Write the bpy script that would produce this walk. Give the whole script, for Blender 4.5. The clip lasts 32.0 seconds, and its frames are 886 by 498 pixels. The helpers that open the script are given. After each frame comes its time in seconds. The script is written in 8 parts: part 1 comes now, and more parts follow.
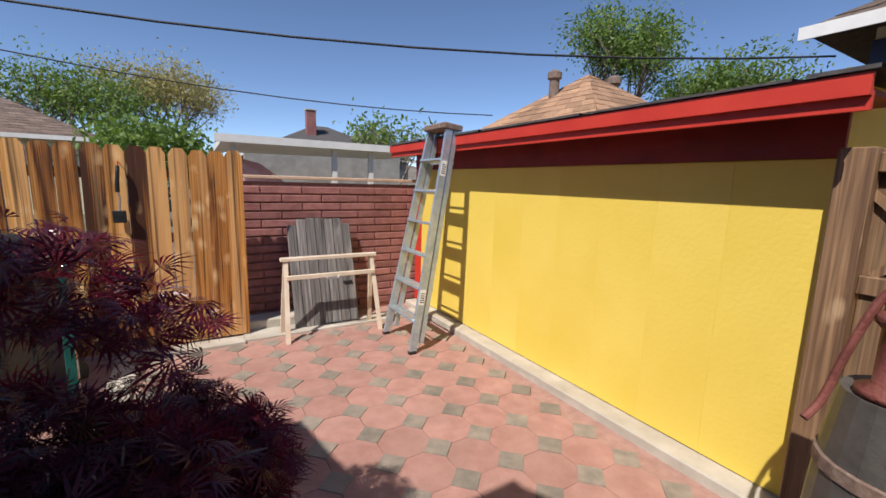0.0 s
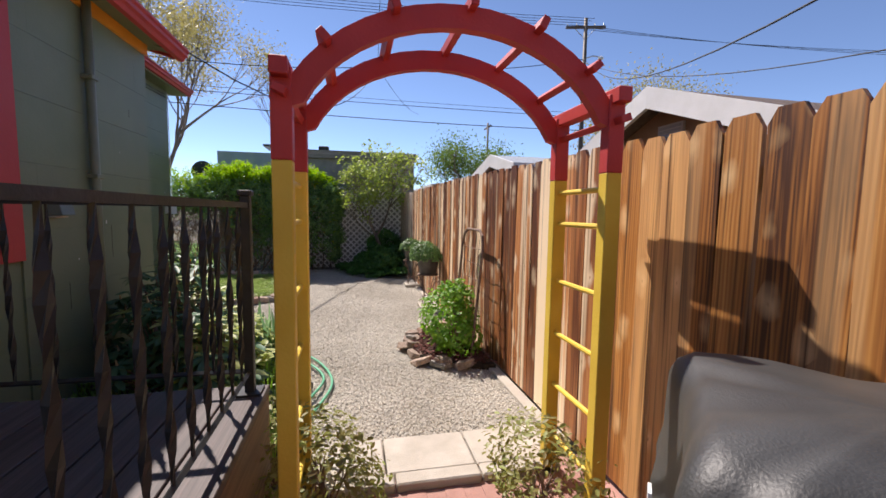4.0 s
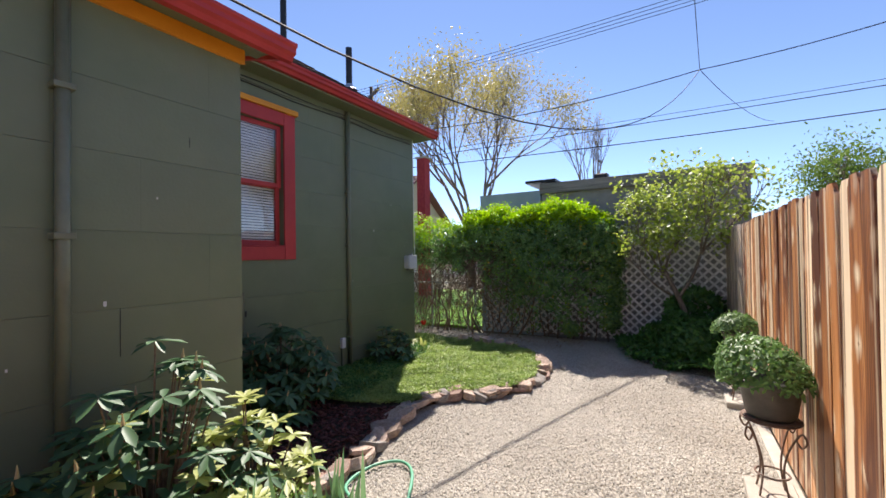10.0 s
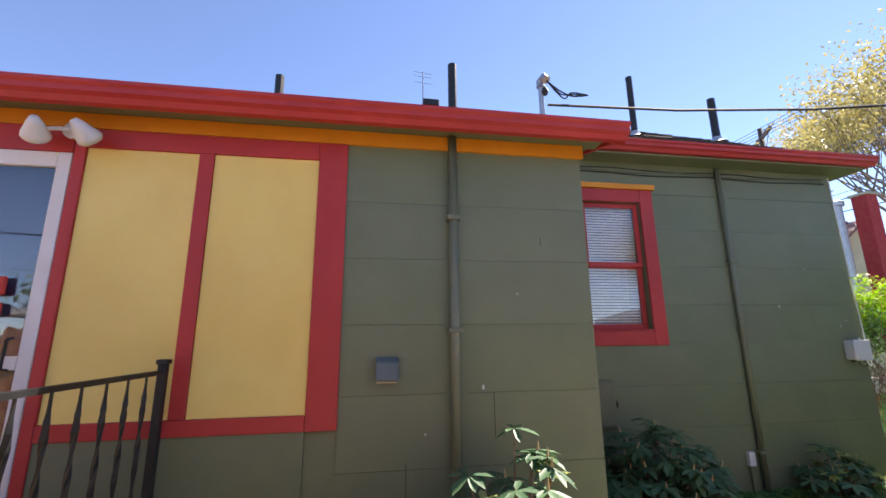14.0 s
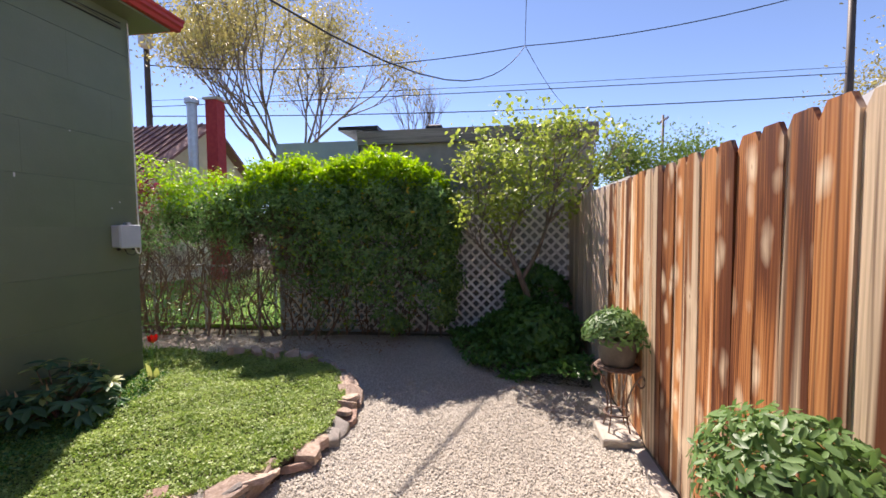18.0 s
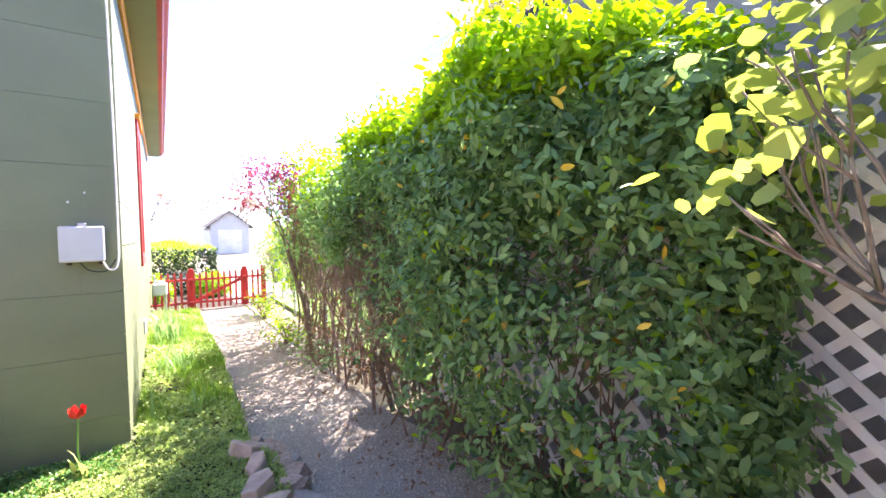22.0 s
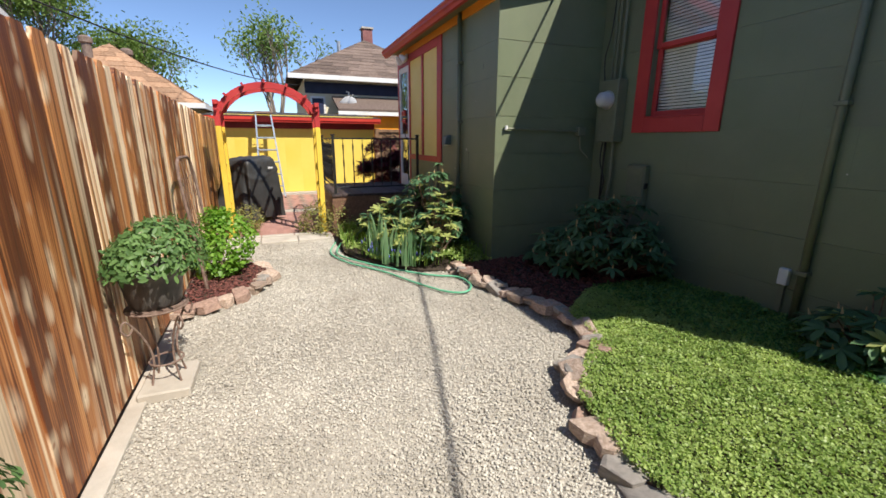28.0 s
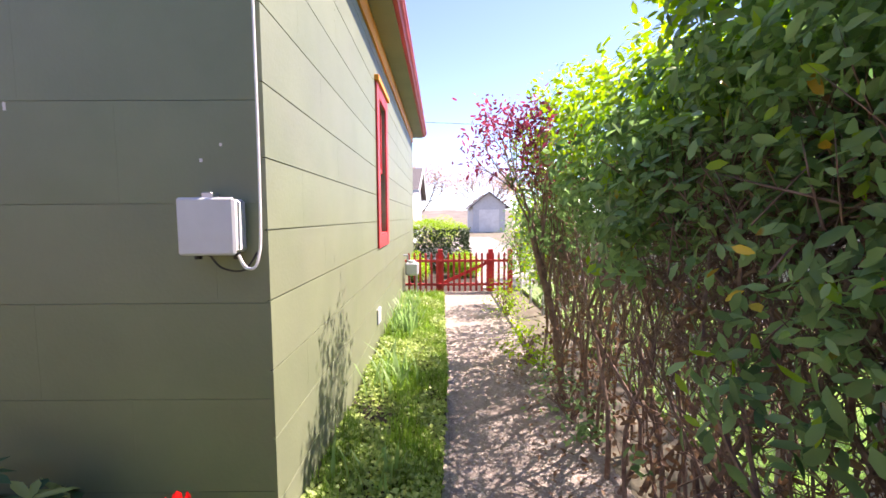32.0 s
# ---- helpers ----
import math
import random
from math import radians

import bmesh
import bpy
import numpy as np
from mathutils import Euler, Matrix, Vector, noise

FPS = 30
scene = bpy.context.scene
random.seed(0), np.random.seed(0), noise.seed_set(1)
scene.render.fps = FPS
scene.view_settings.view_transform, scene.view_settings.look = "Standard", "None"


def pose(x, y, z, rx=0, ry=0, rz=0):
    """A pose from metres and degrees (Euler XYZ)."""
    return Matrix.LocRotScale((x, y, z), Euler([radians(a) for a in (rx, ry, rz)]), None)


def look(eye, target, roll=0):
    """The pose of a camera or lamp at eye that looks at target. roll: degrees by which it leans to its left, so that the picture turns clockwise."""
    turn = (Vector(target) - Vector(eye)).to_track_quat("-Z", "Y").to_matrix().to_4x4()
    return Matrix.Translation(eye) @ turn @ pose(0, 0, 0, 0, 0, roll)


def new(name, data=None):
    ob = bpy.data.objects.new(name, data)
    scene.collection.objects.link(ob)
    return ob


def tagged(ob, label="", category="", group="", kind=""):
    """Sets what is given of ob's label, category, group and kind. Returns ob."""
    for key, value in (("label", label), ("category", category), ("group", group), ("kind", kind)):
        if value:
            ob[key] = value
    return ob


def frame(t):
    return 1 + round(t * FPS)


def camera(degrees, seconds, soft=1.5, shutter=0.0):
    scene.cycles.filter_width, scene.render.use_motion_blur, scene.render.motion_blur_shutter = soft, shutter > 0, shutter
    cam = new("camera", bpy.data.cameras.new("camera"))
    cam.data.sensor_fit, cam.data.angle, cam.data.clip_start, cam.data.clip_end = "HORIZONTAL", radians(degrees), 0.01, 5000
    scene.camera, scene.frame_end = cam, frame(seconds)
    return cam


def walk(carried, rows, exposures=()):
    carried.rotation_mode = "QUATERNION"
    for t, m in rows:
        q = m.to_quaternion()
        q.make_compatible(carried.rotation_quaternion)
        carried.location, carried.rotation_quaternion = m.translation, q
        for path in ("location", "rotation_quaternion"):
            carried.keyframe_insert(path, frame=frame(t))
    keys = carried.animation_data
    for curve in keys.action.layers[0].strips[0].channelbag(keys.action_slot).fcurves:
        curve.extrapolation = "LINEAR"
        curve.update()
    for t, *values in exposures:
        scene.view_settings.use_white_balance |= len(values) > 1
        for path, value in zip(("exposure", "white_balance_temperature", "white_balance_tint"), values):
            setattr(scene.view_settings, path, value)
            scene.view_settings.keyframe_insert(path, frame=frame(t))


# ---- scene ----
cam = camera(94.1, 32.0, soft=1.6)
# seconds, eye x y z, yaw, pitch, roll
PATH = [
    (0.0, -0.025, 0.087, 1.529, -30.63, -9.01, -1.55),
    (0.5, 0.258, 0.430, 1.547, -20.37, -10.28, -1.37),
    (1.0, 0.487, 0.803, 1.536, -3.64, -9.70, -0.94),
    (1.5, 0.506, 1.221, 1.437, 11.76, -7.57, -0.09),
    (2.0, 0.440, 1.758, 1.397, 27.72, -6.17, -0.01),
    (2.5, 0.229, 2.222, 1.397, 44.62, -6.08, -0.57),
    (3.0, -0.097, 2.576, 1.436, 59.09, -6.05, -1.22),
    (3.5, -0.498, 2.883, 1.423, 70.42, -5.48, -1.20),
    (5.5, -2.465, 3.164, 1.402, 89.13, -4.98, 0.10),
    (6.0, -2.834, 3.263, 1.401, 93.83, -5.02, -0.04),
    (6.5, -3.135, 3.327, 1.381, 100.09, -4.73, -0.08),
    (7.0, -3.410, 3.392, 1.415, 107.23, -4.15, 0.07),
    (7.5, -3.608, 3.541, 1.449, 114.67, -3.16, 0.40),
    (8.0, -3.692, 3.629, 1.465, 119.28, -1.96, 0.58),
    (8.5, -3.711, 3.662, 1.479, 120.88, -0.77, 0.77),
    (9.0, -3.714, 3.663, 1.525, 120.87, 0.16, 0.83),
    (9.5, -3.722, 3.674, 1.526, 120.49, 0.80, 0.83),
    (10.0, -3.741, 3.677, 1.519, 120.69, 0.90, 0.85),
    (10.5, -3.777, 3.657, 1.498, 122.74, 0.71, 0.99),
    (11.0, -3.855, 3.556, 1.489, 127.02, 0.61, 1.37),
    (11.5, -3.923, 3.471, 1.492, 137.94, 1.97, 1.79),
    (12.0, -3.990, 3.537, 1.520, 154.18, 6.42, 1.93),
    (12.5, -3.975, 3.634, 1.601, 165.51, 13.91, 1.63),
    (13.0, -3.992, 3.701, 1.645, 170.31, 19.76, 1.26),
    (13.5, -4.009, 3.693, 1.629, 171.91, 17.49, 0.82),
    (15.5, -4.018, 3.481, 1.449, 143.20, -5.68, -0.10),
    (16.0, -4.219, 3.401, 1.444, 123.11, -4.82, 1.05),
    (16.5, -4.496, 3.309, 1.479, 110.48, -3.76, 1.23),
    (17.0, -4.851, 3.200, 1.507, 102.50, -2.96, 1.39),
    (17.5, -5.324, 3.248, 1.483, 99.00, -2.96, 1.13),
    (18.0, -5.790, 3.299, 1.476, 98.11, -2.92, 0.48),
    (18.5, -6.301, 3.328, 1.501, 97.68, -2.83, 0.27),
    (19.0, -6.845, 3.386, 1.500, 100.09, -2.23, 0.63),
    (19.5, -7.386, 3.406, 1.479, 101.00, -1.21, 0.74),
    (20.0, -7.933, 3.446, 1.469, 101.42, -1.40, 1.23),
    (20.5, -8.469, 3.437, 1.484, 102.17, -0.02, 0.49),
    (21.0, -8.935, 3.373, 1.503, 104.97, -1.28, 1.59),
    (21.5, -9.304, 3.318, 1.485, 122.94, -2.58, -0.67),
    (22.0, -9.554, 3.169, 1.451, 145.66, -2.19, 0.97),
    (22.5, -9.670, 3.151, 1.481, 168.77, -0.35, 1.45),
    (23.0, -9.750, 3.230, 1.484, 180.62, 1.24, 1.27),
    (23.5, -9.735, 3.285, 1.487, 192.84, 2.83, 1.69),
    (24.0, -9.715, 3.366, 1.492, 205.25, 4.03, 0.85),
    (24.5, -9.699, 3.393, 1.499, 210.86, 3.77, 0.38),
    (25.0, -9.687, 3.396, 1.492, 210.93, 1.58, 0.45),
    (25.5, -9.696, 3.325, 1.432, 210.53, -7.99, 1.04),
    (26.0, -9.681, 3.295, 1.375, 217.12, -17.84, 0.36),
    (26.5, -9.622, 3.360, 1.372, 231.69, -21.63, -0.20),
    (28.5, -9.525, 3.393, 1.418, 249.23, -14.04, -0.35),
    (29.0, -9.543, 3.296, 1.367, 237.95, -20.44, 0.66),
    (29.5, -9.561, 3.164, 1.333, 219.68, -22.96, 0.59),
    (30.0, -9.579, 2.931, 1.359, 195.49, -21.69, 0.01),
    (30.5, -9.684, 2.686, 1.394, 179.95, -15.76, 0.18),
    (31.0, -9.799, 2.337, 1.451, 176.52, -8.80, 0.35),
    (31.5, -9.882, 1.880, 1.454, 177.15, -5.30, 0.68),
    (32.0, -10.030, 1.440, 1.455, 179.67, -4.50, 0.28),
]
EXPOSURES = [(0.0, 0.4, 6500, 12), (2.0, 0.42, 6500, 15), (3.0, 0.78, 6600, 17), (6.0, 0.7, 6700, 18), (7.0, 0.72, 6700, 17), (8.0, 0.98, 6700, 17), (11.0, 1.25, 6700, 16), (12.0, 2.1, 7200, 24), (13.0, 1.85, 6900, 18), (16.0, 1.52, 7000, 23), (17.0, 1.05, 6900, 18), (19.0, 1.72, 7000, 27), (20.0, 2.7, 6800, 24), (21.0, 3.3, 6100, 25), (22.0, 3.0, 6700, 27), (23.0, 2.35, 7900, 36), (24.0, 1.66, 7300, 29), (24.5, 1.72, 7400, 29), (25.0, 2.1, 7600, 28), (26.0, 1.7, 7000, 18), (28.5, 0.63, 6600, 10), (29.0, 0.6, 6600, 10), (30.0, 1.33, 6500, 14), (31.0, 2.33, 7000, 32), (32.0, 2.08, 7000, 32)]
walk(cam, [(t, pose(x, y, z, 90 + pitch, roll, yaw)) for t, x, y, z, yaw, pitch, roll in PATH], EXPOSURES)

# ---- world and sun ----
SUN = Vector((-0.7, -0.4, 1.0)).normalized()
world = bpy.data.worlds.new("sky_world")
scene.world = world
world.use_nodes = True
_n = world.node_tree.nodes
_sky = _n.new("ShaderNodeTexSky")
_sky.sky_type = "NISHITA"
_sky.sun_disc = False
_sky.sun_elevation = math.asin(SUN.z)
_sky.sun_rotation = math.atan2(SUN.x, SUN.y)
_sky.altitude = 2500
_sky.air_density = 0.8
_sky.dust_density = 0.15
_sky.ozone_density = 3.2
world.node_tree.links.new(_sky.outputs[0], _n["Background"].inputs[0])
_n["Background"].inputs[1].default_value = 0.115
sun = new("sun", bpy.data.lights.new("sun", "SUN"))
sun.data.energy = 4.2
sun.data.angle = radians(0.53)
sun.data.color = (1.0, 0.95, 0.87)
sun.matrix_world = look(SUN * 30, (0, 0, 0))

# ---- materials ----
def _graph(name):
    m = bpy.data.materials.new(name)
    m.use_nodes = True
    nt = m.node_tree
    return m, nt, nt.nodes["Principled BSDF"]


def mat(name, a, b, scale=6.0, rough=0.75, bump=0.25, bscale=90.0, metal=0.0, stretch=(1, 1, 1), rand=0.0, dirt=None,
        dscale=1.3, damount=0.5, island=0.0, spec=0.4, coat=0.0, lo=0.35, hi=0.65):
    """Two tones by a noise, a fine bump, wide stains (dirt) and a spread of brightness from piece to piece."""
    m, nt, p = _graph(name)
    n, l = nt.nodes, nt.links
    tc, oi = n.new("ShaderNodeTexCoord"), n.new("ShaderNodeObjectInfo")
    off = n.new("ShaderNodeVectorMath")
    off.operation = "MULTIPLY_ADD"
    comb = n.new("ShaderNodeCombineXYZ")
    for k in range(3):
        l.new(oi.outputs["Random"], comb.inputs[k])
    l.new(comb.outputs[0], off.inputs[0])
    off.inputs[1].default_value = (37.0, 53.0, 71.0)
    l.new(tc.outputs["Object"], off.inputs[2])
    mp = n.new("ShaderNodeMapping")
    mp.inputs["Scale"].default_value = stretch
    l.new(off.outputs[0], mp.inputs[0])
    t1 = n.new("ShaderNodeTexNoise")
    t1.inputs["Scale"].default_value = scale
    t1.inputs["Detail"].default_value = 6
    t1.inputs["Roughness"].default_value = 0.6
    l.new(mp.outputs[0], t1.inputs[0])
    r1 = n.new("ShaderNodeValToRGB")
    r1.color_ramp.elements[0].position, r1.color_ramp.elements[1].position = lo, hi
    r1.color_ramp.elements[0].color, r1.color_ramp.elements[1].color = (*a, 1), (*b, 1)
    l.new(t1.outputs[0], r1.inputs[0])
    col = r1.outputs[0]
    if dirt:
        t3 = n.new("ShaderNodeTexNoise")
        t3.inputs["Scale"].default_value = dscale
        t3.inputs["Detail"].default_value = 5
        l.new(off.outputs[0], t3.inputs[0])
        r3 = n.new("ShaderNodeMapRange")
        r3.inputs[1].default_value, r3.inputs[2].default_value = 0.42, 0.72
        r3.inputs[3].default_value, r3.inputs[4].default_value = 0.0, damount
        l.new(t3.outputs[0], r3.inputs[0])
        mx = n.new("ShaderNodeMixRGB")
        l.new(r3.outputs[0], mx.inputs[0])
        l.new(col, mx.inputs[1])
        mx.inputs[2].default_value = (*dirt, 1)
        col = mx.outputs[0]
    if rand or island:
        hs = n.new("ShaderNodeHueSaturation")
        mr = n.new("ShaderNodeMapRange")
        k = rand or island
        mr.inputs[3].default_value, mr.inputs[4].default_value = 1 - k, 1 + k
        if island:
            ge = n.new("ShaderNodeNewGeometry")
            l.new(ge.outputs["Random Per Island"], mr.inputs[0])
        else:
            l.new(oi.outputs["Random"], mr.inputs[0])
        l.new(mr.outputs[0], hs.inputs["Value"])
        l.new(col, hs.inputs["Color"])
        col = hs.outputs[0]
    l.new(col, p.inputs["Base Color"])
    p.inputs["Roughness"].default_value = rough
    p.inputs["Metallic"].default_value = metal
    p.inputs["Specular IOR Level"].default_value = spec
    p.inputs["Coat Weight"].default_value = coat
    if bump:
        t2 = n.new("ShaderNodeTexNoise")
        t2.inputs["Scale"].default_value = bscale
        t2.inputs["Detail"].default_value = 4
        l.new(mp.outputs[0], t2.inputs[0])
        bp = n.new("ShaderNodeBump")
        bp.inputs["Strength"].default_value = bump
        bp.inputs["Distance"].default_value = 0.01
        l.new(t2.outputs[0], bp.inputs["Height"])
        l.new(bp.outputs[0], p.inputs["Normal"])
    return m


def leaf(name, a, b, rough=0.45, thin=0.35, spread=0.35, warm=None, share=0.1):
    """Leaves: tone by island, some light let through; a share of them in a second colour."""
    m, nt, p = _graph(name)
    n, l = nt.nodes, nt.links
    ge = n.new("ShaderNodeNewGeometry")
    r = n.new("ShaderNodeValToRGB")
    r.color_ramp.elements[0].color, r.color_ramp.elements[1].color = (*a, 1), (*b, 1)
    if warm:
        e = r.color_ramp.elements.new(1 - share)
        e.color = (*b, 1)
        r.color_ramp.elements[-1].color = (*warm, 1)
    # leaf by leaf and in drifts
    tc = n.new("ShaderNodeTexCoord")
    ns = n.new("ShaderNodeTexNoise")
    ns.inputs["Scale"].default_value = 4.5
    ns.inputs["Detail"].default_value = 3.0
    l.new(tc.outputs["Object"], ns.inputs[0])
    nm = n.new("ShaderNodeMapRange")
    nm.inputs[1].default_value, nm.inputs[2].default_value = 0.36, 0.64
    nm.inputs[4].default_value = 0.42
    l.new(ns.outputs[0], nm.inputs[0])
    ad = n.new("ShaderNodeMath")
    ad.operation = "MULTIPLY_ADD"
    ad.inputs[1].default_value = 0.6
    l.new(ge.outputs["Random Per Island"], ad.inputs[0])
    l.new(nm.outputs[0], ad.inputs[2])
    l.new(ad.outputs[0], r.inputs[0])
    l.new(r.outputs[0], p.inputs["Base Color"])
    p.inputs["Roughness"].default_value = rough
    p.inputs["Specular IOR Level"].default_value = 0.35
    tr = n.new("ShaderNodeBsdfTranslucent")
    hs = n.new("ShaderNodeHueSaturation")
    hs.inputs["Value"].default_value = 1.5
    hs.inputs["Saturation"].default_value = 1.1
    l.new(r.outputs[0], hs.inputs["Color"])
    l.new(hs.outputs[0], tr.inputs[0])
    mix = n.new("ShaderNodeMixShader")
    mix.inputs[0].default_value = thin
    l.new(p.outputs[0], mix.inputs[1])
    l.new(tr.outputs[0], mix.inputs[2])
    l.new(mix.outputs[0], n["Material Output"].inputs[0])
    return m


def glass(name):
    m, nt, p = _graph(name)
    n, l = nt.nodes, nt.links
    gl, tr, lw = n.new("ShaderNodeBsdfGlossy"), n.new("ShaderNodeBsdfTransparent"), n.new("ShaderNodeLayerWeight")
    pw, fr = n.new("ShaderNodeMath"), n.new("ShaderNodeMath")
    pw.operation, fr.operation = "POWER", "MULTIPLY_ADD"
    pw.inputs[1].default_value = 3.0
    fr.inputs[1].default_value, fr.inputs[2].default_value = 0.7, 0.07
    l.new(lw.outputs["Facing"], pw.inputs[0])
    l.new(pw.outputs[0], fr.inputs[0])
    gl.inputs["Roughness"].default_value = 0.01
    mix = n.new("ShaderNodeMixShader")
    l.new(fr.outputs[0], mix.inputs[0])
    l.new(tr.outputs[0], mix.inputs[1])
    l.new(gl.outputs[0], mix.inputs[2])
    l.new(mix.outputs[0], n["Material Output"].inputs[0])
    return m


GREEN = mat("house_green_paint", (0.148, 0.176, 0.1), (0.174, 0.202, 0.117), scale=2.2, rough=0.5, bump=0.12, bscale=60, rand=0.03, dirt=(0.17, 0.17, 0.13), damount=0.3)
GREEN_PIPE = mat("green_painted_pipe", (0.15, 0.16, 0.1), (0.18, 0.19, 0.12), scale=9, rough=0.4, bump=0.1)
RED = mat("red_trim_paint", (0.44, 0.035, 0.035), (0.52, 0.05, 0.045), scale=3, rough=0.5, bump=0.12, dirt=(0.34, 0.03, 0.03), damount=0.5, rand=0.05)
REDBR = mat("bright_red_paint", (0.52, 0.035, 0.022), (0.6, 0.05, 0.03), scale=3, rough=0.5, bump=0.1, dirt=(0.4, 0.03, 0.02), damount=0.4)
# deeper red than the fascia, for the boards under the garage eave
DKRED = mat("dark_red_eave_boards", (0.2, 0.018, 0.014), (0.27, 0.025, 0.018), scale=4, rough=0.6, bump=0.15, dirt=(0.12, 0.012, 0.01))
ORANGE = mat("orange_trim_paint", (0.70, 0.26, 0.016), (0.78, 0.31, 0.022), scale=4, rough=0.5, bump=0.1)
YELLOW = mat("yellow_wall_paint", (0.77, 0.57, 0.1), (0.81, 0.61, 0.12), scale=1.6, rough=0.6, bump=0.18, bscale=40, dirt=(0.70, 0.50, 0.05), damount=0.4)
PALEY = mat("pale_yellow_panel_paint", (0.84, 0.64, 0.18), (0.88, 0.69, 0.22), scale=2.5, rough=0.55, bump=0.12, bscale=50, dirt=(0.72, 0.5, 0.13))
ARCHY = mat("arch_yellow_paint", (0.76, 0.52, 0.06), (0.8, 0.58, 0.08), scale=6, rough=0.5, bump=0.15, dirt=(0.55, 0.35, 0.04), rand=0.06)
WHITE = mat("white_paint", (0.72, 0.71, 0.68), (0.8, 0.79, 0.77), scale=4, rough=0.55, bump=0.1, dirt=(0.55, 0.53, 0.5))
LATT = mat("white_lattice_paint", (0.74, 0.71, 0.68), (0.84, 0.82, 0.8), scale=7, rough=0.7, bump=0.2, rand=0.12)
GREYPL = mat("grey_plastic", (0.5, 0.51, 0.52), (0.58, 0.59, 0.6), scale=4, rough=0.45, bump=0.05)
SHINGLE = mat("dark_shingle", (0.055, 0.045, 0.038), (0.13, 0.105, 0.085), scale=14, rough=0.95, bump=0.6, bscale=220, island=0.45)
TANSH = mat("tan_shingle", (0.30, 0.17, 0.10), (0.42, 0.26, 0.16), scale=14, rough=0.95, bump=0.5, bscale=200, island=0.3)
BRNSH = mat("brown_shingle", (0.13, 0.09, 0.075), (0.2, 0.15, 0.12), scale=14, rough=0.95, bump=0.5, bscale=200, island=0.3)
GREYSH = mat("grey_shingle", (0.07, 0.065, 0.065), (0.12, 0.11, 0.11), scale=14, rough=0.95, bump=0.4, bscale=200)
CONC = mat("concrete", (0.42, 0.38, 0.32), (0.55, 0.5, 0.43), scale=5, rough=0.9, bump=0.35, bscale=140, dirt=(0.33, 0.28, 0.22), dscale=2.2)
GLASS = glass("window_glass")
BLACK = mat("black_iron_paint", (0.012, 0.013, 0.013), (0.025, 0.026, 0.026), scale=20, rough=0.45, bump=0.1)
GRNIRON = mat("green_iron_paint", (0.014, 0.095, 0.078), (0.026, 0.14, 0.115), scale=14, rough=0.16, bump=0.08, dirt=(0.02, 0.05, 0.04), coat=0.4)
WIRE = mat("black_cable_rubber", (0.015, 0.015, 0.016), (0.03, 0.03, 0.03), scale=10, rough=0.7, bump=0)
STEEL = mat("galvanised_steel", (0.42, 0.43, 0.44), (0.55, 0.56, 0.57), scale=9, rough=0.45, metal=0.85, bump=0.08)
GALV = mat("dull_grey_wire", (0.36, 0.36, 0.36), (0.48, 0.48, 0.47), scale=9, rough=0.6, metal=0.3, bump=0.05)
RUSTY = mat("rusty_iron", (0.16, 0.10, 0.075), (0.28, 0.2, 0.16), scale=30, rough=0.8, metal=0.2, bump=0.3)
DARKROOM = mat("dark_interior", (0.03, 0.03, 0.03), (0.05, 0.05, 0.048), scale=2, rough=0.9, bump=0)
BLIND = mat("white_blind_slat", (0.6, 0.59, 0.56), (0.7, 0.69, 0.66), scale=4, rough=0.5, bump=0)


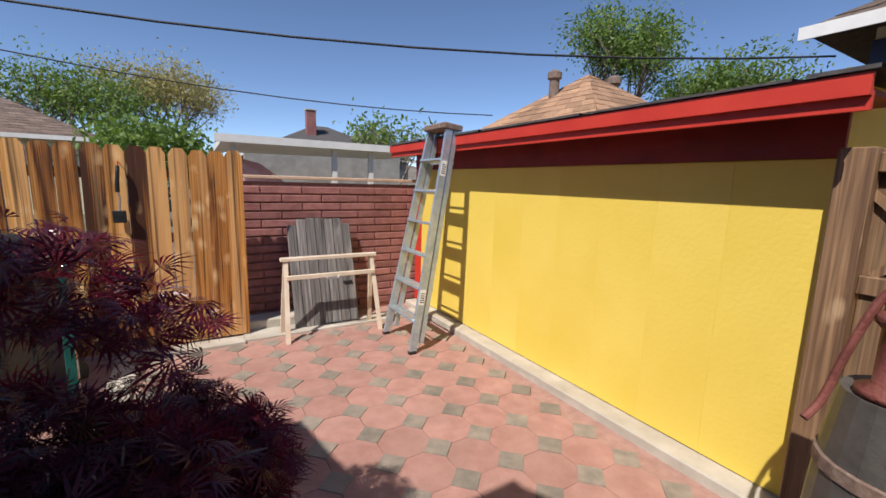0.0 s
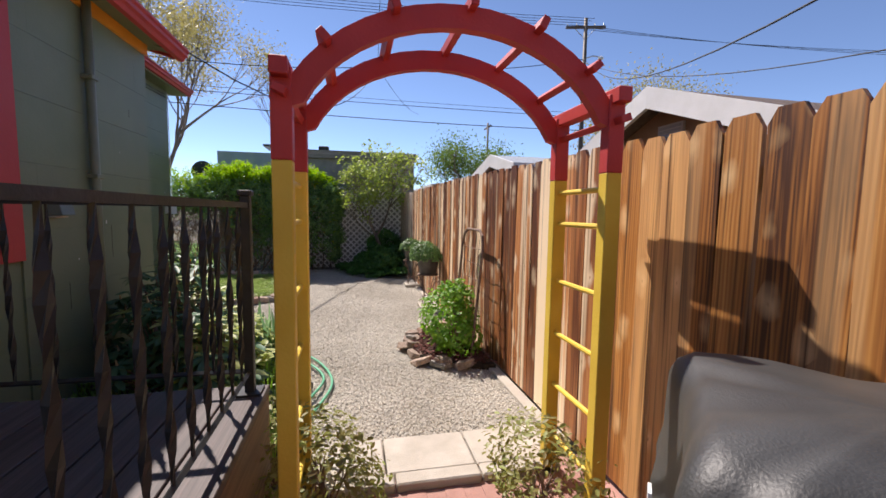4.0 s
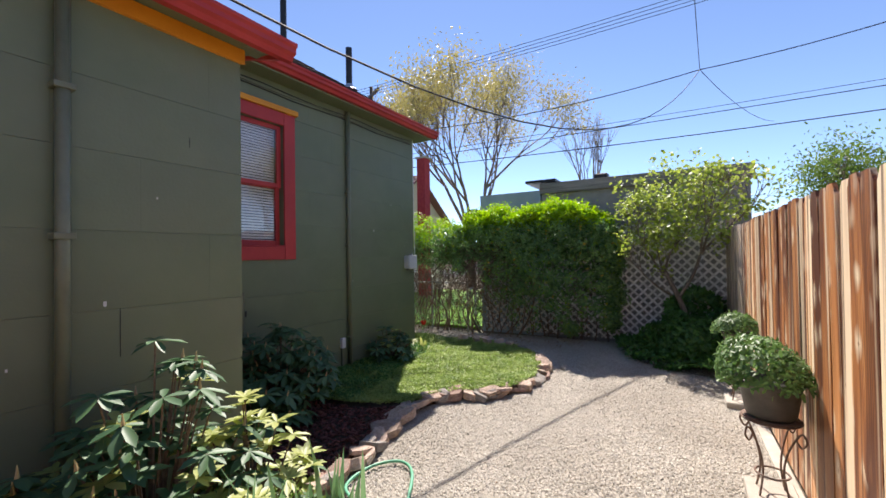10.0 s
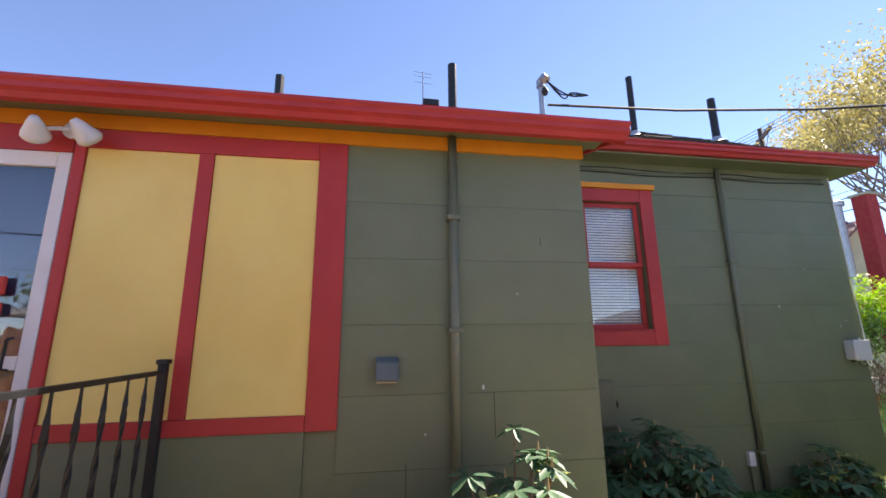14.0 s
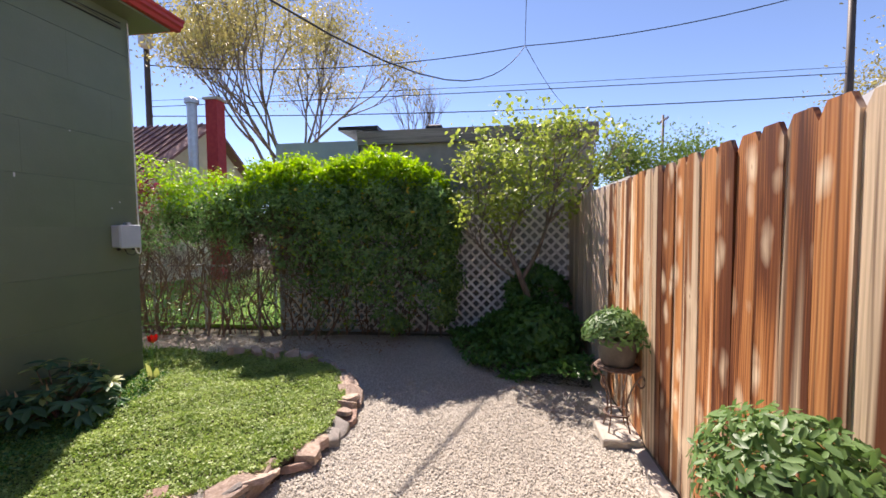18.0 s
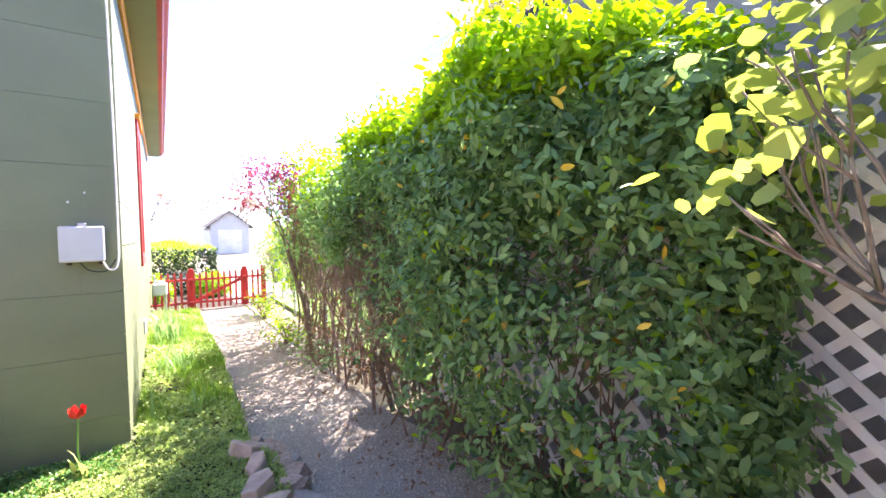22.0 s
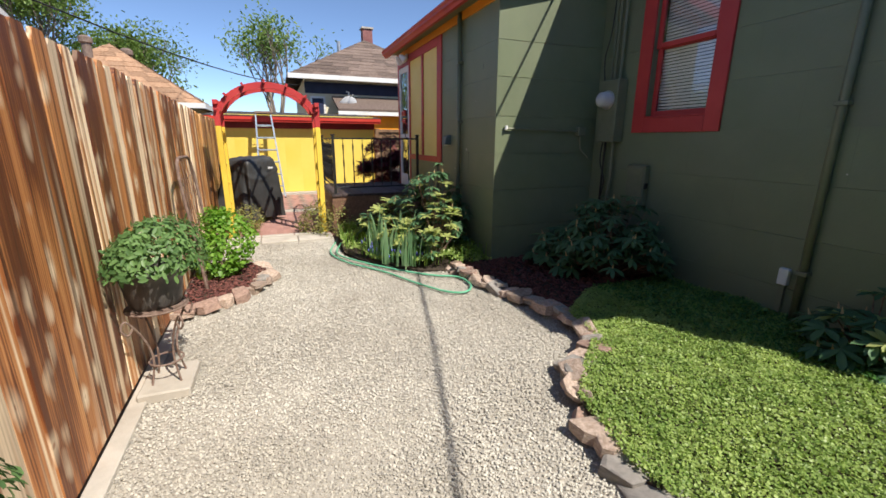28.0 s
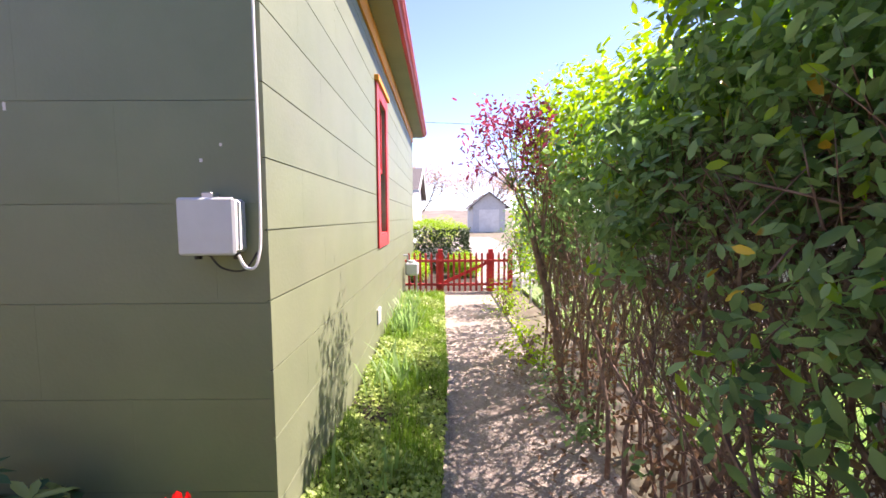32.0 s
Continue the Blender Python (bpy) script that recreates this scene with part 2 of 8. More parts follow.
def wood(name, a, b, pale, grain=26.0, rough=0.6, worn=0.5, knots=True, axis=2, rand=0.25, sap=0.0):
    """Sawn boards: streaks along one axis, darker lines, pale worn patches, knots."""
    m, nt, p = _graph(name)
    n, l = nt.nodes, nt.links
    tc, oi = n.new("ShaderNodeTexCoord"), n.new("ShaderNodeObjectInfo")
    comb = n.new("ShaderNodeCombineXYZ")
    for k in range(3):
        l.new(oi.outputs["Random"], comb.inputs[k])
    off = n.new("ShaderNodeVectorMath")
    off.operation = "MULTIPLY_ADD"
    l.new(comb.outputs[0], off.inputs[0])
    off.inputs[1].default_value = (31.0, 47.0, 63.0)
    l.new(tc.outputs["Object"], off.inputs[2])

    def tex(sc, along, detail=5, dist=0.0):
        mp = n.new("ShaderNodeMapping")
        v = [sc, sc, sc]
        v[axis] = along
        mp.inputs["Scale"].default_value = v
        l.new(off.outputs[0], mp.inputs[0])
        t = n.new("ShaderNodeTexNoise")
        t.inputs["Scale"].default_value = 1.0
        t.inputs["Detail"].default_value = detail
        t.inputs["Distortion"].default_value = dist
        l.new(mp.outputs[0], t.inputs[0])
        return t.outputs[0]

    g = tex(grain, 0.9, 6, 1.4)
    r = n.new("ShaderNodeValToRGB")
    r.color_ramp.elements[0].position, r.color_ramp.elements[1].position = 0.33, 0.68
    r.color_ramp.elements[0].color, r.color_ramp.elements[1].color = (*a, 1), (*b, 1)
    l.new(g, r.inputs[0])
    fine = tex(grain * 4.5, 1.3, 3, 1.2)
    fr = n.new("ShaderNodeMapRange")
    fr.inputs[1].default_value, fr.inputs[2].default_value = 0.38, 0.6
    fr.inputs[3].default_value, fr.inputs[4].default_value = 0.74, 1.12
    l.new(fine, fr.inputs[0])
    w = tex(7.0, 1.1, 3, 0.4)
    mr = n.new("ShaderNodeMapRange")
    mr.inputs[1].default_value, mr.inputs[2].default_value = 0.56, 0.68
    mr.inputs[4].default_value = worn
    l.new(w, mr.inputs[0])
    mx = n.new("ShaderNodeMixRGB")
    l.new(mr.outputs[0], mx.inputs[0])
    l.new(r.outputs[0], mx.inputs[1])
    mx.inputs[2].default_value = (*pale, 1)
    col = mx.outputs[0]
    if sap:
        band = tex(4.5, 0.16, 2, 0.2)
        tone = n.new("ShaderNodeMath")
        tone.operation = "MULTIPLY_ADD"
        tone.inputs[1].default_value = 0.16
        l.new(oi.outputs["Random"], tone.inputs[0])
        l.new(band, tone.inputs[2])
        br = n.new("ShaderNodeMapRange")
        br.inputs[1].default_value, br.inputs[2].default_value = 0.63, 0.70
        br.inputs[4].default_value = sap
        l.new(tone.outputs[0], br.inputs[0])
        ms = n.new("ShaderNodeMixRGB")
        l.new(br.outputs[0], ms.inputs[0])
        l.new(col, ms.inputs[1])
        r2 = n.new("ShaderNodeValToRGB")
        r2.color_ramp.elements[0].position, r2.color_ramp.elements[1].position = 0.35, 0.6
        r2.color_ramp.elements[0].color = (pale[0] * 0.6, pale[1] * 0.5, pale[2] * 0.42, 1)
        r2.color_ramp.elements[1].color = (*pale, 1)
        l.new(g, r2.inputs[0])
        l.new(r2.outputs[0], ms.inputs[2])
        col = ms.outputs[0]
    if knots:
        mp = n.new("ShaderNodeMapping")
        v = [6.5, 6.5, 6.5]
        v[axis] = 3.4
        mp.inputs["Scale"].default_value = v
        l.new(off.outputs[0], mp.inputs[0])
        vo = n.new("ShaderNodeTexVoronoi")
        vo.inputs["Scale"].default_value = 1.0
        l.new(mp.outputs[0], vo.inputs[0])
        sep = n.new("ShaderNodeSeparateColor")
        l.new(vo.outputs["Color"], sep.inputs[0])
        gate = n.new("ShaderNodeMath")
        gate.operation = "GREATER_THAN"
        gate.inputs[1].default_value = 0.45
        l.new(sep.outputs[0], gate.inputs[0])
        for lo, hi, c in ((0.12, 0.22, pale), (0.03, 0.075, (0.1, 0.04, 0.018))):
            kr = n.new("ShaderNodeMapRange")
            kr.inputs[1].default_value, kr.inputs[2].default_value = lo, hi
            kr.inputs[3].default_value, kr.inputs[4].default_value = 0.9, 0.0
            l.new(vo.outputs["Distance"], kr.inputs[0])
            km = n.new("ShaderNodeMath")
            km.operation = "MULTIPLY"
            l.new(kr.outputs[0], km.inputs[0])
            l.new(gate.outputs[0], km.inputs[1])
            m2 = n.new("ShaderNodeMixRGB")
            l.new(km.outputs[0], m2.inputs[0])
            l.new(col, m2.inputs[1])
            m2.inputs[2].default_value = (*c, 1)
            col = m2.outputs[0]
    hs = n.new("ShaderNodeHueSaturation")
    vr = n.new("ShaderNodeMapRange")
    vr.inputs[3].default_value, vr.inputs[4].default_value = 1 - rand, 1 + rand
    l.new(oi.outputs["Random"], vr.inputs[0])
    vm = n.new("ShaderNodeMath")
    vm.operation = "MULTIPLY"
    l.new(vr.outputs[0], vm.inputs[0])
    l.new(fr.outputs[0], vm.inputs[1])
    l.new(vm.outputs[0], hs.inputs["Value"])
    l.new(col, hs.inputs["Color"])
    l.new(hs.outputs[0], p.inputs["Base Color"])
    p.inputs["Roughness"].default_value = rough
    bp = n.new("ShaderNodeBump")
    bp.inputs["Strength"].default_value = 0.35
    bp.inputs["Distance"].default_value = 0.006
    l.new(g, bp.inputs["Height"])
    l.new(bp.outputs[0], p.inputs["Normal"])
    return m


def cedar(name, dark, mid, light, pale, patches=0.5, rand=0.25, strip=0.0):
    """Stained fence boards: flame grain, dark streaks, pale patches with small knots, a tone of its own for each board."""
    m, nt, p = _graph(name)
    n, l = nt.nodes, nt.links
    tc, oi = n.new("ShaderNodeTexCoord"), n.new("ShaderNodeObjectInfo")
    comb = n.new("ShaderNodeCombineXYZ")
    for k in range(3):
        l.new(oi.outputs["Random"], comb.inputs[k])
    off = n.new("ShaderNodeVectorMath")
    off.operation = "MULTIPLY_ADD"
    l.new(comb.outputs[0], off.inputs[0])
    off.inputs[1].default_value = (31.0, 47.0, 63.0)
    l.new(tc.outputs["Object"], off.inputs[2])

    def scaled(v):
        mp = n.new("ShaderNodeMapping")
        mp.inputs["Scale"].default_value = v
        l.new(off.outputs[0], mp.inputs[0])
        return mp.outputs[0]

    def grainy(v, detail, dist=0.0):
        t = n.new("ShaderNodeTexNoise")
        t.inputs["Scale"].default_value, t.inputs["Detail"].default_value, t.inputs["Distortion"].default_value = 1.0, detail, dist
        l.new(scaled(v), t.inputs[0])
        return t.outputs[0]

    def ranged(x, a0, a1, b0, b1):
        r = n.new("ShaderNodeMapRange")
        for i, q in enumerate((a0, a1, b0, b1)):
            r.inputs[i + 1].default_value = q
        l.new(x, r.inputs[0])
        return r.outputs[0]

    def maths(op, x, y):
        q = n.new("ShaderNodeMath")
        q.operation = op
        l.new(x, q.inputs[0])
        if isinstance(y, float):
            q.inputs[1].default_value = y
        else:
            l.new(y, q.inputs[1])
        return q.outputs[0]

    def blend(fac, c0, c1):
        q = n.new("ShaderNodeMixRGB")
        l.new(fac, q.inputs[0])
        l.new(c0, q.inputs[1])
        if isinstance(c1, tuple):
            q.inputs[2].default_value = (*c1, 1)
        else:
            l.new(c1, q.inputs[2])
        return q.outputs[0]

    wave = n.new("ShaderNodeTexWave")
    wave.wave_type, wave.bands_direction = "BANDS", "X"
    for key, q in (("Scale", 21.0), ("Distortion", 12.0), ("Detail", 2.0), ("Detail Scale", 0.55), ("Detail Roughness", 0.55)):
        wave.inputs[key].default_value = q
    l.new(scaled((1.0, 1.0, 0.13)), wave.inputs[0])
    broad = grainy((9.0, 9.0, 1.3), 4, 0.8)
    fine = grainy((95.0, 95.0, 2.2), 5, 0.8)
    swell = ranged(grainy((11.0, 11.0, 2.0), 2), 0.4, 0.65, 0.03, 0.2)
    g = maths("ADD", maths("MULTIPLY", wave.outputs["Fac"], swell), maths("ADD", maths("MULTIPLY", broad, 0.95), maths("MULTIPLY", fine, 0.34)))
    tone = ranged(oi.outputs["Random"], 0.0, 1.0, -0.14, 0.16)
    g = maths("ADD", g, tone)
    r = n.new("ShaderNodeValToRGB")
    e = r.color_ramp.elements
    e[0].position, e[1].position = 0.54, 1.0
    e[0].color, e[1].color = (*dark, 1), (*light, 1)
    k = e.new(0.7)
    k.color = (*mid, 1)
    l.new(g, r.inputs[0])
    col = r.outputs[0]
    # pale sapwood along part of some boards
    if strip:
        s1 = grainy((8.0, 8.0, 0.22), 2, 0.3)
        f = ranged(maths("ADD", s1, ranged(oi.outputs["Random"], 0.0, 1.0, -0.06, 0.14)), 0.55, 0.6, 0.0, strip)
        col = blend(maths("MULTIPLY", f, ranged(g, 0.4, 0.8, 0.55, 1.0)), col, pale)
    # pale weathered patches and their knots
    vo = n.new("ShaderNodeTexVoronoi")
    vo.inputs["Scale"].default_value = 1.0
    warp = n.new("ShaderNodeVectorMath")
    warp.operation = "ADD"
    nz = n.new("ShaderNodeTexNoise")
    nz.inputs["Scale"].default_value = 11.0
    l.new(off.outputs[0], nz.inputs[0])
    l.new(scaled((9.0, 9.0, 8.5)), warp.inputs[0])
    wv = n.new("ShaderNodeVectorMath")
    wv.operation = "SCALE"
    wv.inputs["Scale"].default_value = 0.55
    l.new(nz.outputs["Color"], wv.inputs[0])
    l.new(wv.outputs[0], warp.inputs[1])
    l.new(warp.outputs[0], vo.inputs[0])
    sep = n.new("ShaderNodeSeparateColor")
    l.new(vo.outputs["Color"], sep.inputs[0])
    gate = maths("GREATER_THAN", sep.outputs[0], 1.0 - patches)
    halo = maths("MULTIPLY", ranged(vo.outputs["Distance"], 0.12, 0.42, 1.0, 0.0), gate)
    col = blend(maths("MULTIPLY", halo, ranged(broad, 0.3, 0.6, 0.5, 1.0)), col, pale)
    heart = maths("MULTIPLY", ranged(vo.outputs["Distance"], 0.03, 0.085, 0.8, 0.0), maths("GREATER_THAN", sep.outputs[0], 1.0 - patches * 0.6))
    col = blend(heart, col, (mid[0] * 0.7, mid[1] * 0.6, mid[2] * 0.5))
    # dark drips and weathering
    drip = grainy((34.0, 34.0, 0.8), 3, 0.3)
    col = blend(ranged(drip, 0.55, 0.68, 0.0, 0.85), col, (dark[0] * 0.6, dark[1] * 0.6, dark[2] * 0.6))
    hs = n.new("ShaderNodeHueSaturation")
    l.new(ranged(oi.outputs["Random"], 0.0, 1.0, 1.0 - rand, 1.0 + rand), hs.inputs["Value"])
    l.new(col, hs.inputs["Color"])
    l.new(hs.outputs[0], p.inputs["Base Color"])
    p.inputs["Roughness"].default_value = 0.55
    bp = n.new("ShaderNodeBump")
    bp.inputs["Strength"].default_value, bp.inputs["Distance"].default_value = 0.5, 0.004
    l.new(g, bp.inputs["Height"])
    l.new(bp.outputs[0], p.inputs["Normal"])
    return m


CEDAR = cedar("stained_cedar_board", (0.08, 0.023, 0.005), (0.36, 0.138, 0.028), (0.6, 0.29, 0.075), (0.76, 0.5, 0.24), 0.45, 0.24, 0.35)
CEDAR_W = cedar("weathered_cedar_board", (0.13, 0.036, 0.012), (0.42, 0.155, 0.046), (0.65, 0.32, 0.12), (0.86, 0.68, 0.46), 0.7, 0.24, 1.0)
GREYFENCE = wood("tan_weathered_board", (0.42, 0.31, 0.22), (0.6, 0.47, 0.36), (0.7, 0.6, 0.49), worn=0.5, knots=False)
BARN = wood("grey_barn_wood", (0.05, 0.046, 0.044), (0.24, 0.22, 0.21), (0.44, 0.42, 0.4), worn=0.5, knots=False)
DECKW = wood("dark_deck_board", (0.04, 0.025, 0.022), (0.085, 0.058, 0.052), (0.12, 0.09, 0.08), worn=0.4, knots=False, axis=0)
DECKSIDE = wood("brown_deck_skirt", (0.12, 0.06, 0.035), (0.22, 0.12, 0.07), (0.26, 0.16, 0.1), worn=0.4, knots=False, axis=0)
RAILW = wood("dark_gate_wood", (0.14, 0.075, 0.04), (0.32, 0.19, 0.1), (0.42, 0.28, 0.16), worn=0.4)
CREAM = mat("cream_painted_wood", (0.68, 0.55, 0.42), (0.8, 0.7, 0.58), scale=12, rough=0.6, bump=0.2, dirt=(0.45, 0.33, 0.22), dscale=6)
POLE = wood("utility_pole_wood", (0.06, 0.045, 0.035), (0.12, 0.09, 0.07), (0.14, 0.11, 0.09), worn=0.3, knots=False)
IRISB = leaf("blue_green_iris_blade", (0.13, 0.25, 0.12), (0.28, 0.42, 0.22), thin=0.4)
GREENLEAF = leaf("hedge_leaf", (0.035, 0.1, 0.035), (0.32, 0.5, 0.19), rough=0.28, thin=0.42, warm=(0.4, 0.25, 0.03), share=0.03)
HEDGETOP = leaf("hedge_new_leaf", (0.17, 0.32, 0.02), (0.36, 0.52, 0.05), thin=0.5)
RHODO = leaf("rhododendron_leaf", (0.045, 0.11, 0.05), (0.11, 0.205, 0.09), rough=0.48, thin=0.18)
RHODONEW = leaf("rhododendron_new_leaf", (0.28, 0.34, 0.09), (0.5, 0.52, 0.2), rough=0.45, thin=0.3)
LAWN = leaf("groundcover_leaf", (0.15, 0.25, 0.05), (0.44, 0.54, 0.17), thin=0.3)
LIME = leaf("lime_round_leaf", (0.2, 0.28, 0.05), (0.42, 0.48, 0.13), thin=0.4)
MAPLE = leaf("purple_maple_leaf", (0.05, 0.008, 0.016), (0.17, 0.022, 0.04), rough=0.3, thin=0.35)
IRIS = leaf("iris_blade", (0.14, 0.26, 0.08), (0.3, 0.44, 0.17), thin=0.4)
POTLEAF = leaf("potted_plant_leaf", (0.06, 0.13, 0.04), (0.2, 0.33, 0.11), thin=0.3)
BUSHLEAF = leaf("bright_bush_leaf", (0.1, 0.24, 0.03), (0.27, 0.45, 0.07), thin=0.4)
IVY = leaf("dark_ivy_leaf", (0.035, 0.11, 0.03), (0.12, 0.27, 0.06), rough=0.38, thin=0.3)
DRYLEAF = leaf("reddish_dry_leaf", (0.18, 0.13, 0.05), (0.3, 0.36, 0.1), thin=0.3)
DEADLEAF = leaf("dead_brown_leaf", (0.12, 0.06, 0.03), (0.32, 0.2, 0.11), thin=0.2)
PLUM = leaf("plum_red_leaf", (0.14, 0.02, 0.04), (0.42, 0.09, 0.14), thin=0.35)
BUD = leaf("spring_bud_leaf", (0.28, 0.24, 0.09), (0.42, 0.38, 0.16), thin=0.35)
# leaf of the clipped hedge's sides, with their shade in the colour
HEDGESHADE = leaf("shaded_clipped_leaf", (0.02, 0.045, 0.012), (0.05, 0.095, 0.025), thin=0.05)
RUSSET = leaf("russet_spring_leaf", (0.3, 0.19, 0.13), (0.46, 0.32, 0.23), thin=0.4)
TREEG = leaf("far_tree_leaf", (0.08, 0.15, 0.03), (0.2, 0.28, 0.07), thin=0.35)
BARK = mat("grey_brown_bark", (0.16, 0.12, 0.09), (0.3, 0.25, 0.2), scale=18, rough=0.9, bump=0.6, bscale=60, stretch=(1, 1, 0.25))
TWIG = mat("brown_twig", (0.14, 0.09, 0.065), (0.28, 0.19, 0.14), scale=25, rough=0.9, bump=0.2)
SOIL = mat("dark_soil", (0.03, 0.022, 0.015), (0.07, 0.05, 0.035), scale=24, rough=1, bump=0.8, bscale=120)
MULCH = mat("red_brown_bark_mulch", (0.07, 0.022, 0.018), (0.2, 0.075, 0.06), scale=20, rough=0.9, bump=0.3, island=0.4)
STONE = mat("sandstone", (0.4, 0.29, 0.22), (0.6, 0.47, 0.38), scale=9, rough=0.85, bump=0.7, bscale=60, rand=0.25, dirt=(0.24, 0.17, 0.13), dscale=6)
STONE_R = mat("reddish_sandstone", (0.3, 0.185, 0.14), (0.48, 0.33, 0.26), scale=9, rough=0.85, bump=0.6, bscale=60, rand=0.2, dirt=(0.2, 0.14, 0.11), dscale=5)
STONE_G = mat("grey_sandstone", (0.27, 0.245, 0.22), (0.42, 0.385, 0.345), scale=8, rough=0.9, bump=0.6, bscale=60, rand=0.2, dirt=(0.17, 0.14, 0.12), dscale=4)
GRAVELBED = mat("gravel_bed", (0.34, 0.305, 0.25), (0.47, 0.43, 0.365), scale=160, rough=0.95, bump=0.5, bscale=230)
PEBBLE = mat("gravel_pebble", (0.39, 0.355, 0.295), (0.51, 0.475, 0.405), scale=1.1, rough=0.85, bump=0, island=0.32)
REDTILE = mat("red_paver", (0.345, 0.175, 0.142), (0.44, 0.24, 0.198), scale=7, rough=0.8, bump=0.3, bscale=80, rand=0.08, dirt=(0.36, 0.22, 0.175), dscale=3)
GRNTILE = mat("grey_green_paver", (0.2, 0.175, 0.14), (0.31, 0.25, 0.2), scale=9, rough=0.85, bump=0.4, bscale=80, rand=0.15)
GROUT = mat("paver_joint", (0.33, 0.19, 0.155), (0.42, 0.25, 0.205), scale=14, rough=0.95, bump=0.4)
BRICK = mat("maroon_painted_brick", (0.26, 0.105, 0.098), (0.37, 0.165, 0.15), scale=9, rough=0.8, bump=0.5, bscale=45, rand=0.15, dirt=(0.1, 0.03, 0.03))
MORTAR = mat("maroon_mortar", (0.22, 0.1, 0.09), (0.3, 0.16, 0.14), scale=20, rough=0.95, bump=0.5)
COVER = mat("dark_grill_cover_cloth", (0.03, 0.03, 0.029), (0.048, 0.048, 0.046), scale=5, rough=0.5, bump=0.15, bscale=200, spec=0.5)
ALU = mat("blue_grey_aluminium", (0.36, 0.43, 0.5), (0.5, 0.56, 0.62), scale=14, rough=0.38, metal=0.55, bump=0.08)
DARKPOT = mat("dark_glazed_pot", (0.06, 0.055, 0.05), (0.11, 0.1, 0.09), scale=8, rough=0.45, bump=0.15)
TANPOT = mat("dark_grey_clay_pot", (0.1, 0.09, 0.08), (0.17, 0.155, 0.14), scale=8, rough=0.75, bump=0.2)
HOSE = mat("green_hose_rubber", (0.1, 0.38, 0.22), (0.16, 0.48, 0.3), scale=12, rough=0.45, bump=0.05)
TULIP = mat("red_tulip_petal", (0.6, 0.015, 0.01), (0.75, 0.03, 0.02), scale=20, rough=0.5, bump=0)
BLUEFL = mat("blue_flower", (0.1, 0.12, 0.45), (0.2, 0.2, 0.6), scale=20, rough=0.6, bump=0)
TAN = mat("tan_stucco", (0.45, 0.28, 0.17), (0.53, 0.35, 0.22), scale=3, rough=0.9, bump=0.3)
CREAMW = mat("cream_siding", (0.62, 0.55, 0.38), (0.7, 0.63, 0.45), scale=3, rough=0.7, bump=0.1)
PALEBLUE = mat("pale_blue_metal_sheet", (0.33, 0.43, 0.5), (0.42, 0.52, 0.58), scale=2, rough=0.5, bump=0.1, dirt=(0.3, 0.32, 0.33))
GREYWALL = mat("grey_render_wall", (0.26, 0.25, 0.235), (0.36, 0.345, 0.325), scale=3, rough=0.9, bump=0.3)
DARKB = mat("dark_blue_paint", (0.015, 0.02, 0.05), (0.025, 0.03, 0.07), scale=4, rough=0.5, bump=0.1)
HILL = mat("dry_hill", (0.14, 0.12, 0.1), (0.2, 0.18, 0.15), scale=0.05, rough=1, bump=0)
EARTH = mat("dry_earth", (0.12, 0.1, 0.075), (0.2, 0.17, 0.125), scale=1.5, rough=1, bump=0.4, bscale=30, dirt=(0.1, 0.14, 0.05), dscale=0.4)
GRASS = leaf("grass_blade", (0.09, 0.2, 0.025), (0.24, 0.38, 0.06), thin=0.4)
DRIVE = mat("worn_grey_drive", (0.2, 0.18, 0.165), (0.3, 0.275, 0.25), scale=3, rough=0.95, bump=0.3)
PATHD = mat("packed_brown_gravel", (0.25, 0.21, 0.175), (0.41, 0.355, 0.305), scale=34, rough=0.95, bump=0.9, bscale=110, dirt=(0.15, 0.11, 0.085), dscale=2.5)
ASPHALT = mat("asphalt", (0.045, 0.045, 0.045), (0.07, 0.07, 0.068), scale=8, rough=0.95, bump=0.3)

# ---- builders ----
def obj(name, bm, material, parent=None, label="", smooth=False):
    if isinstance(bm, bmesh.types.BMesh):
        me = bpy.data.meshes.new(name)
        bm.to_mesh(me)
        bm.free()
    else:
        me = bm
    if material and not me.materials:
        me.materials.append(material)
    if smooth:
        for p in me.polygons:
            p.use_smooth = True
    ob = new(name, me)
    if parent:
        ob.parent = parent
    if label:
        ob["label"] = label
    return ob


def part(name, bm, material, parent, label="", smooth=False):
    return obj(name, bm, material, parent, label, smooth)


def thing(name, label, category, at=(0, 0, 0), rz=0.0, group="", kind=""):
    ob = new(name)
    ob.empty_display_size = 0.05
    ob.location = at
    ob.rotation_euler = (0, 0, radians(rz))
    return tagged(ob, label, category, group, kind)


def box(x0, x1, y0, y1, z0, z1, bevel=0.0, bm=None):
    own = bm is None
    bm = bm or bmesh.new()
    vs = [bm.verts.new(p) for p in ((x0, y0, z0), (x1, y0, z0), (x1, y1, z0), (x0, y1, z0), (x0, y0, z1), (x1, y0, z1), (x1, y1, z1), (x0, y1, z1))]
    for f in ((3, 2, 1, 0), (4, 5, 6, 7), (0, 1, 5, 4), (1, 2, 6, 5), (2, 3, 7, 6), (3, 0, 4, 7)):
        bm.faces.new([vs[i] for i in f])
    if bevel and own:
        bmesh.ops.bevel(bm, geom=bm.edges[:], offset=bevel, segments=1, affect="EDGES")
    return bm


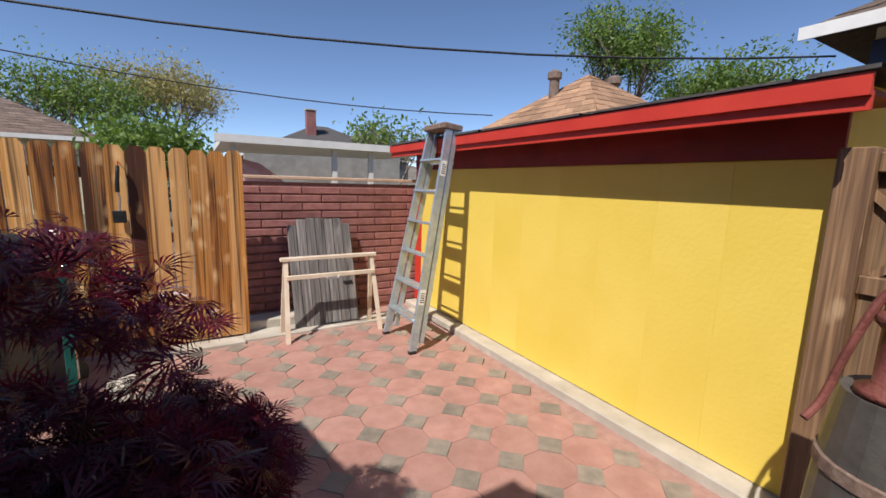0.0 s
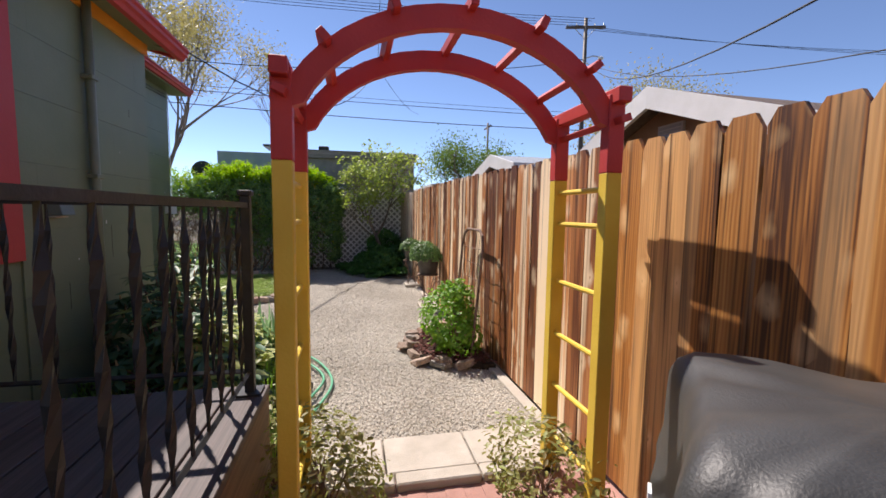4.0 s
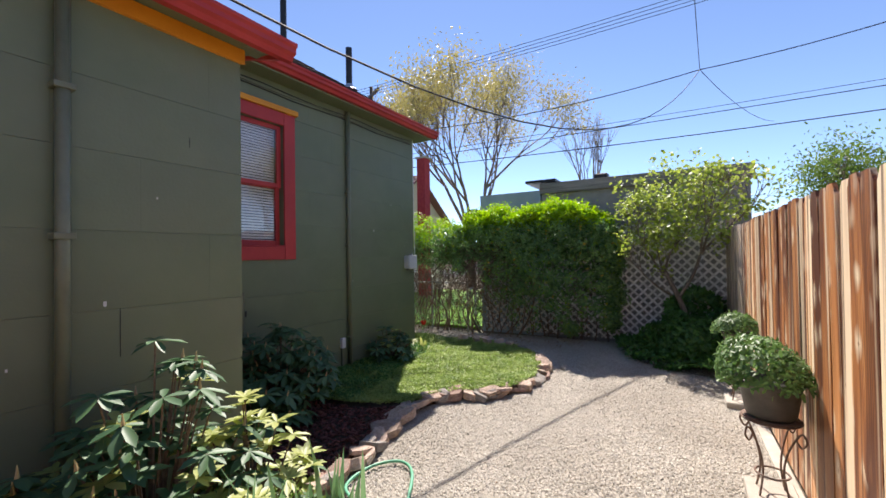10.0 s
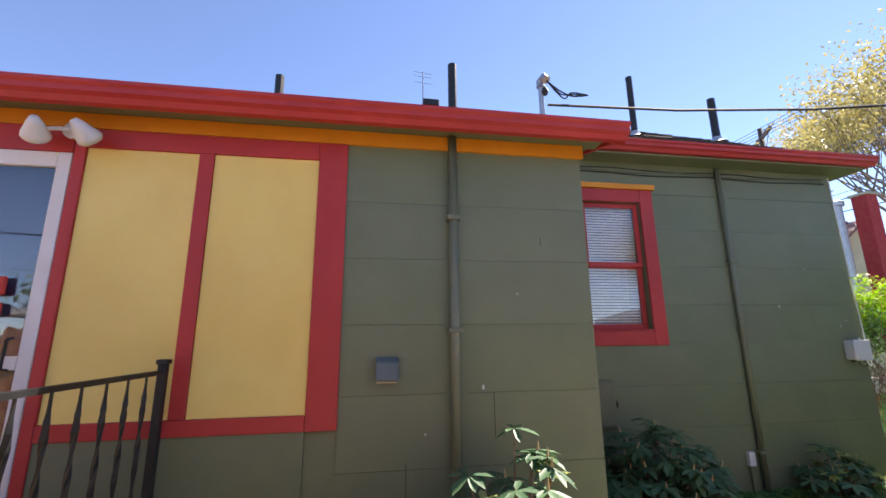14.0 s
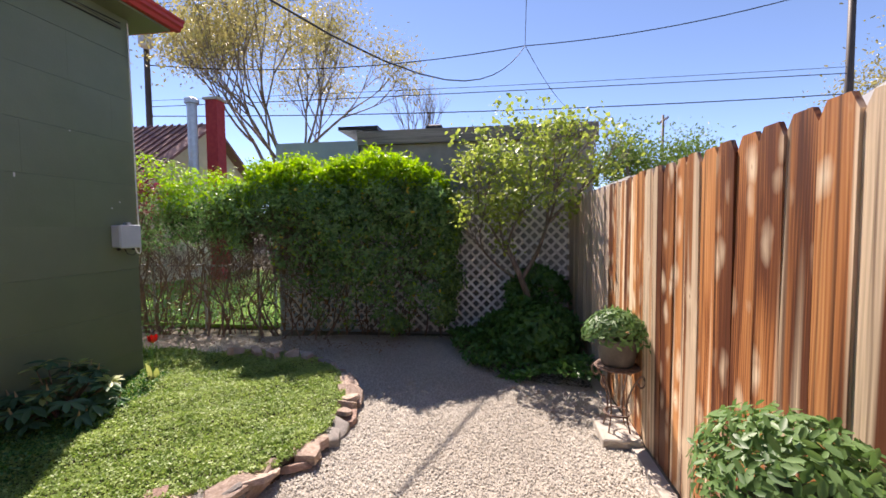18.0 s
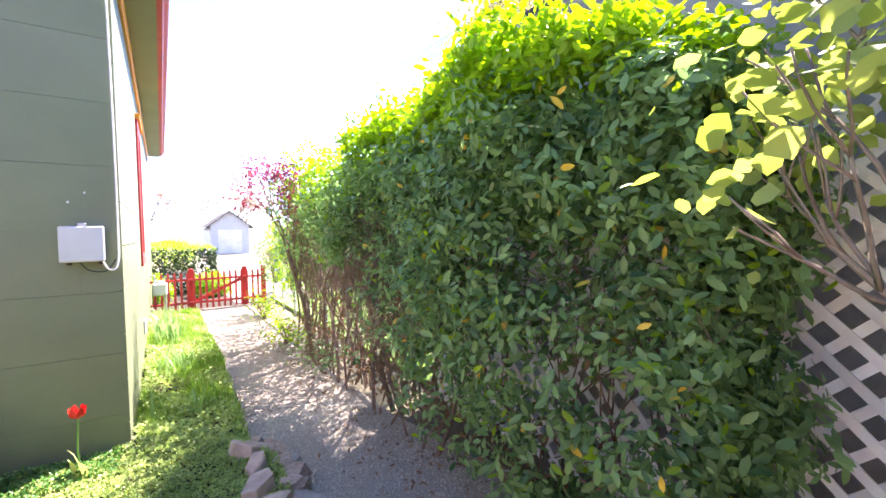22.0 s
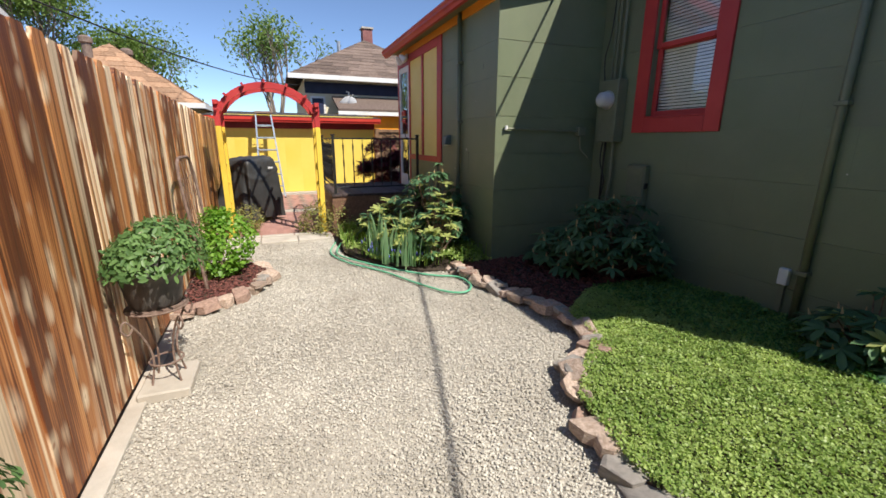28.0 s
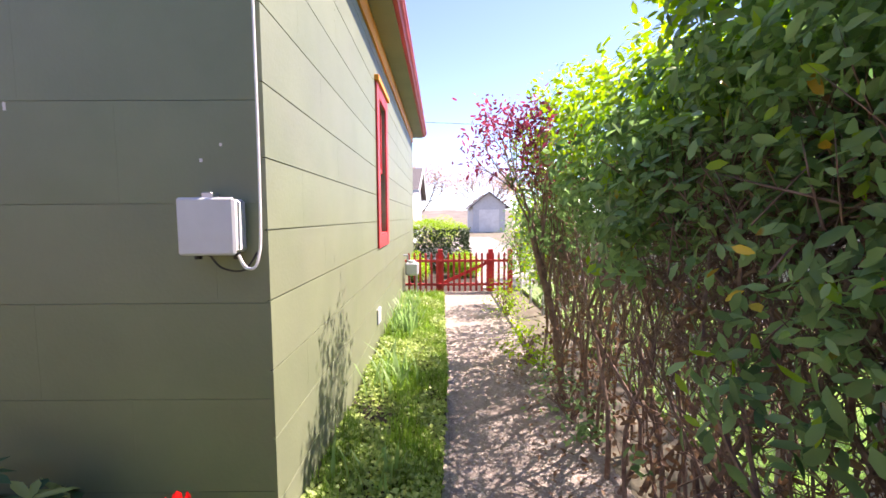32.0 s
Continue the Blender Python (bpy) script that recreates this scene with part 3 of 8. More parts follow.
def prism(outline, axis, a, b, bm=None, bevel=0.0):
    """An outline of two numbers a point, drawn out from a to b along an axis."""
    own = bm is None
    bm = bm or bmesh.new()

    def put(u, v, w):
        return {"x": (w, u, v), "y": (u, w, v), "z": (u, v, w)}[axis]
    lo = [bm.verts.new(put(u, v, a)) for u, v in outline]
    hi = [bm.verts.new(put(u, v, b)) for u, v in outline]
    bm.faces.new(lo)
    bm.faces.new(hi[::-1])
    k = len(outline)
    for i in range(k):
        bm.faces.new((lo[i], hi[i], hi[(i + 1) % k], lo[(i + 1) % k]))
    bmesh.ops.recalc_face_normals(bm, faces=bm.faces[:])
    if bevel and own:
        bmesh.ops.bevel(bm, geom=bm.edges[:], offset=bevel, segments=1, affect="EDGES")
    return bm


def tube(points, r, sides=8, bm=None, close=False, r2=None):
    """A round bar along points; r2: the radius at its end."""
    bm = bm or bmesh.new()
    pts = [Vector(p) for p in points]
    k = len(pts)
    rings, up = [], None
    for i, p in enumerate(pts):
        if close:
            d = pts[(i + 1) % k] - pts[i - 1]
        else:
            d = pts[min(i + 1, k - 1)] - pts[max(i - 1, 0)]
        d = d.normalized() if d.length > 1e-9 else Vector((0, 0, 1))
        if up is None:
            up = Vector((0, 0, 1)) if abs(d.z) < 0.9 else Vector((1, 0, 0))
        u = d.cross(up)
        u = u.normalized() if u.length > 1e-6 else d.orthogonal().normalized()
        v = d.cross(u).normalized()
        up = -v if v.dot(up) < 0 else v
        rr = r if r2 is None else r + (r2 - r) * i / max(1, k - 1)
        rings.append([bm.verts.new(p + rr * (math.cos(a) * u + math.sin(a) * v)) for a in (2 * math.pi * j / sides for j in range(sides))])
    for i in range(k if close else k - 1):
        A, B = rings[i], rings[(i + 1) % k]
        for j in range(sides):
            bm.faces.new((A[j], A[(j + 1) % sides], B[(j + 1) % sides], B[j]))
    if not close:
        bm.faces.new(rings[0][::-1])
        bm.faces.new(rings[-1])
    return bm


def lathe(profile, sides=20, bm=None, centre=(0, 0)):
    bm = bm or bmesh.new()
    rings = []
    for r, z in profile:
        rings.append([bm.verts.new((centre[0] + r * math.cos(2 * math.pi * j / sides), centre[1] + r * math.sin(2 * math.pi * j / sides), z)) for j in range(sides)])
    for A, B in zip(rings, rings[1:]):
        for j in range(sides):
            bm.faces.new((A[j], A[(j + 1) % sides], B[(j + 1) % sides], B[j]))
    bm.faces.new(rings[0][::-1])
    bm.faces.new(rings[-1])
    return bm


def arc(cx, cz, rx, rz, a0, a1, k=16):
    return [(cx + rx * math.cos(radians(a0 + (a1 - a0) * i / k)), cz + rz * math.sin(radians(a0 + (a1 - a0) * i / k))) for i in range(k + 1)]


def raw(name, verts, faces):
    me = bpy.data.meshes.new(name)
    me.from_pydata([tuple(v) for v in verts], [], faces)
    return me


def many(name, shape_v, shape_f, places, turns, sizes):
    """One mesh of many copies of a small shape: places (n,3), turns (n,3,3), sizes (n,) or (n,3)."""
    v = np.asarray(shape_v, float)
    places, turns = np.asarray(places, float), np.asarray(turns, float)
    sizes = np.asarray(sizes, float)
    if sizes.ndim == 1:
        sizes = sizes[:, None].repeat(3, 1)
    allv = np.einsum("nij,nkj->nki", turns, v[None] * sizes[:, None, :]) + places[:, None, :]
    n, k = len(places), len(v)
    me = bpy.data.meshes.new(name)
    loops = np.concatenate([np.asarray(f) for f in shape_f])
    lens = np.array([len(f) for f in shape_f])
    me.vertices.add(n * k)
    me.vertices.foreach_set("co", allv.reshape(-1))
    L, F = len(loops), len(lens)
    me.loops.add(n * L)
    me.loops.foreach_set("vertex_index", (loops[None] + (np.arange(n) * k)[:, None]).reshape(-1).astype(np.int32))
    me.polygons.add(n * F)
    starts = np.concatenate([[0], np.cumsum(lens)[:-1]])
    me.polygons.foreach_set("loop_start", (starts[None] + (np.arange(n) * L)[:, None]).reshape(-1).astype(np.int32))
    me.update(calc_edges=True)
    me.validate()
    return me


def turns_to(normals, rng, wobble=0.4):
    """Frames whose z leans to the normals, turned at random about them."""
    nrm = np.asarray(normals, float) + rng.normal(0, wobble, (len(normals), 3))
    nrm /= np.linalg.norm(nrm, axis=1)[:, None] + 1e-9
    t = rng.normal(0, 1, nrm.shape)
    t -= (t * nrm).sum(1)[:, None] * nrm
    t /= np.linalg.norm(t, axis=1)[:, None] + 1e-9
    return np.stack([t, np.cross(nrm, t), nrm], 2)


# leaf shapes lie along x, one unit long, folded a little along the middle
LEAF_V = [(0, 0, 0), (0.35, 0.2, 0.04), (0.75, 0.17, 0.02), (1, 0, -0.06), (0.75, -0.17, 0.02), (0.35, -0.2, 0.04), (0.5, 0, -0.02)]
LEAF_F = [(0, 6, 1), (1, 6, 3, 2), (0, 5, 6), (5, 4, 3, 6)]
LONG_V = [(0, 0, 0), (0.3, 0.14, 0.03), (0.7, 0.165, 0.0), (1, 0, -0.1), (0.7, -0.165, 0.0), (0.3, -0.14, 0.03), (0.5, 0, -0.03)]
ROUND_V = [(0, 0, 0), (0.2, 0.38, 0.05), (0.65, 0.45, 0.04), (1, 0.1, -0.04), (0.9, -0.2, 0), (0.45, -0.46, 0.05), (0.5, 0, -0.04)]
OCT_V = [(1, 0, 0), (-1, 0, 0), (0, 1, 0), (0, -1, 0), (0, 0, 1), (0, 0, -1)]
OCT_F = [(0, 2, 4), (2, 1, 4), (1, 3, 4), (3, 0, 4), (2, 0, 5), (1, 2, 5), (3, 1, 5), (0, 3, 5)]


def inside(poly, pts):
    x, y = pts[:, 0], pts[:, 1]
    ok = np.zeros(len(pts), bool)
    k = len(poly)
    for i in range(k):
        x1, y1 = poly[i]
        x2, y2 = poly[(i + 1) % k]
        c = ((y1 > y) != (y2 > y)) & (x < (x2 - x1) * (y - y1) / (y2 - y1 + 1e-12) + x1)
        ok ^= c
    return ok


def sprinkle(poly, count, rng):
    a = np.array(poly)
    lo, hi = a.min(0), a.max(0)
    out = np.zeros((0, 2))
    while len(out) < count:
        p = rng.uniform(lo, hi, (count * 2, 2))
        out = np.concatenate([out, p[inside(poly, p)]])
    return out[:count]


def smooth_line(pts, k=8, closed=False):
    """A curve through the points."""
    P = [Vector(p) for p in pts]
    n = len(P)
    out = []
    for i in range(n if closed else n - 1):
        a, b, c, d = P[(i - 1) % n if closed else max(i - 1, 0)], P[i], P[(i + 1) % n], P[(i + 2) % n if closed else min(i + 2, n - 1)]
        for j in range(k):
            t = j / k
            out.append(0.5 * (2 * b + (c - a) * t + (2 * a - 5 * b + 4 * c - d) * t * t + (3 * b - a - 3 * c + d) * t ** 3))
    if not closed:
        out.append(P[-1])
    return out

# ---- plan ----
FENCE_A, FENCE_B = Vector((0.36, 4.41, 0)), Vector((-11.62, 4.19, 0))   # south face of the board fence
HX0, HX1, HY = -9.33, -1.62, -0.22      # main house: west wall, east wall, north wall
BX0, BY = -5.39, 1.135                   # enclosed porch: west wall, north wall
DECK_Z = 0.59
BORDER = [(-5.45, 1.62), (-6.0, 1.57), (-6.5, 1.42), (-7.05, 1.33), (-7.45, 1.42), (-7.66, 1.66), (-7.98, 1.98), (-8.45, 2.1), (-9.0, 2.02), (-9.5, 1.76), (-9.88, 1.4), (-10.08, 0.95), (-10.1, 0.5), (-9.97, 0.14)]
GRAVEL = [(-3.3, 2.72), (-4.4, 2.7), (-5.0, 2.45), (-5.4, 2.0), (-5.5, 1.6)] + BORDER[1:] + [(-10.08, -2.0), (-10.1, -6.5), (-11.15, -6.5), (-11.0, -2.0), (-11.05, 0.2), (-11.25, 1.2), (-11.4, 4.17), (-3.3, 4.3)]
LAWN_A = BORDER[3:] + [(-9.36, -0.2), (-6.6, -0.2), (-6.75, 0.9)]
LAWN_B = [(-9.36, -0.2), (-10.0, 0.2), (-10.08, -2.0), (-10.08, -6.0), (-9.36, -6.0)]
MULCH_A = [(-5.41, -0.2), (-6.6, -0.2), (-6.75, 0.9), (-7.0, 1.3), (-6.5, 1.38), (-6.0, 1.52), (-5.5, 1.58), (-5.41, 1.2)]
BED = [(-3.35, 2.62), (-4.3, 2.68), (-4.95, 2.42), (-5.35, 2.0), (-5.48, 1.62), (-5.4, 1.13), (-2.8, 1.13), (-2.8, 2.55)]
FENCEBED = [(-5.85, 4.26), (-5.62, 3.85), (-5.3, 3.64), (-4.9, 3.6), (-4.6, 3.72), (-4.42, 4.28)]
IVYBED = [(-11.38, 2.7), (-10.9, 2.75), (-10.2, 2.98), (-9.8, 3.5), (-9.65, 4.2), (-11.38, 4.16)]


def fence_at(s, d=0.0, z=0.0):
    """A point s metres west along the fence's face, d metres out of it to the south."""
    u = (FENCE_B - FENCE_A).normalized()
    return FENCE_A + u * s + Vector((u.y, -u.x, 0)) * -d + Vector((0, 0, z))


def sheet(name, poly, z, material, label, category, thick=0.05):
    bm = bmesh.new()
    f = bm.faces.new([bm.verts.new((x, y, z)) for x, y in poly])
    if f.normal.z < 0:
        f.normal_flip()
    bm.normal_update()
    r = bmesh.ops.extrude_face_region(bm, geom=[f])
    for v in r["geom"]:
        if isinstance(v, bmesh.types.BMVert):
            v.co.z -= thick
    bmesh.ops.recalc_face_normals(bm, faces=bm.faces[:])
    bmesh.ops.triangulate(bm, faces=bm.faces[:])
    return tagged(obj(name, bm, material), label, category, kind="structure")


bm = bmesh.new()
bmesh.ops.create_grid(bm, x_segments=8, y_segments=8, size=700)
g = obj("ground", bm, EARTH)
g.location.z = -0.09
tagged(g, "dry bare earth of the neighbourhood lots", "ground", kind="structure")
sheet("gravel_floor", GRAVEL, -0.012, GRAVELBED, "pale grey pea gravel covering the yard and side path", "gravel", 0.07)
sheet("mulch_bed", MULCH_A, 0.05, SOIL, "bed of red-brown bark mulch below the house wall", "planting bed", 0.12)
sheet("lawn_soil", LAWN_A, 0.06, SOIL, "soil under the creeping groundcover", "soil", 0.13)
sheet("side_lawn_soil", LAWN_B, 0.04, SOIL, "soil of the grassy strip beside the house", "soil", 0.12)
sheet("iris_bed", BED, 0.006, SOIL, "soil bed of irises by the deck", "planting bed", 0.12)
sheet("fence_bed", FENCEBED, 0.045, SOIL, "mulched bed at the foot of the fence", "planting bed", 0.12)
sheet("side_path", [(-10.07, -0.45), (-10.1, -6.5), (-11.15, -6.5), (-11.0, -2.0), (-11.03, -0.45)], -0.004, PATHD, "packed brown gravel path beside the house", "path", 0.03)
sheet("ivy_bed", IVYBED, -0.004, SOIL, "soil bed under dark ivy by the lattice", "planting bed", 0.1)

# ---- main house ----
def rect_wall(name, axis, at, u0, u1, z0, z1, thick, material, holes=(), label="", category="wall"):
    """An upright wall along x (axis 'y') or y (axis 'x') with openings (u0, u1, z0, z1); thick: signed, away from its face."""
    us = sorted({u0, u1, *[h[0] for h in holes], *[h[1] for h in holes]})
    zs = sorted({z0, z1, *[h[2] for h in holes], *[h[3] for h in holes]})
    bm = bmesh.new()
    for a, b in zip(us, us[1:]):
        for c, d in zip(zs, zs[1:]):
            mu, mz = (a + b) / 2, (c + d) / 2
            if any(h[0] < mu < h[1] and h[2] < mz < h[3] for h in holes):
                continue
            lo, hi = min(at, at + thick), max(at, at + thick)
            if axis == "y":
                box(a, b, lo, hi, c, d, bm=bm)
            else:
                box(lo, hi, a, b, c, d, bm=bm)
    return tagged(obj(name, bm, material), label, category, kind="structure")


def courses(wall, axis, at, u0, u1, zs, material, holes=(), out=0.012):
    """Rows of flat siding sheets on a wall, a thin dark joint between rows; each row is a part. out: signed, off the wall's face."""
    for i, (za, zb) in enumerate(zip(zs, zs[1:])):
        bm = bmesh.new()
        cuts = sorted({u0, u1, *[c for h in holes for c in h[:2] if u0 < c < u1]})
        off = (0.37 * (i % 3)) + 0.2
        joints = [u0 + off + 1.22 * k for k in range(9) if u0 + off + 1.22 * k < u1 - 0.1]
        cuts = sorted({*cuts, *joints})
        for a, b in zip(cuts, cuts[1:]):
            jz = 0.003 if axis == "x" or zb > 3.3 else 0.0011
            spans = [(za + (0.003 if za > 3 else jz), zb - jz)]
            for h in holes:
                if h[0] < (a + b) / 2 < h[1]:
                    nxt = []
                    for s0, s1 in spans:
                        if h[3] <= s0 or h[2] >= s1:
                            nxt.append((s0, s1))
                        else:
                            if h[2] - s0 > 0.005:
                                nxt.append((s0, h[2]))
                            if s1 - h[3] > 0.005:
                                nxt.append((h[3], s1))
                    spans = nxt
            for s0, s1 in spans:
                lo, hi = min(at, at + out), max(at, at + out)
                e0 = 0.0003 if a in joints else 0
                e1 = 0.0003 if b in joints else 0
                if axis == "y":
                    box(a + e0, b - e1, lo, hi, s0, s1, bm=bm)
                else:
                    box(lo, hi, a + e0, b - e1, s0, s1, bm=bm)
        if len(bm.verts):
            part("siding_row", bm, material, wall)
        else:
            bm.free()


WIN_N = (-6.80, -6.13, 1.64, 3.00)      # north window opening: x0 x1 z0 z1
WIN_W = (-3.75, -3.2, 1.25, 2.75)       # west window opening: y0 y1 z0 z1
MAIN_TOP = 3.47
ZS = [0.0, 0.31, 0.71, 1.11, 1.51, 1.91, 2.31, 2.71, 3.11, MAIN_TOP]
w = rect_wall("wall_north", "y", HY, HX0, HX1, -0.1, MAIN_TOP, -0.18, GREEN, [WIN_N], "olive green painted house wall in wide flat siding rows")
courses(w, "y", HY, HX0, BX0, ZS, GREEN, [WIN_N])
w = rect_wall("wall_west", "x", HX0, -8.9, HY - 0.18, -0.1, MAIN_TOP, 0.18, GREEN, [WIN_W], "olive green painted house side wall in wide siding rows")
ZW = [0.0, 0.25, 0.54, 0.83, 1.12, 1.405, 1.69, 1.98, 2.28, 2.57, 2.86, 3.15, MAIN_TOP]
courses(w, "x", HX0, -8.9, HY + 0.012, ZW, GREEN, [WIN_W], out=-0.012)
rect_wall("wall_south", "y", -8.9, HX0, HX1, -0.1, MAIN_TOP, -0.18, GREEN, (), "olive green painted back wall of the house")
rect_wall("wall_east", "x", HX1, -8.9, HY - 0.18, -0.1, MAIN_TOP, -0.18, GREEN, (), "olive green painted east wall of the house")

# enclosed porch
P_TOP = 2.9
ZP = [0.0, 0.45, 0.87, 1.27, 1.67, 2.07, 2.43, P_TOP]
PDOOR = (-2.28, -1.7, DECK_Z, 2.67)
w = rect_wall("wall_porch_north", "y", BY, BX0, HX1, -0.1, P_TOP, -0.14, GREEN, [PDOOR], "olive green porch wall with yellow panels framed in red")
courses(w, "y", BY, BX0, -3.815, ZP, GREEN)
w = rect_wall("wall_porch_west", "x", BX0, HY + 0.001, BY - 0.14, -0.1, P_TOP, 0.14, GREEN, (), "olive green side wall of the enclosed porch")
courses(w, "x", BX0, HY + 0.013, BY + 0.012, ZP, GREEN, out=-0.012)
rect_wall("wall_porch_east", "x", HX1, HY + 0.001, BY - 0.14, -0.1, P_TOP, -0.14, GREEN, (), "olive green east side wall of the enclosed porch")

# ---- roofs ----
def shingle_roof(name, quads, material, label, row=0.14, tab=0.3, kind="structure", thick=0.05):
    """Roof planes (eave a, eave b, ridge b, ridge a) with rows of overlapping tabs."""
    root = tagged(new(name), label, "roof", kind=kind)
    rng = np.random.default_rng(5)
    deck = bmesh.new()
    V, F = [], []
    for q in quads:
        a, b, c, d = [Vector(p) for p in q]
        vs = [deck.verts.new(p) for p in ((a, b, c, d) if (c - d).length > 1e-4 else (a, b, c))]
        deck.faces.new(vs)
        nrm = (b - a).cross(d - a).normalized()
        if nrm.z < 0:
            nrm = -nrm
        up = ((c + d) / 2 - (a + b) / 2).length
        k = max(2, int(up / row))
        for i in range(k):
            t0, t1 = i / k, min(1.0, (i + 1.15) / k)
            l0, r0, l1, r1 = a.lerp(d, t0), b.lerp(c, t0), a.lerp(d, t1), b.lerp(c, t1)
            m = max(1, int((r0 - l0).length / tab))
            sh = rng.uniform(0, 1)
            for j in range(-1, m + 1):
                s0, s1 = max(0, (j + sh) / m), min(1, (j + sh + 0.96) / m)
                if s1 - s0 < 0.002:
                    continue
                h = nrm * (0.012 + rng.uniform(0, 0.012))
                base = len(V)
                p = [l0.lerp(r0, s0), l0.lerp(r0, s1), l1.lerp(r1, s1), l1.lerp(r1, s0)]
                V += [p[0] + h, p[1] + h, p[2] + nrm * 0.006, p[3] + nrm * 0.006, p[0] + nrm * 0.001, p[1] + nrm * 0.001]
                F += [(base, base + 1, base + 2, base + 3), (base + 4, base + 5, base + 1, base)]
    bmesh.ops.solidify(deck, geom=deck.faces[:], thickness=thick)
    bmesh.ops.recalc_face_normals(deck, faces=deck.faces[:])
    part("roof_deck", deck, material, root)
    sh = part("shingles", raw("shingles", V, F), material, root)
    sh["kind"] = "stuff"
    return root


EX, EY, EZ = HX0 - 0.28, HY + 0.26, 3.58        # main eave line
SX = HX1 + 0.44
RZ = 6.64
SY = -9.3
my = (EY + SY) / 2
rx0, rx1 = EX + 4.4, SX
shingle_roof("roof", [((SX, EY, EZ), (EX, EY, EZ), (rx0, my, RZ), (rx1, my, RZ)), ((EX, EY, EZ), (EX, SY, EZ), (rx0, my, RZ), (rx0, my, RZ)),
                      ((EX, SY, EZ), (SX, SY, EZ), (rx1, my, RZ), (rx0, my, RZ)), ((SX, SY, EZ), (SX, EY, EZ), (rx1, my, RZ), (rx1, my, RZ))],
             SHINGLE, "dark weathered shingle hip roof of the house", row=0.16)
PX0, PX1, PY, PZ = BX0 - 0.17, HX1 + 0.03, 1.37, 2.95
shingle_roof("porch_roof", [((PX1, PY, PZ), (PX0, PY, PZ), (PX0, HY + 0.01, 3.355), (PX1, HY + 0.01, 3.355))], SHINGLE, "dark shingle lean-to roof over the porch", row=0.16)


def trim(name, bm, material, label, category="trim"):
    return tagged(obj(name, bm, material), label, category, kind="structure")


trim("soffit", box(EX + 0.02, SX, HY - 0.01, EY - 0.02, MAIN_TOP - 0.012, MAIN_TOP + 0.008), GREEN, "olive green eave soffit on the north side")
trim("soffit", box(EX + 0.02, HX0 + 0.01, SY, HY - 0.01, MAIN_TOP - 0.012, MAIN_TOP + 0.008), GREEN, "olive green eave soffit on the west side")
trim("soffit", box(PX0 + 0.02, PX1 - 0.02, BY - 0.01, PY - 0.02, P_TOP + 0.004, P_TOP + 0.02), GREEN, "olive green porch eave soffit")
trim("soffit", prism([(HY + 0.02, 3.24), (BY + 0.24, 2.868), (BY + 0.24, 2.884), (HY + 0.02, 3.256)], "x", PX0 + 0.024, BX0 + 0.01), GREEN, "olive green porch side eave soffit")


def gutter(name, a, b, out, z, label, h=0.11, depth=0.1):
    """A red eave gutter with a stepped front, from a to b; out: the outward direction."""
    a, b, o = Vector(a), Vector(b), Vector(out)
    prof = [(0, 0), (0.045, 0), (0.06, 0.03), (0.085, 0.045), (0.085, 0.075), (0.1, 0.09), (0.1, h), (0.085, h), (0, h)]
    bm = bmesh.new()
    ra, rb = [], []
    for d, u in prof:
        ra.append(bm.verts.new(a + o * d + Vector((0, 0, z + u))))
        rb.append(bm.verts.new(b + o * d + Vector((0, 0, z + u))))
    k = len(prof)
    for i in range(k):
        bm.faces.new((ra[i], rb[i], rb[(i + 1) % k], ra[(i + 1) % k]))
    bm.faces.new(ra)
    bm.faces.new(rb[::-1])
    bmesh.ops.recalc_face_normals(bm, faces=bm.faces[:])
    return tagged(obj(name, bm, RED), label, "gutter", kind="structure")


gutter("gutter", (SX, EY - 0.02, 0), (EX - 0.06, EY - 0.02, 0), (0, 1, 0), 3.48, "red painted metal gutter along the north eave")
gutter("gutter", (EX + 0.02, EY - 0.02, 0), (EX + 0.02, SY, 0), (-1, 0, 0), 3.475, "red painted gutter along the west eave")
gutter("gutter", (PX1, PY - 0.02, 0), (PX0 - 0.06, PY - 0.02, 0), (0, 1, 0), 2.845, "red painted gutter along the porch eave")
trim("porch_gable", prism([(HY + 0.002, P_TOP + 0.002), (BY - 0.002, P_TOP + 0.002), (HY + 0.002, 3.23)], "x", BX0, BX0 + 0.14), GREEN, "olive green wall under the porch roof slope", "wall")
trim("fascia", prism([(HY + 0.01, 3.245), (PY - 0.022, 2.845), (PY - 0.022, 2.955), (HY + 0.01, 3.36)], "x", PX0 - 0.004, PX0 + 0.022), RED, "red painted rake board at the porch roof's end")
trim("frieze_board", box(BX0 - 0.014, HX1, BY + 0.003, BY + 0.035, 2.808, P_TOP), ORANGE, "orange painted frieze board under the porch eave")
trim("frieze_board", prism([(HY + 0.003, 3.145), (BY + 0.03, 2.81), (BY + 0.03, 2.905), (HY + 0.003, 3.238)], "x", BX0 - 0.035, BX0 - 0.002), ORANGE, "orange painted frieze board on the porch side")
trim("frieze_board", box(HX0 - 0.035, HX0 - 0.014, -8.8, HY - 0.02, 3.25, 3.45), ORANGE, "orange painted frieze board under the west eave")

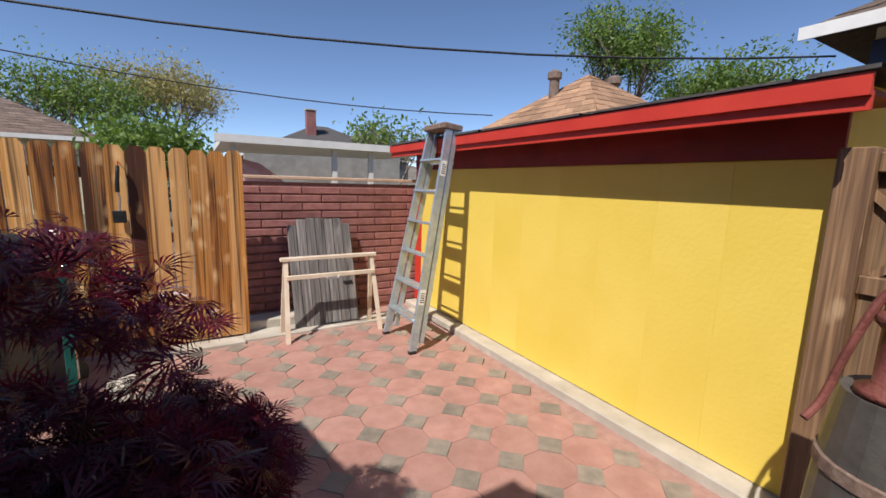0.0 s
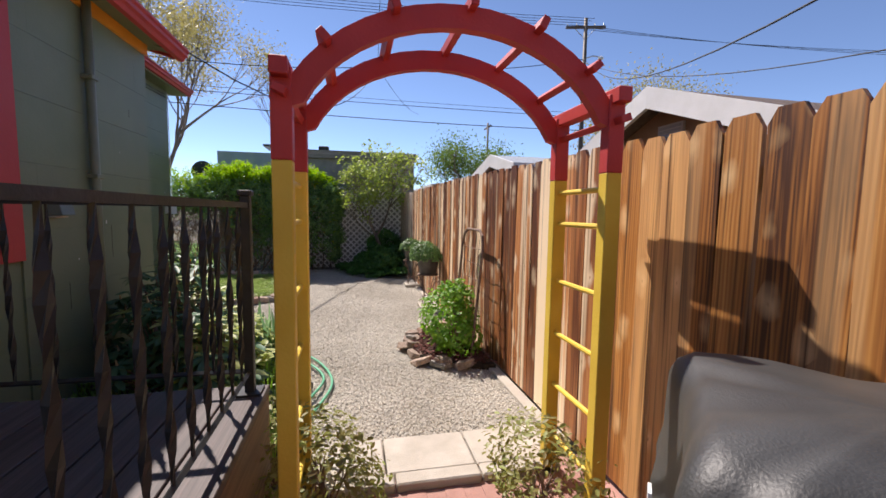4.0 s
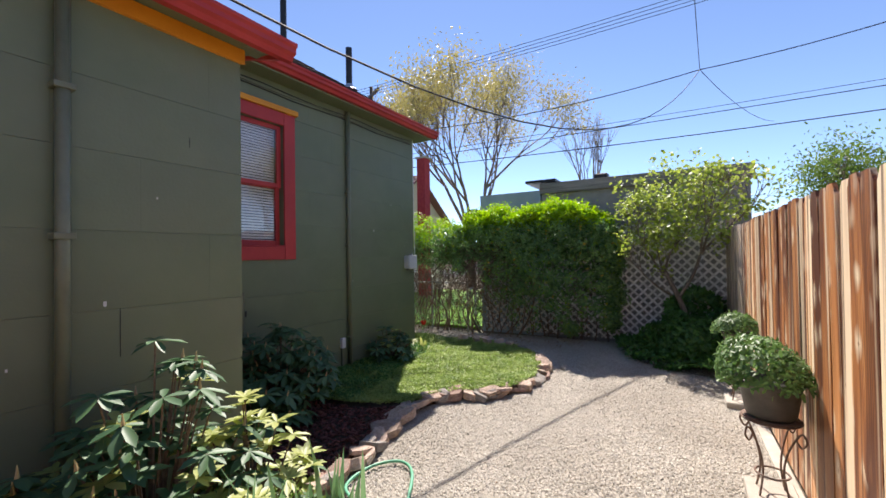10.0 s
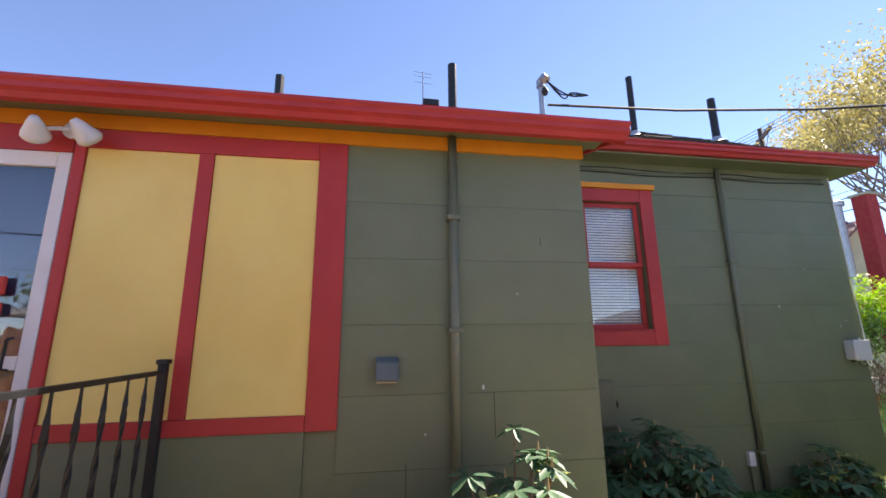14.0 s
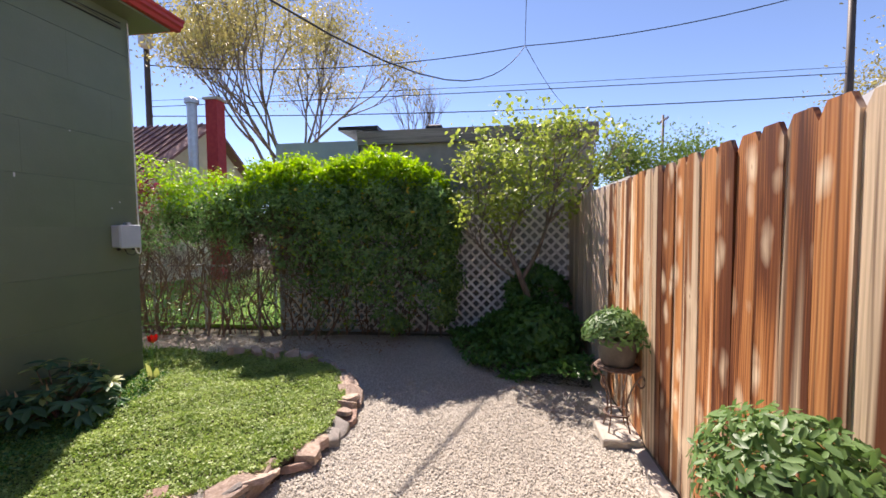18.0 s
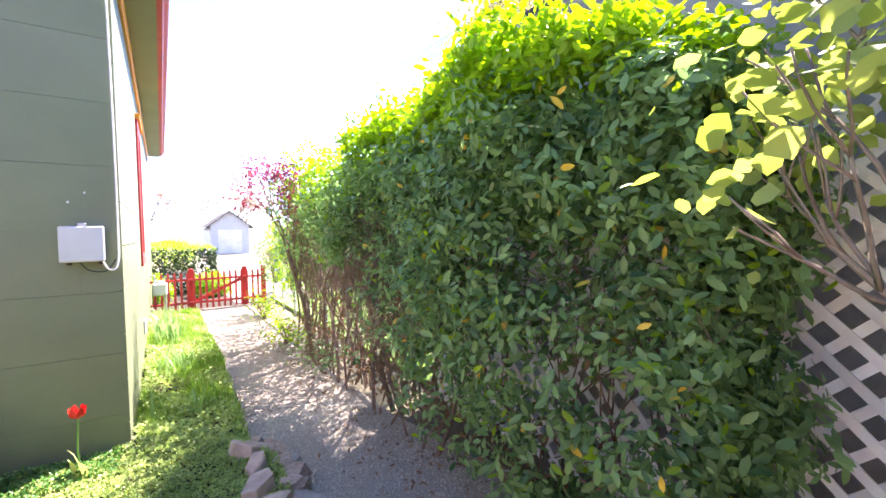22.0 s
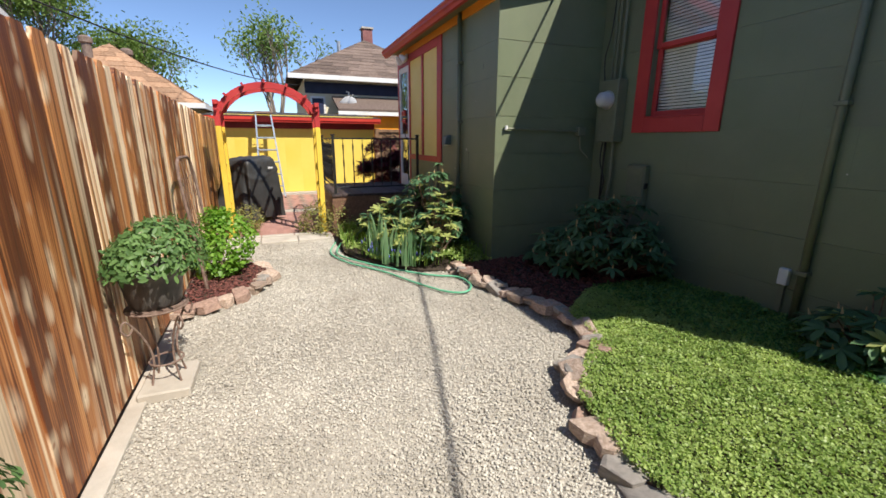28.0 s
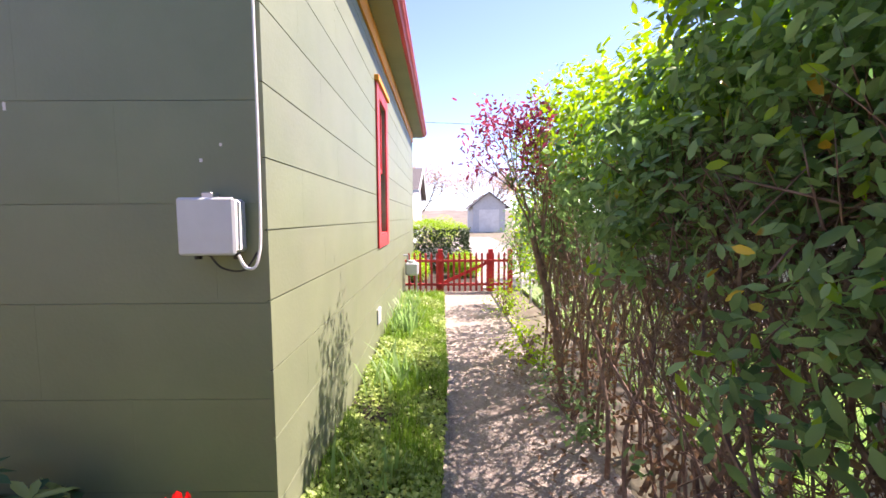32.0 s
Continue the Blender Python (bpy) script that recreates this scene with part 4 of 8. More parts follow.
# ---- garage with the yellow wall ----
GX, GY0, GY1 = 2.36, 0.78, 4.72
w = rect_wall("garage_wall", "x", GX, GY0, GY1, -0.1, 2.02, 0.15, YELLOW, (), "bright yellow panelled garage wall")
for i in range(10):
    a = GY0 + (GY1 - GY0) / 10 * i
    part("panel", box(GX - 0.012, GX - 0.001, a + 0.0005, a + (GY1 - GY0) / 10 - 0.0005, 0.06, 1.68), YELLOW, w)
rect_wall("garage_wall_south", "y", GY0, GX + 0.15, 6.4, -0.1, 2.02, 0.15, YELLOW, (), "yellow garage end wall")
rect_wall("garage_wall_north", "y", GY1, GX + 0.15, 6.4, -0.1, 2.02, -0.15, YELLOW, (), "yellow garage far wall")
rect_wall("garage_wall_east", "x", 6.4, GY0, GY1, -0.1, 2.02, -0.15, YELLOW, (), "yellow garage back wall")
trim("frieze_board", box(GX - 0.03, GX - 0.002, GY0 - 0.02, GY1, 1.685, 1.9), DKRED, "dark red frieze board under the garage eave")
trim("corner_board", box(GX - 0.028, GX - 0.013, GY1 - 0.14, GY1 + 0.0, 0.06, 1.68), REDBR, "red corner board on the yellow garage wall")
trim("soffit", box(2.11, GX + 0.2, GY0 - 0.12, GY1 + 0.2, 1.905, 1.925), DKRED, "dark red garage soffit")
trim("fascia", box(2.085, 2.11, GY0 - 0.14, GY1 + 0.2, 1.835, 1.905), REDBR, "bright red garage fascia board")
trim("fascia_cap", box(2.06, 2.085, GY0 - 0.14, GY1 + 0.2, 1.885, 1.965), REDBR, "bright red drip board along the garage eave")
shingle_roof("garage_roof", [((2.05, GY1 + 0.22, 1.97), (2.05, GY0 - 0.16, 1.97), (6.7, GY0 - 0.16, 2.32), (6.7, GY1 + 0.22, 2.32))], GREYSH, "flat grey felt garage roof", row=0.4, tab=0.9)
trim("kerb", box(2.2, GX + 0.1, GY0 - 0.3, GY1, -0.1, 0.05, bevel=0.008), CONC, "concrete footing strip along the garage wall", "kerb")

# ---- board fence ----
fence = tagged(new("fence"), "tall stained cedar board fence with dog-eared tops", "fence", kind="structure")
FDIR = math.degrees(math.atan2((FENCE_A - FENCE_B).y, (FENCE_A - FENCE_B).x))


def picket(w, h, t=0.019, ear=0.03, seed=0):
    rng = random.Random(seed)
    o = [(-w / 2, 0), (w / 2, 0), (w / 2, h - ear), (w / 2 - ear, h), (-w / 2 + ear, h), (-w / 2, h - ear)]
    bm = bmesh.new()
    warp = rng.uniform(-0.004, 0.004)
    zs = [0, h * 0.5, h - ear, h]
    rows = []
    for z in zs:
        e = ear if z == h else 0
        y = warp * math.sin(z / h * 3.1)
        rows.append([bm.verts.new(p) for p in ((-w / 2 + e, y, z), (w / 2 - e, y, z), (w / 2 - e, y + t, z), (-w / 2 + e, y + t, z))])
    for A, B in zip(rows, rows[1:]):
        for j in range(4):
            bm.faces.new((A[j], A[(j + 1) % 4], B[(j + 1) % 4], B[j]))
    bm.faces.new(rows[0][::-1])
    bm.faces.new(rows[-1])
    me = bpy.data.meshes.new("board")
    bm.to_mesh(me)
    bm.free()
    return me


def board_row():
    rng = random.Random(11)
    kinds = {}
    s, total = 0.075, (FENCE_B - FENCE_A).length
    while s < total - 0.05:
        x = FENCE_A.x - s
        tone = CEDAR if x > -3.0 else (GREYFENCE if x < -9.4 - 0.5 * rng.random() else CEDAR_W)
        v = rng.randrange(5)
        key = (tone.name, v)
        if key not in kinds:
            me = picket(0.138 + 0.0016 * v, 1.0, seed=v)
            me.materials.append(tone)
            kinds[key] = me
        top = 1.768 + (0.072 * min(1, max(0, (-x - 2.5) / 4.0))) + rng.uniform(-0.009, 0.009)
        ob = new("board", kinds[key])
        ob.parent = fence
        ob.location = fence_at(s, rng.uniform(0, 0.007), 0.02)
        ob.scale = (1, 1, top - 0.02)
        ob.rotation_euler = (rng.uniform(-0.004, 0.004), rng.uniform(-0.006, 0.006), radians(FDIR))
        s += 0.146
    u = fence_at(0), fence_at(total)
    for z in (0.3, 0.95, 1.5):
        bm = box(0, total, 0.022, 0.06, z, z + 0.085)
        r = part("rail", bm, CEDAR, fence)
        r.location, r.rotation_euler = FENCE_B, (0, 0, radians(FDIR))
    ft = part("footing", box(0.25, total - 3.6, -0.1, -0.012, -0.05, 0.014, bevel=0.004), CONC, fence, "narrow concrete edging")
    ft.location, ft.rotation_euler = FENCE_B, (0, 0, radians(FDIR))


board_row()

# ---- maroon block wall ----
def block_wall():
    wall = tagged(obj("garden_wall", box(0.34, 2.36, 4.775, 4.94, -0.1, 1.5), MORTAR), "maroon painted block wall with a pale cap", "wall", kind="structure")
    h, wd = 0.083, 0.42
    me = {}
    rng = random.Random(3)
    z, row = 0.045, 0
    while z + h < 1.53:
        x = 0.34 - (row % 2) * wd / 2
        while x < 2.35:
            a, b = max(0.34, x), min(2.355, x + wd - 0.01)
            if b - a > 0.05:
                k = round(b - a, 3)
                if k not in me:
                    m = bpy.data.meshes.new("brick")
                    bm = box(0, k, 0, 0.04, 0, h - 0.01, bevel=0.006)
                    bm.to_mesh(m)
                    bm.free()
                    m.materials.append(BRICK)
                    me[k] = m
                ob = new("brick", me[k])
                ob.parent = wall
                ob.location = (a, 4.755 + rng.uniform(-0.004, 0.004), z)
            x += wd
        z += h + 0.006
        row += 1
    part("cap", box(0.33, 2.37, 4.745, 4.96, 1.53, 1.565, bevel=0.006), mat("pale_wall_cap", (0.5, 0.34, 0.24), (0.62, 0.46, 0.34), scale=8, rough=0.85, bump=0.3), wall, "pale tan cap course")
    trim("kerb", box(0.21, 0.9, 4.5, 4.75, -0.1, 0.1, bevel=0.012), CONC, "low concrete ledge at the foot of the block wall", "kerb")


block_wall()

# ---- patio ----
sheet("patio_floor", [(-3.1, 2.5), (-3.1, 4.42), (2.3, 4.8), (2.3, -2.5), (-1.5, -2.5), (-1.5, 2.5)], -0.018, GROUT, "painted red paver patio", "patio", 0.07)


def patio():
    floor = bpy.data.objects["patio_floor"]
    # square pavers laid straight, with small grey-green squares turned between them
    step = 0.3
    big = bmesh.new()
    o = [(-0.148, -0.1485), (0.148, -0.1485), (0.148, 0.1485), (-0.148, 0.1485)]
    prism(o, "z", -0.02, 0.0, bm=big)
    bm_big = bpy.data.meshes.new("paver")
    big.to_mesh(bm_big)
    big.free()
    bm_big.materials.append(REDTILE)
    d = 0.096
    sm = prism([(-d, 0), (0, -d), (d, 0), (0, d)], "z", -0.02, 0.0045)
    bm_small = bpy.data.meshes.new("small_paver")
    sm.to_mesh(bm_small)
    sm.free()
    bm_small.materials.append(GRNTILE)
    rng = random.Random(8)
    x0, y0 = 0.51 - 4 * step, 4.08
    for i in range(-1, 10):
        for j in range(-1, 16):
            x, y = x0 + i * step, y0 - j * step
            if -0.46 < x + 0.15 < 2.08 and -0.4 < y - 0.15 < 4.05:
                ob = new("paver", bm_big)
                ob.parent, ob.location = floor, (x + 0.15, y - 0.15, rng.uniform(-0.001, 0.001))
            if -0.42 < x < 2.12 and -0.4 < y < 4.12:
                ob = new("small_paver", bm_small)
                ob.parent, ob.location = floor, (x, y, rng.uniform(-0.001, 0.003))
    # bricks in running bond on the other side of the concrete strip
    br = bpy.data.meshes.new("patio_brick")
    b = box(-0.0985, 0.0985, -0.0478, 0.0478, -0.02, -0.008, bevel=0.001)
    b.to_mesh(br)
    b.free()
    br.materials.append(REDTILE)
    y, row = 2.55, 0
    while y < 4.36:
        x = -2.92 + (row % 2) * 0.1
        while x < -0.75:
            ob = new("patio_brick", br)
            ob.parent, ob.location = floor, (x, y, -0.006 + rng.uniform(-0.001, 0.001))
            x += 0.2
        y += 0.098
        row += 1


patio()
trim("kerb", box(-0.67, -0.5, -0.4, 4.36, -0.05, 0.012, bevel=0.006), CONC, "pale concrete strip dividing the patio", "kerb")
trim("kerb", box(-0.5, 0.3, 4.2, 4.38, -0.05, 0.012, bevel=0.006), CONC, "pale concrete strip below the fence", "kerb")
trim("kerb", box(0.3, 2.2, 4.25, 4.5, -0.05, 0.008, bevel=0.006), CONC, "pale concrete strip below the block wall", "kerb")
st = tagged(new("doorstep"), "two rows of pale concrete slabs as a low step under the arch", "step", kind="structure")
for i in range(3):
    part("slab", box(-3.06, -2.96, 2.78 + 0.46 * i, 3.23 + 0.46 * i, -0.05, 0.03, bevel=0.008), CONC, st)
for i in range(3):
    part("slab", box(-3.42, -3.07, 2.7 + 0.5 * i, 3.19 + 0.5 * i, -0.05, 0.02, bevel=0.008), CONC, st)

# ---- garden arch ----
def arch():
    a = thing("garden_arch", "wooden garden arch with yellow ladder sides and a red curved top", "arch")
    xs, ys = (-2.54, -2.99), (2.785, 4.08)
    for x in xs:
        for y in ys:
            part("post", box(x - 0.03, x + 0.03, y - 0.035, y + 0.035, -0.02, 1.585, bevel=0.004), ARCHY, a, "yellow painted post")
            part("post_top", box(x - 0.031, x + 0.031, y - 0.036, y + 0.036, 1.585, 1.9, bevel=0.004), RED, a, "red painted post top")
    for y in ys:
        for z in (0.22, 0.5, 0.78, 1.06, 1.36, 1.52):
            part("rung", tube([(xs[0], y, z), (xs[1], y, z)], 0.013, 8), ARCHY, a, "yellow rung")
        part("cross_rail", box(xs[1] - 0.08, xs[0] + 0.08, y - 0.03, y + 0.03, 1.86, 1.92, bevel=0.004), RED, a)
    cy = (ys[0] + ys[1]) / 2
    for x in xs:
        outer = arc(cy, 1.6, 0.7, 0.575, 160, 20, 18)
        inner = arc(cy, 1.6, 0.62, 0.49, 22, 158, 18)
        bm = prism([(ys[0] - 0.045, 1.8)] + outer + [(ys[1] + 0.045, 1.8), (ys[1] - 0.03, 1.77)] + inner + [(ys[0] + 0.03, 1.77)], "x", x - 0.022, x + 0.022)
        part("arched_beam", bm, RED, a, "red curved beam")
    for ang in (158, 136, 112, 88, 65, 42, 20):
        y, z = cy + 0.7 * math.cos(radians(ang)), 1.6 + 0.578 * math.sin(radians(ang))
        bm = box(xs[1] - 0.08, xs[0] + 0.08, -0.015, 0.015, -0.026, 0.022, bevel=0.003)
        bm.transform(pose(0, y, z, ang - 90))
        part("crosspiece", bm, RED, a, "red crosspiece")


arch()

# ---- deck, steps and iron railing ----
def deck():
    d = thing("deck", "dark stained timber deck with steps, in shade of the porch", "deck")
    x0, x1, y0, y1 = -2.97, -1.22, BY + 0.02, 2.64
    n = 9
    wd = (y1 - y0) / n
    for i in range(n):
        part("plank", box(x0 - 0.02, x1 + 0.02, y0 + i * wd + 0.004, y0 + (i + 1) * wd - 0.004, DECK_Z - 0.035, DECK_Z, bevel=0.003), DECKW, d)
    part("skirt", box(x0, x0 + 0.03, y0, y1 - 0.005, -0.05, DECK_Z - 0.037), DECKSIDE, d, "brown skirt board")
    part("skirt", box(x0 + 0.032, x1, y1 - 0.035, y1 - 0.005, -0.05, DECK_Z - 0.037), DECKSIDE, d, "brown skirt board")
    part("skirt", box(x1 - 0.03, x1, y0, y1 - 0.037, -0.05, DECK_Z - 0.037), DECKSIDE, d, "brown skirt board")
    for i, (a, b, z) in enumerate(((-1.2, -0.86, 0.4), (-0.86, -0.52, 0.2))):
        for k in range(3):
            part("tread", box(a, b, y0 + 0.43 * k + 0.004, y0 + 0.43 * (k + 1) - 0.004, z - 0.035, z, bevel=0.003), DECKW, d)
        part("riser", box(b - 0.04, b - 0.015, y0, y1 - 0.06, -0.05, z - 0.037), DECKSIDE, d)
        part("stringer", box(a, b - 0.04, y1 - 0.06, y1 - 0.02, -0.05, z - 0.037), DECKSIDE, d)


deck()


def twisted(z0, z1, x, y, bm=None):
    """A thin square bar with a basket twist in the middle."""
    bm = bm or bmesh.new()
    k = 14
    prev = None
    for i in range(k + 1):
        t = i / k
        z = z0 + (z1 - z0) * t
        q = 0.006 + (0.008 * max(0, math.sin((t * 3 % 1) * math.pi)) if 0.12 < t < 0.88 else 0)
        ang = t * 9
        ring = [bm.verts.new((x + q * math.cos(ang + j * math.pi / 2), y + q * math.sin(ang + j * math.pi / 2), z)) for j in range(4)]
        if prev:
            for j in range(4):
                bm.faces.new((prev[j], prev[(j + 1) % 4], ring[(j + 1) % 4], ring[j]))
        prev = ring
    return bm


def rail_run(r, a, b, n, m=BLACK):
    """Top and bottom bars from a to b (feet of the bars) with twisted balusters."""
    a, b = Vector(a), Vector(b)
    top, low = Vector((0, 0, 0.84)), Vector((0, 0, 0.1))
    u = (b - a).normalized()
    side = Vector((-u.y, u.x, 0)).normalized()
    bm = bmesh.new()
    for P, w, h in ((top, 0.012 if m is not BLACK else 0.013, 0.011),):
        vs = []
        for q in (a, b):
            vs.append([bm.verts.new(q + P + side * s * w + Vector((0, 0, t * h))) for s, t in ((-1, -1), (1, -1), (1, 1), (-1, 1))])
        for j in range(4):
            bm.faces.new((vs[0][j], vs[0][(j + 1) % 4], vs[1][(j + 1) % 4], vs[1][j]))
        bm.faces.new(vs[0][::-1])
        bm.faces.new(vs[1])
    part("handrail", bm, m, r, "glossy painted handrail")
    part("bottom_rail", tube([a + low, b + low], 0.011, 4), BLACK, r)
    for i in range(1, n):
        p = a.lerp(b, i / n)
        part("baluster", twisted(p.z + 0.1, p.z + 0.83, p.x, p.y), BLACK, r, "twisted iron baluster")


def railing():
    r = thing("iron_railing", "black and green painted wrought iron railing with twisted balusters", "railing")
    y = 2.57
    for x, z, yy in ((-2.91, DECK_Z, y), (-1.3, DECK_Z, y), (-0.58, 0.2, y), (-2.93, DECK_Z, BY + 0.1)):
        part("post", box(x - 0.02, x + 0.02, yy - 0.02, yy + 0.02, z, z + 0.88 + (0.04 if z < 0.5 else 0), bevel=0.003), GRNIRON if z < 0.5 else BLACK, r, "painted iron post")
        part("post_cap", box(x - 0.028, x + 0.028, yy - 0.028, yy + 0.028, z + 0.88, z + 0.905, bevel=0.004), BLACK, r)
        part("base_plate", box(x - 0.05, x + 0.05, yy - 0.05, yy + 0.05, z, z + 0.01), BLACK, r)
    rail_run(r, (-2.91, y, DECK_Z), (-1.3, y, DECK_Z), 12)
    rail_run(r, (-1.3, y, DECK_Z), (-0.58, y, 0.26), 6, GRNIRON)
    bm = lathe([(0.004, -0.02), (0.03, -0.016), (0.042, 0.0), (0.03, 0.02), (0.004, 0.026)], 16, centre=(-0.56, y))
    bm.transform(pose(0, 0, 1.1))
    part("rail_end", bm, GRNIRON, r, "rounded green rail end", smooth=True)
    rail_run(r, (-2.91, y, DECK_Z), (-2.93, BY + 0.1, DECK_Z), 9)


railing()

# ---- covered grill ----
def grill():
    g = thing("covered_grill", "barbecue grill under a dark grey fitted cloth cover", "grill", (-1.42, 3.86, 0.0), 0)
    bm = bmesh.new()
    k, rows = 120, 30
    rng = random.Random(4)
    ph = [rng.uniform(0, 6.28) for _ in range(6)]
    folds = [(rng.uniform(0, 4), rng.uniform(0.06, 0.16), rng.uniform(-0.5, 0.5), rng.uniform(0.5, 1.0)) for _ in range(15)]
    prev = None
    for i in range(rows + 1):
        t = i / rows
        z = 0.04 + 1.06 * t
        w, d = 0.37 - 0.025 * t, 0.325 - 0.03 * t
        if t > 0.93:
            q = 1 - ((t - 0.93) / 0.07) ** 2 * 0.12
            w, d = w * q, d * q
        ring = []
        for j in range(k):
            u = 4 * j / k
            side, f = int(u), u - int(u)
            f = 2 * f - 1
            c = 1 - 0.07 * max(0, abs(f) - 0.85) / 0.15
            x, y = ((f, -1), (1, f), (-f, 1), (-1, -f))[side]
            x, y = x * c, y * c
            # hanging pleats deepen towards the hem
            wob = 0.01 * math.sin(2 * math.pi * u / 4 * 5 + 7 * t + ph[0])
            for u0, wd, lean, amp in folds:
                e = abs((u - u0 - lean * (1 - t) * 0.35 + 2) % 4 - 2) / wd
                if e < 1:
                    wob += amp * (0.1 * (1 - t) ** 0.7 + 0.01) * (1 - e) ** 1.4
                elif e < 1.6:
                    wob -= amp * 0.04 * (1 - t) ** 0.7 * (1 - abs(e - 1.3) / 0.3)
            # a sagging diagonal crease below the rim
            wob += 0.018 * max(0, 1 - abs(t - 0.78 + 0.12 * math.sin(u * 3.1 + ph[1])) / 0.05)
            ring.append(bm.verts.new((x * (w + wob), y * (d + wob), z + 0.035 * math.sin(u * 2.2 + ph[3]) * (1 - t) + (0.025 * x + 0.008 * math.sin(9 * x + 4 * y)) * max(0, t - 0.8) * 5)))
        if prev:
            for j in range(k):
                bm.faces.new((prev[j], prev[(j + 1) % k], ring[(j + 1) % k], ring[j]))
        prev = ring
    c = bm.verts.new((0, 0, 1.112))
    for j in range(k):
        bm.faces.new((prev[j], prev[(j + 1) % k], c))
    part("cover", bm, COVER, g, "dark grey creased cloth cover", smooth=True)
    for x, y in ((-0.28, -0.24), (0.28, -0.24), (-0.28, 0.24), (0.28, 0.24)):
        part("caster", lathe([(0.02, -0.005), (0.03, 0.01), (0.03, 0.045), (0.015, 0.06)], 10), BLACK, g).location = (x, y, 0.005)
    bm = bmesh.new()
    for i, (u, h) in enumerate(((0, 0.03), (0.022, 0.034), (0.046, 0.03), (0.07, 0.028), (0.095, 0.034))):
        box(0.085 + u, 0.101 + u, -0.35, -0.344, 0.915, 0.915 + h, bm=bm)
    part("printed_mark", bm, WHITE, g, "white printed bars")
    return g


gr = grill()
gr.rotation_euler = (0, 0, radians(-38))


# ---- step ladder leaning folded on the garage ----
def ladder():
    l = thing("step_ladder", "blue-grey aluminium step ladder leaning folded against the yellow wall", "ladder")
    f0, f1 = Vector((1.57, 3.25, 0.0)), Vector((1.56, 3.82, 0.0))
    t0, t1 = Vector((2.0, 3.42, 2.03)), Vector((2.0, 3.76, 2.03))

    def rail(a, b, w, h, name, m):
        d = (b - a).normalized()
        s = Vector((0, 1, 0))
        u = d.cross(s).normalized()
        bm = bmesh.new()
        for o in (0,):
            rings = []
            for p in (a, b):
                rings.append([bm.verts.new(p + s * i * w + u * j * h) for i, j in ((-1, -1), (1, -1), (1, -0.6), (-0.4, -0.6), (-0.4, 0.6), (1, 0.6), (1, 1), (-1, 1))])
            k = 8
            for j in range(k):
                bm.faces.new((rings[0][j], rings[0][(j + 1) % k], rings[1][(j + 1) % k], rings[1][j]))
            bm.faces.new(rings[0][::-1])
            bm.faces.new(rings[1])
        part(name, bm, m, l)
    rail(f0, t0, 0.016, 0.034, "front_rail", ALU)
    rail(f1, t1, 0.016, 0.034, "front_rail", ALU)
    back = Vector((0.1, 0, -0.02))
    rail(f0 + back + Vector((0, 0.02, 0.1)), t0 + back * 0.7, 0.012, 0.022, "rear_rail", ALU)
    rail(f1 + back + Vector((0, -0.02, 0.1)), t1 + back * 0.7, 0.012, 0.022, "rear_rail", ALU)
    for i in range(1, 7):
        t = i / 7
        a, b = f0.lerp(t0, t), f1.lerp(t1, t)
        bm = box(-0.055, 0.045, a.y, b.y, -0.012, 0.012, bevel=0.003)
        bm.transform(pose(a.x, 0, a.z, 0, 10, 0))
        part("step", bm, ALU, l, "ribbed aluminium step")
        a2, b2 = a + back, b + back
        part("rear_brace", tube([a2, b2], 0.009, 6), ALU, l)
    bm = box(-0.07, 0.13, t0.y - 0.03, t1.y + 0.03, -0.01, 0.045, bevel=0.008)
    bm.transform(pose(t0.x, 0, t0.z, 0, 6, 0))
    part("top_cap", bm, RUSTY, l, "dark plastic top cap")
    for f in (f0, f1):
        part("foot", box(f.x - 0.035, f.x + 0.035, f.y - 0.022, f.y + 0.022, 0, 0.03, bevel=0.004), BLACK, l, "black rubber foot")
    d = (t0 - f0).normalized()
    for s in (0.25, 0.82):
        p = f0.lerp(t0, s)
        bm = box(-0.028, 0.028, -0.019, -0.0165, -0.07, 0.07)
        q = Vector((0, 0, 1)).rotation_difference(d).to_matrix().to_4x4()
        bm.transform(Matrix.Translation(p) @ q)
        part("sticker", bm, WHITE, l, "pale label with dark bars")
        bm = bmesh.new()
        for i in range(5):
            box(-0.02, 0.02, -0.0205, -0.0192, -0.05 + 0.02 * i, -0.042 + 0.02 * i, bm=bm)
        bm.transform(Matrix.Translation(p) @ q)
        part("print", bm, BLACK, l)


ladder()


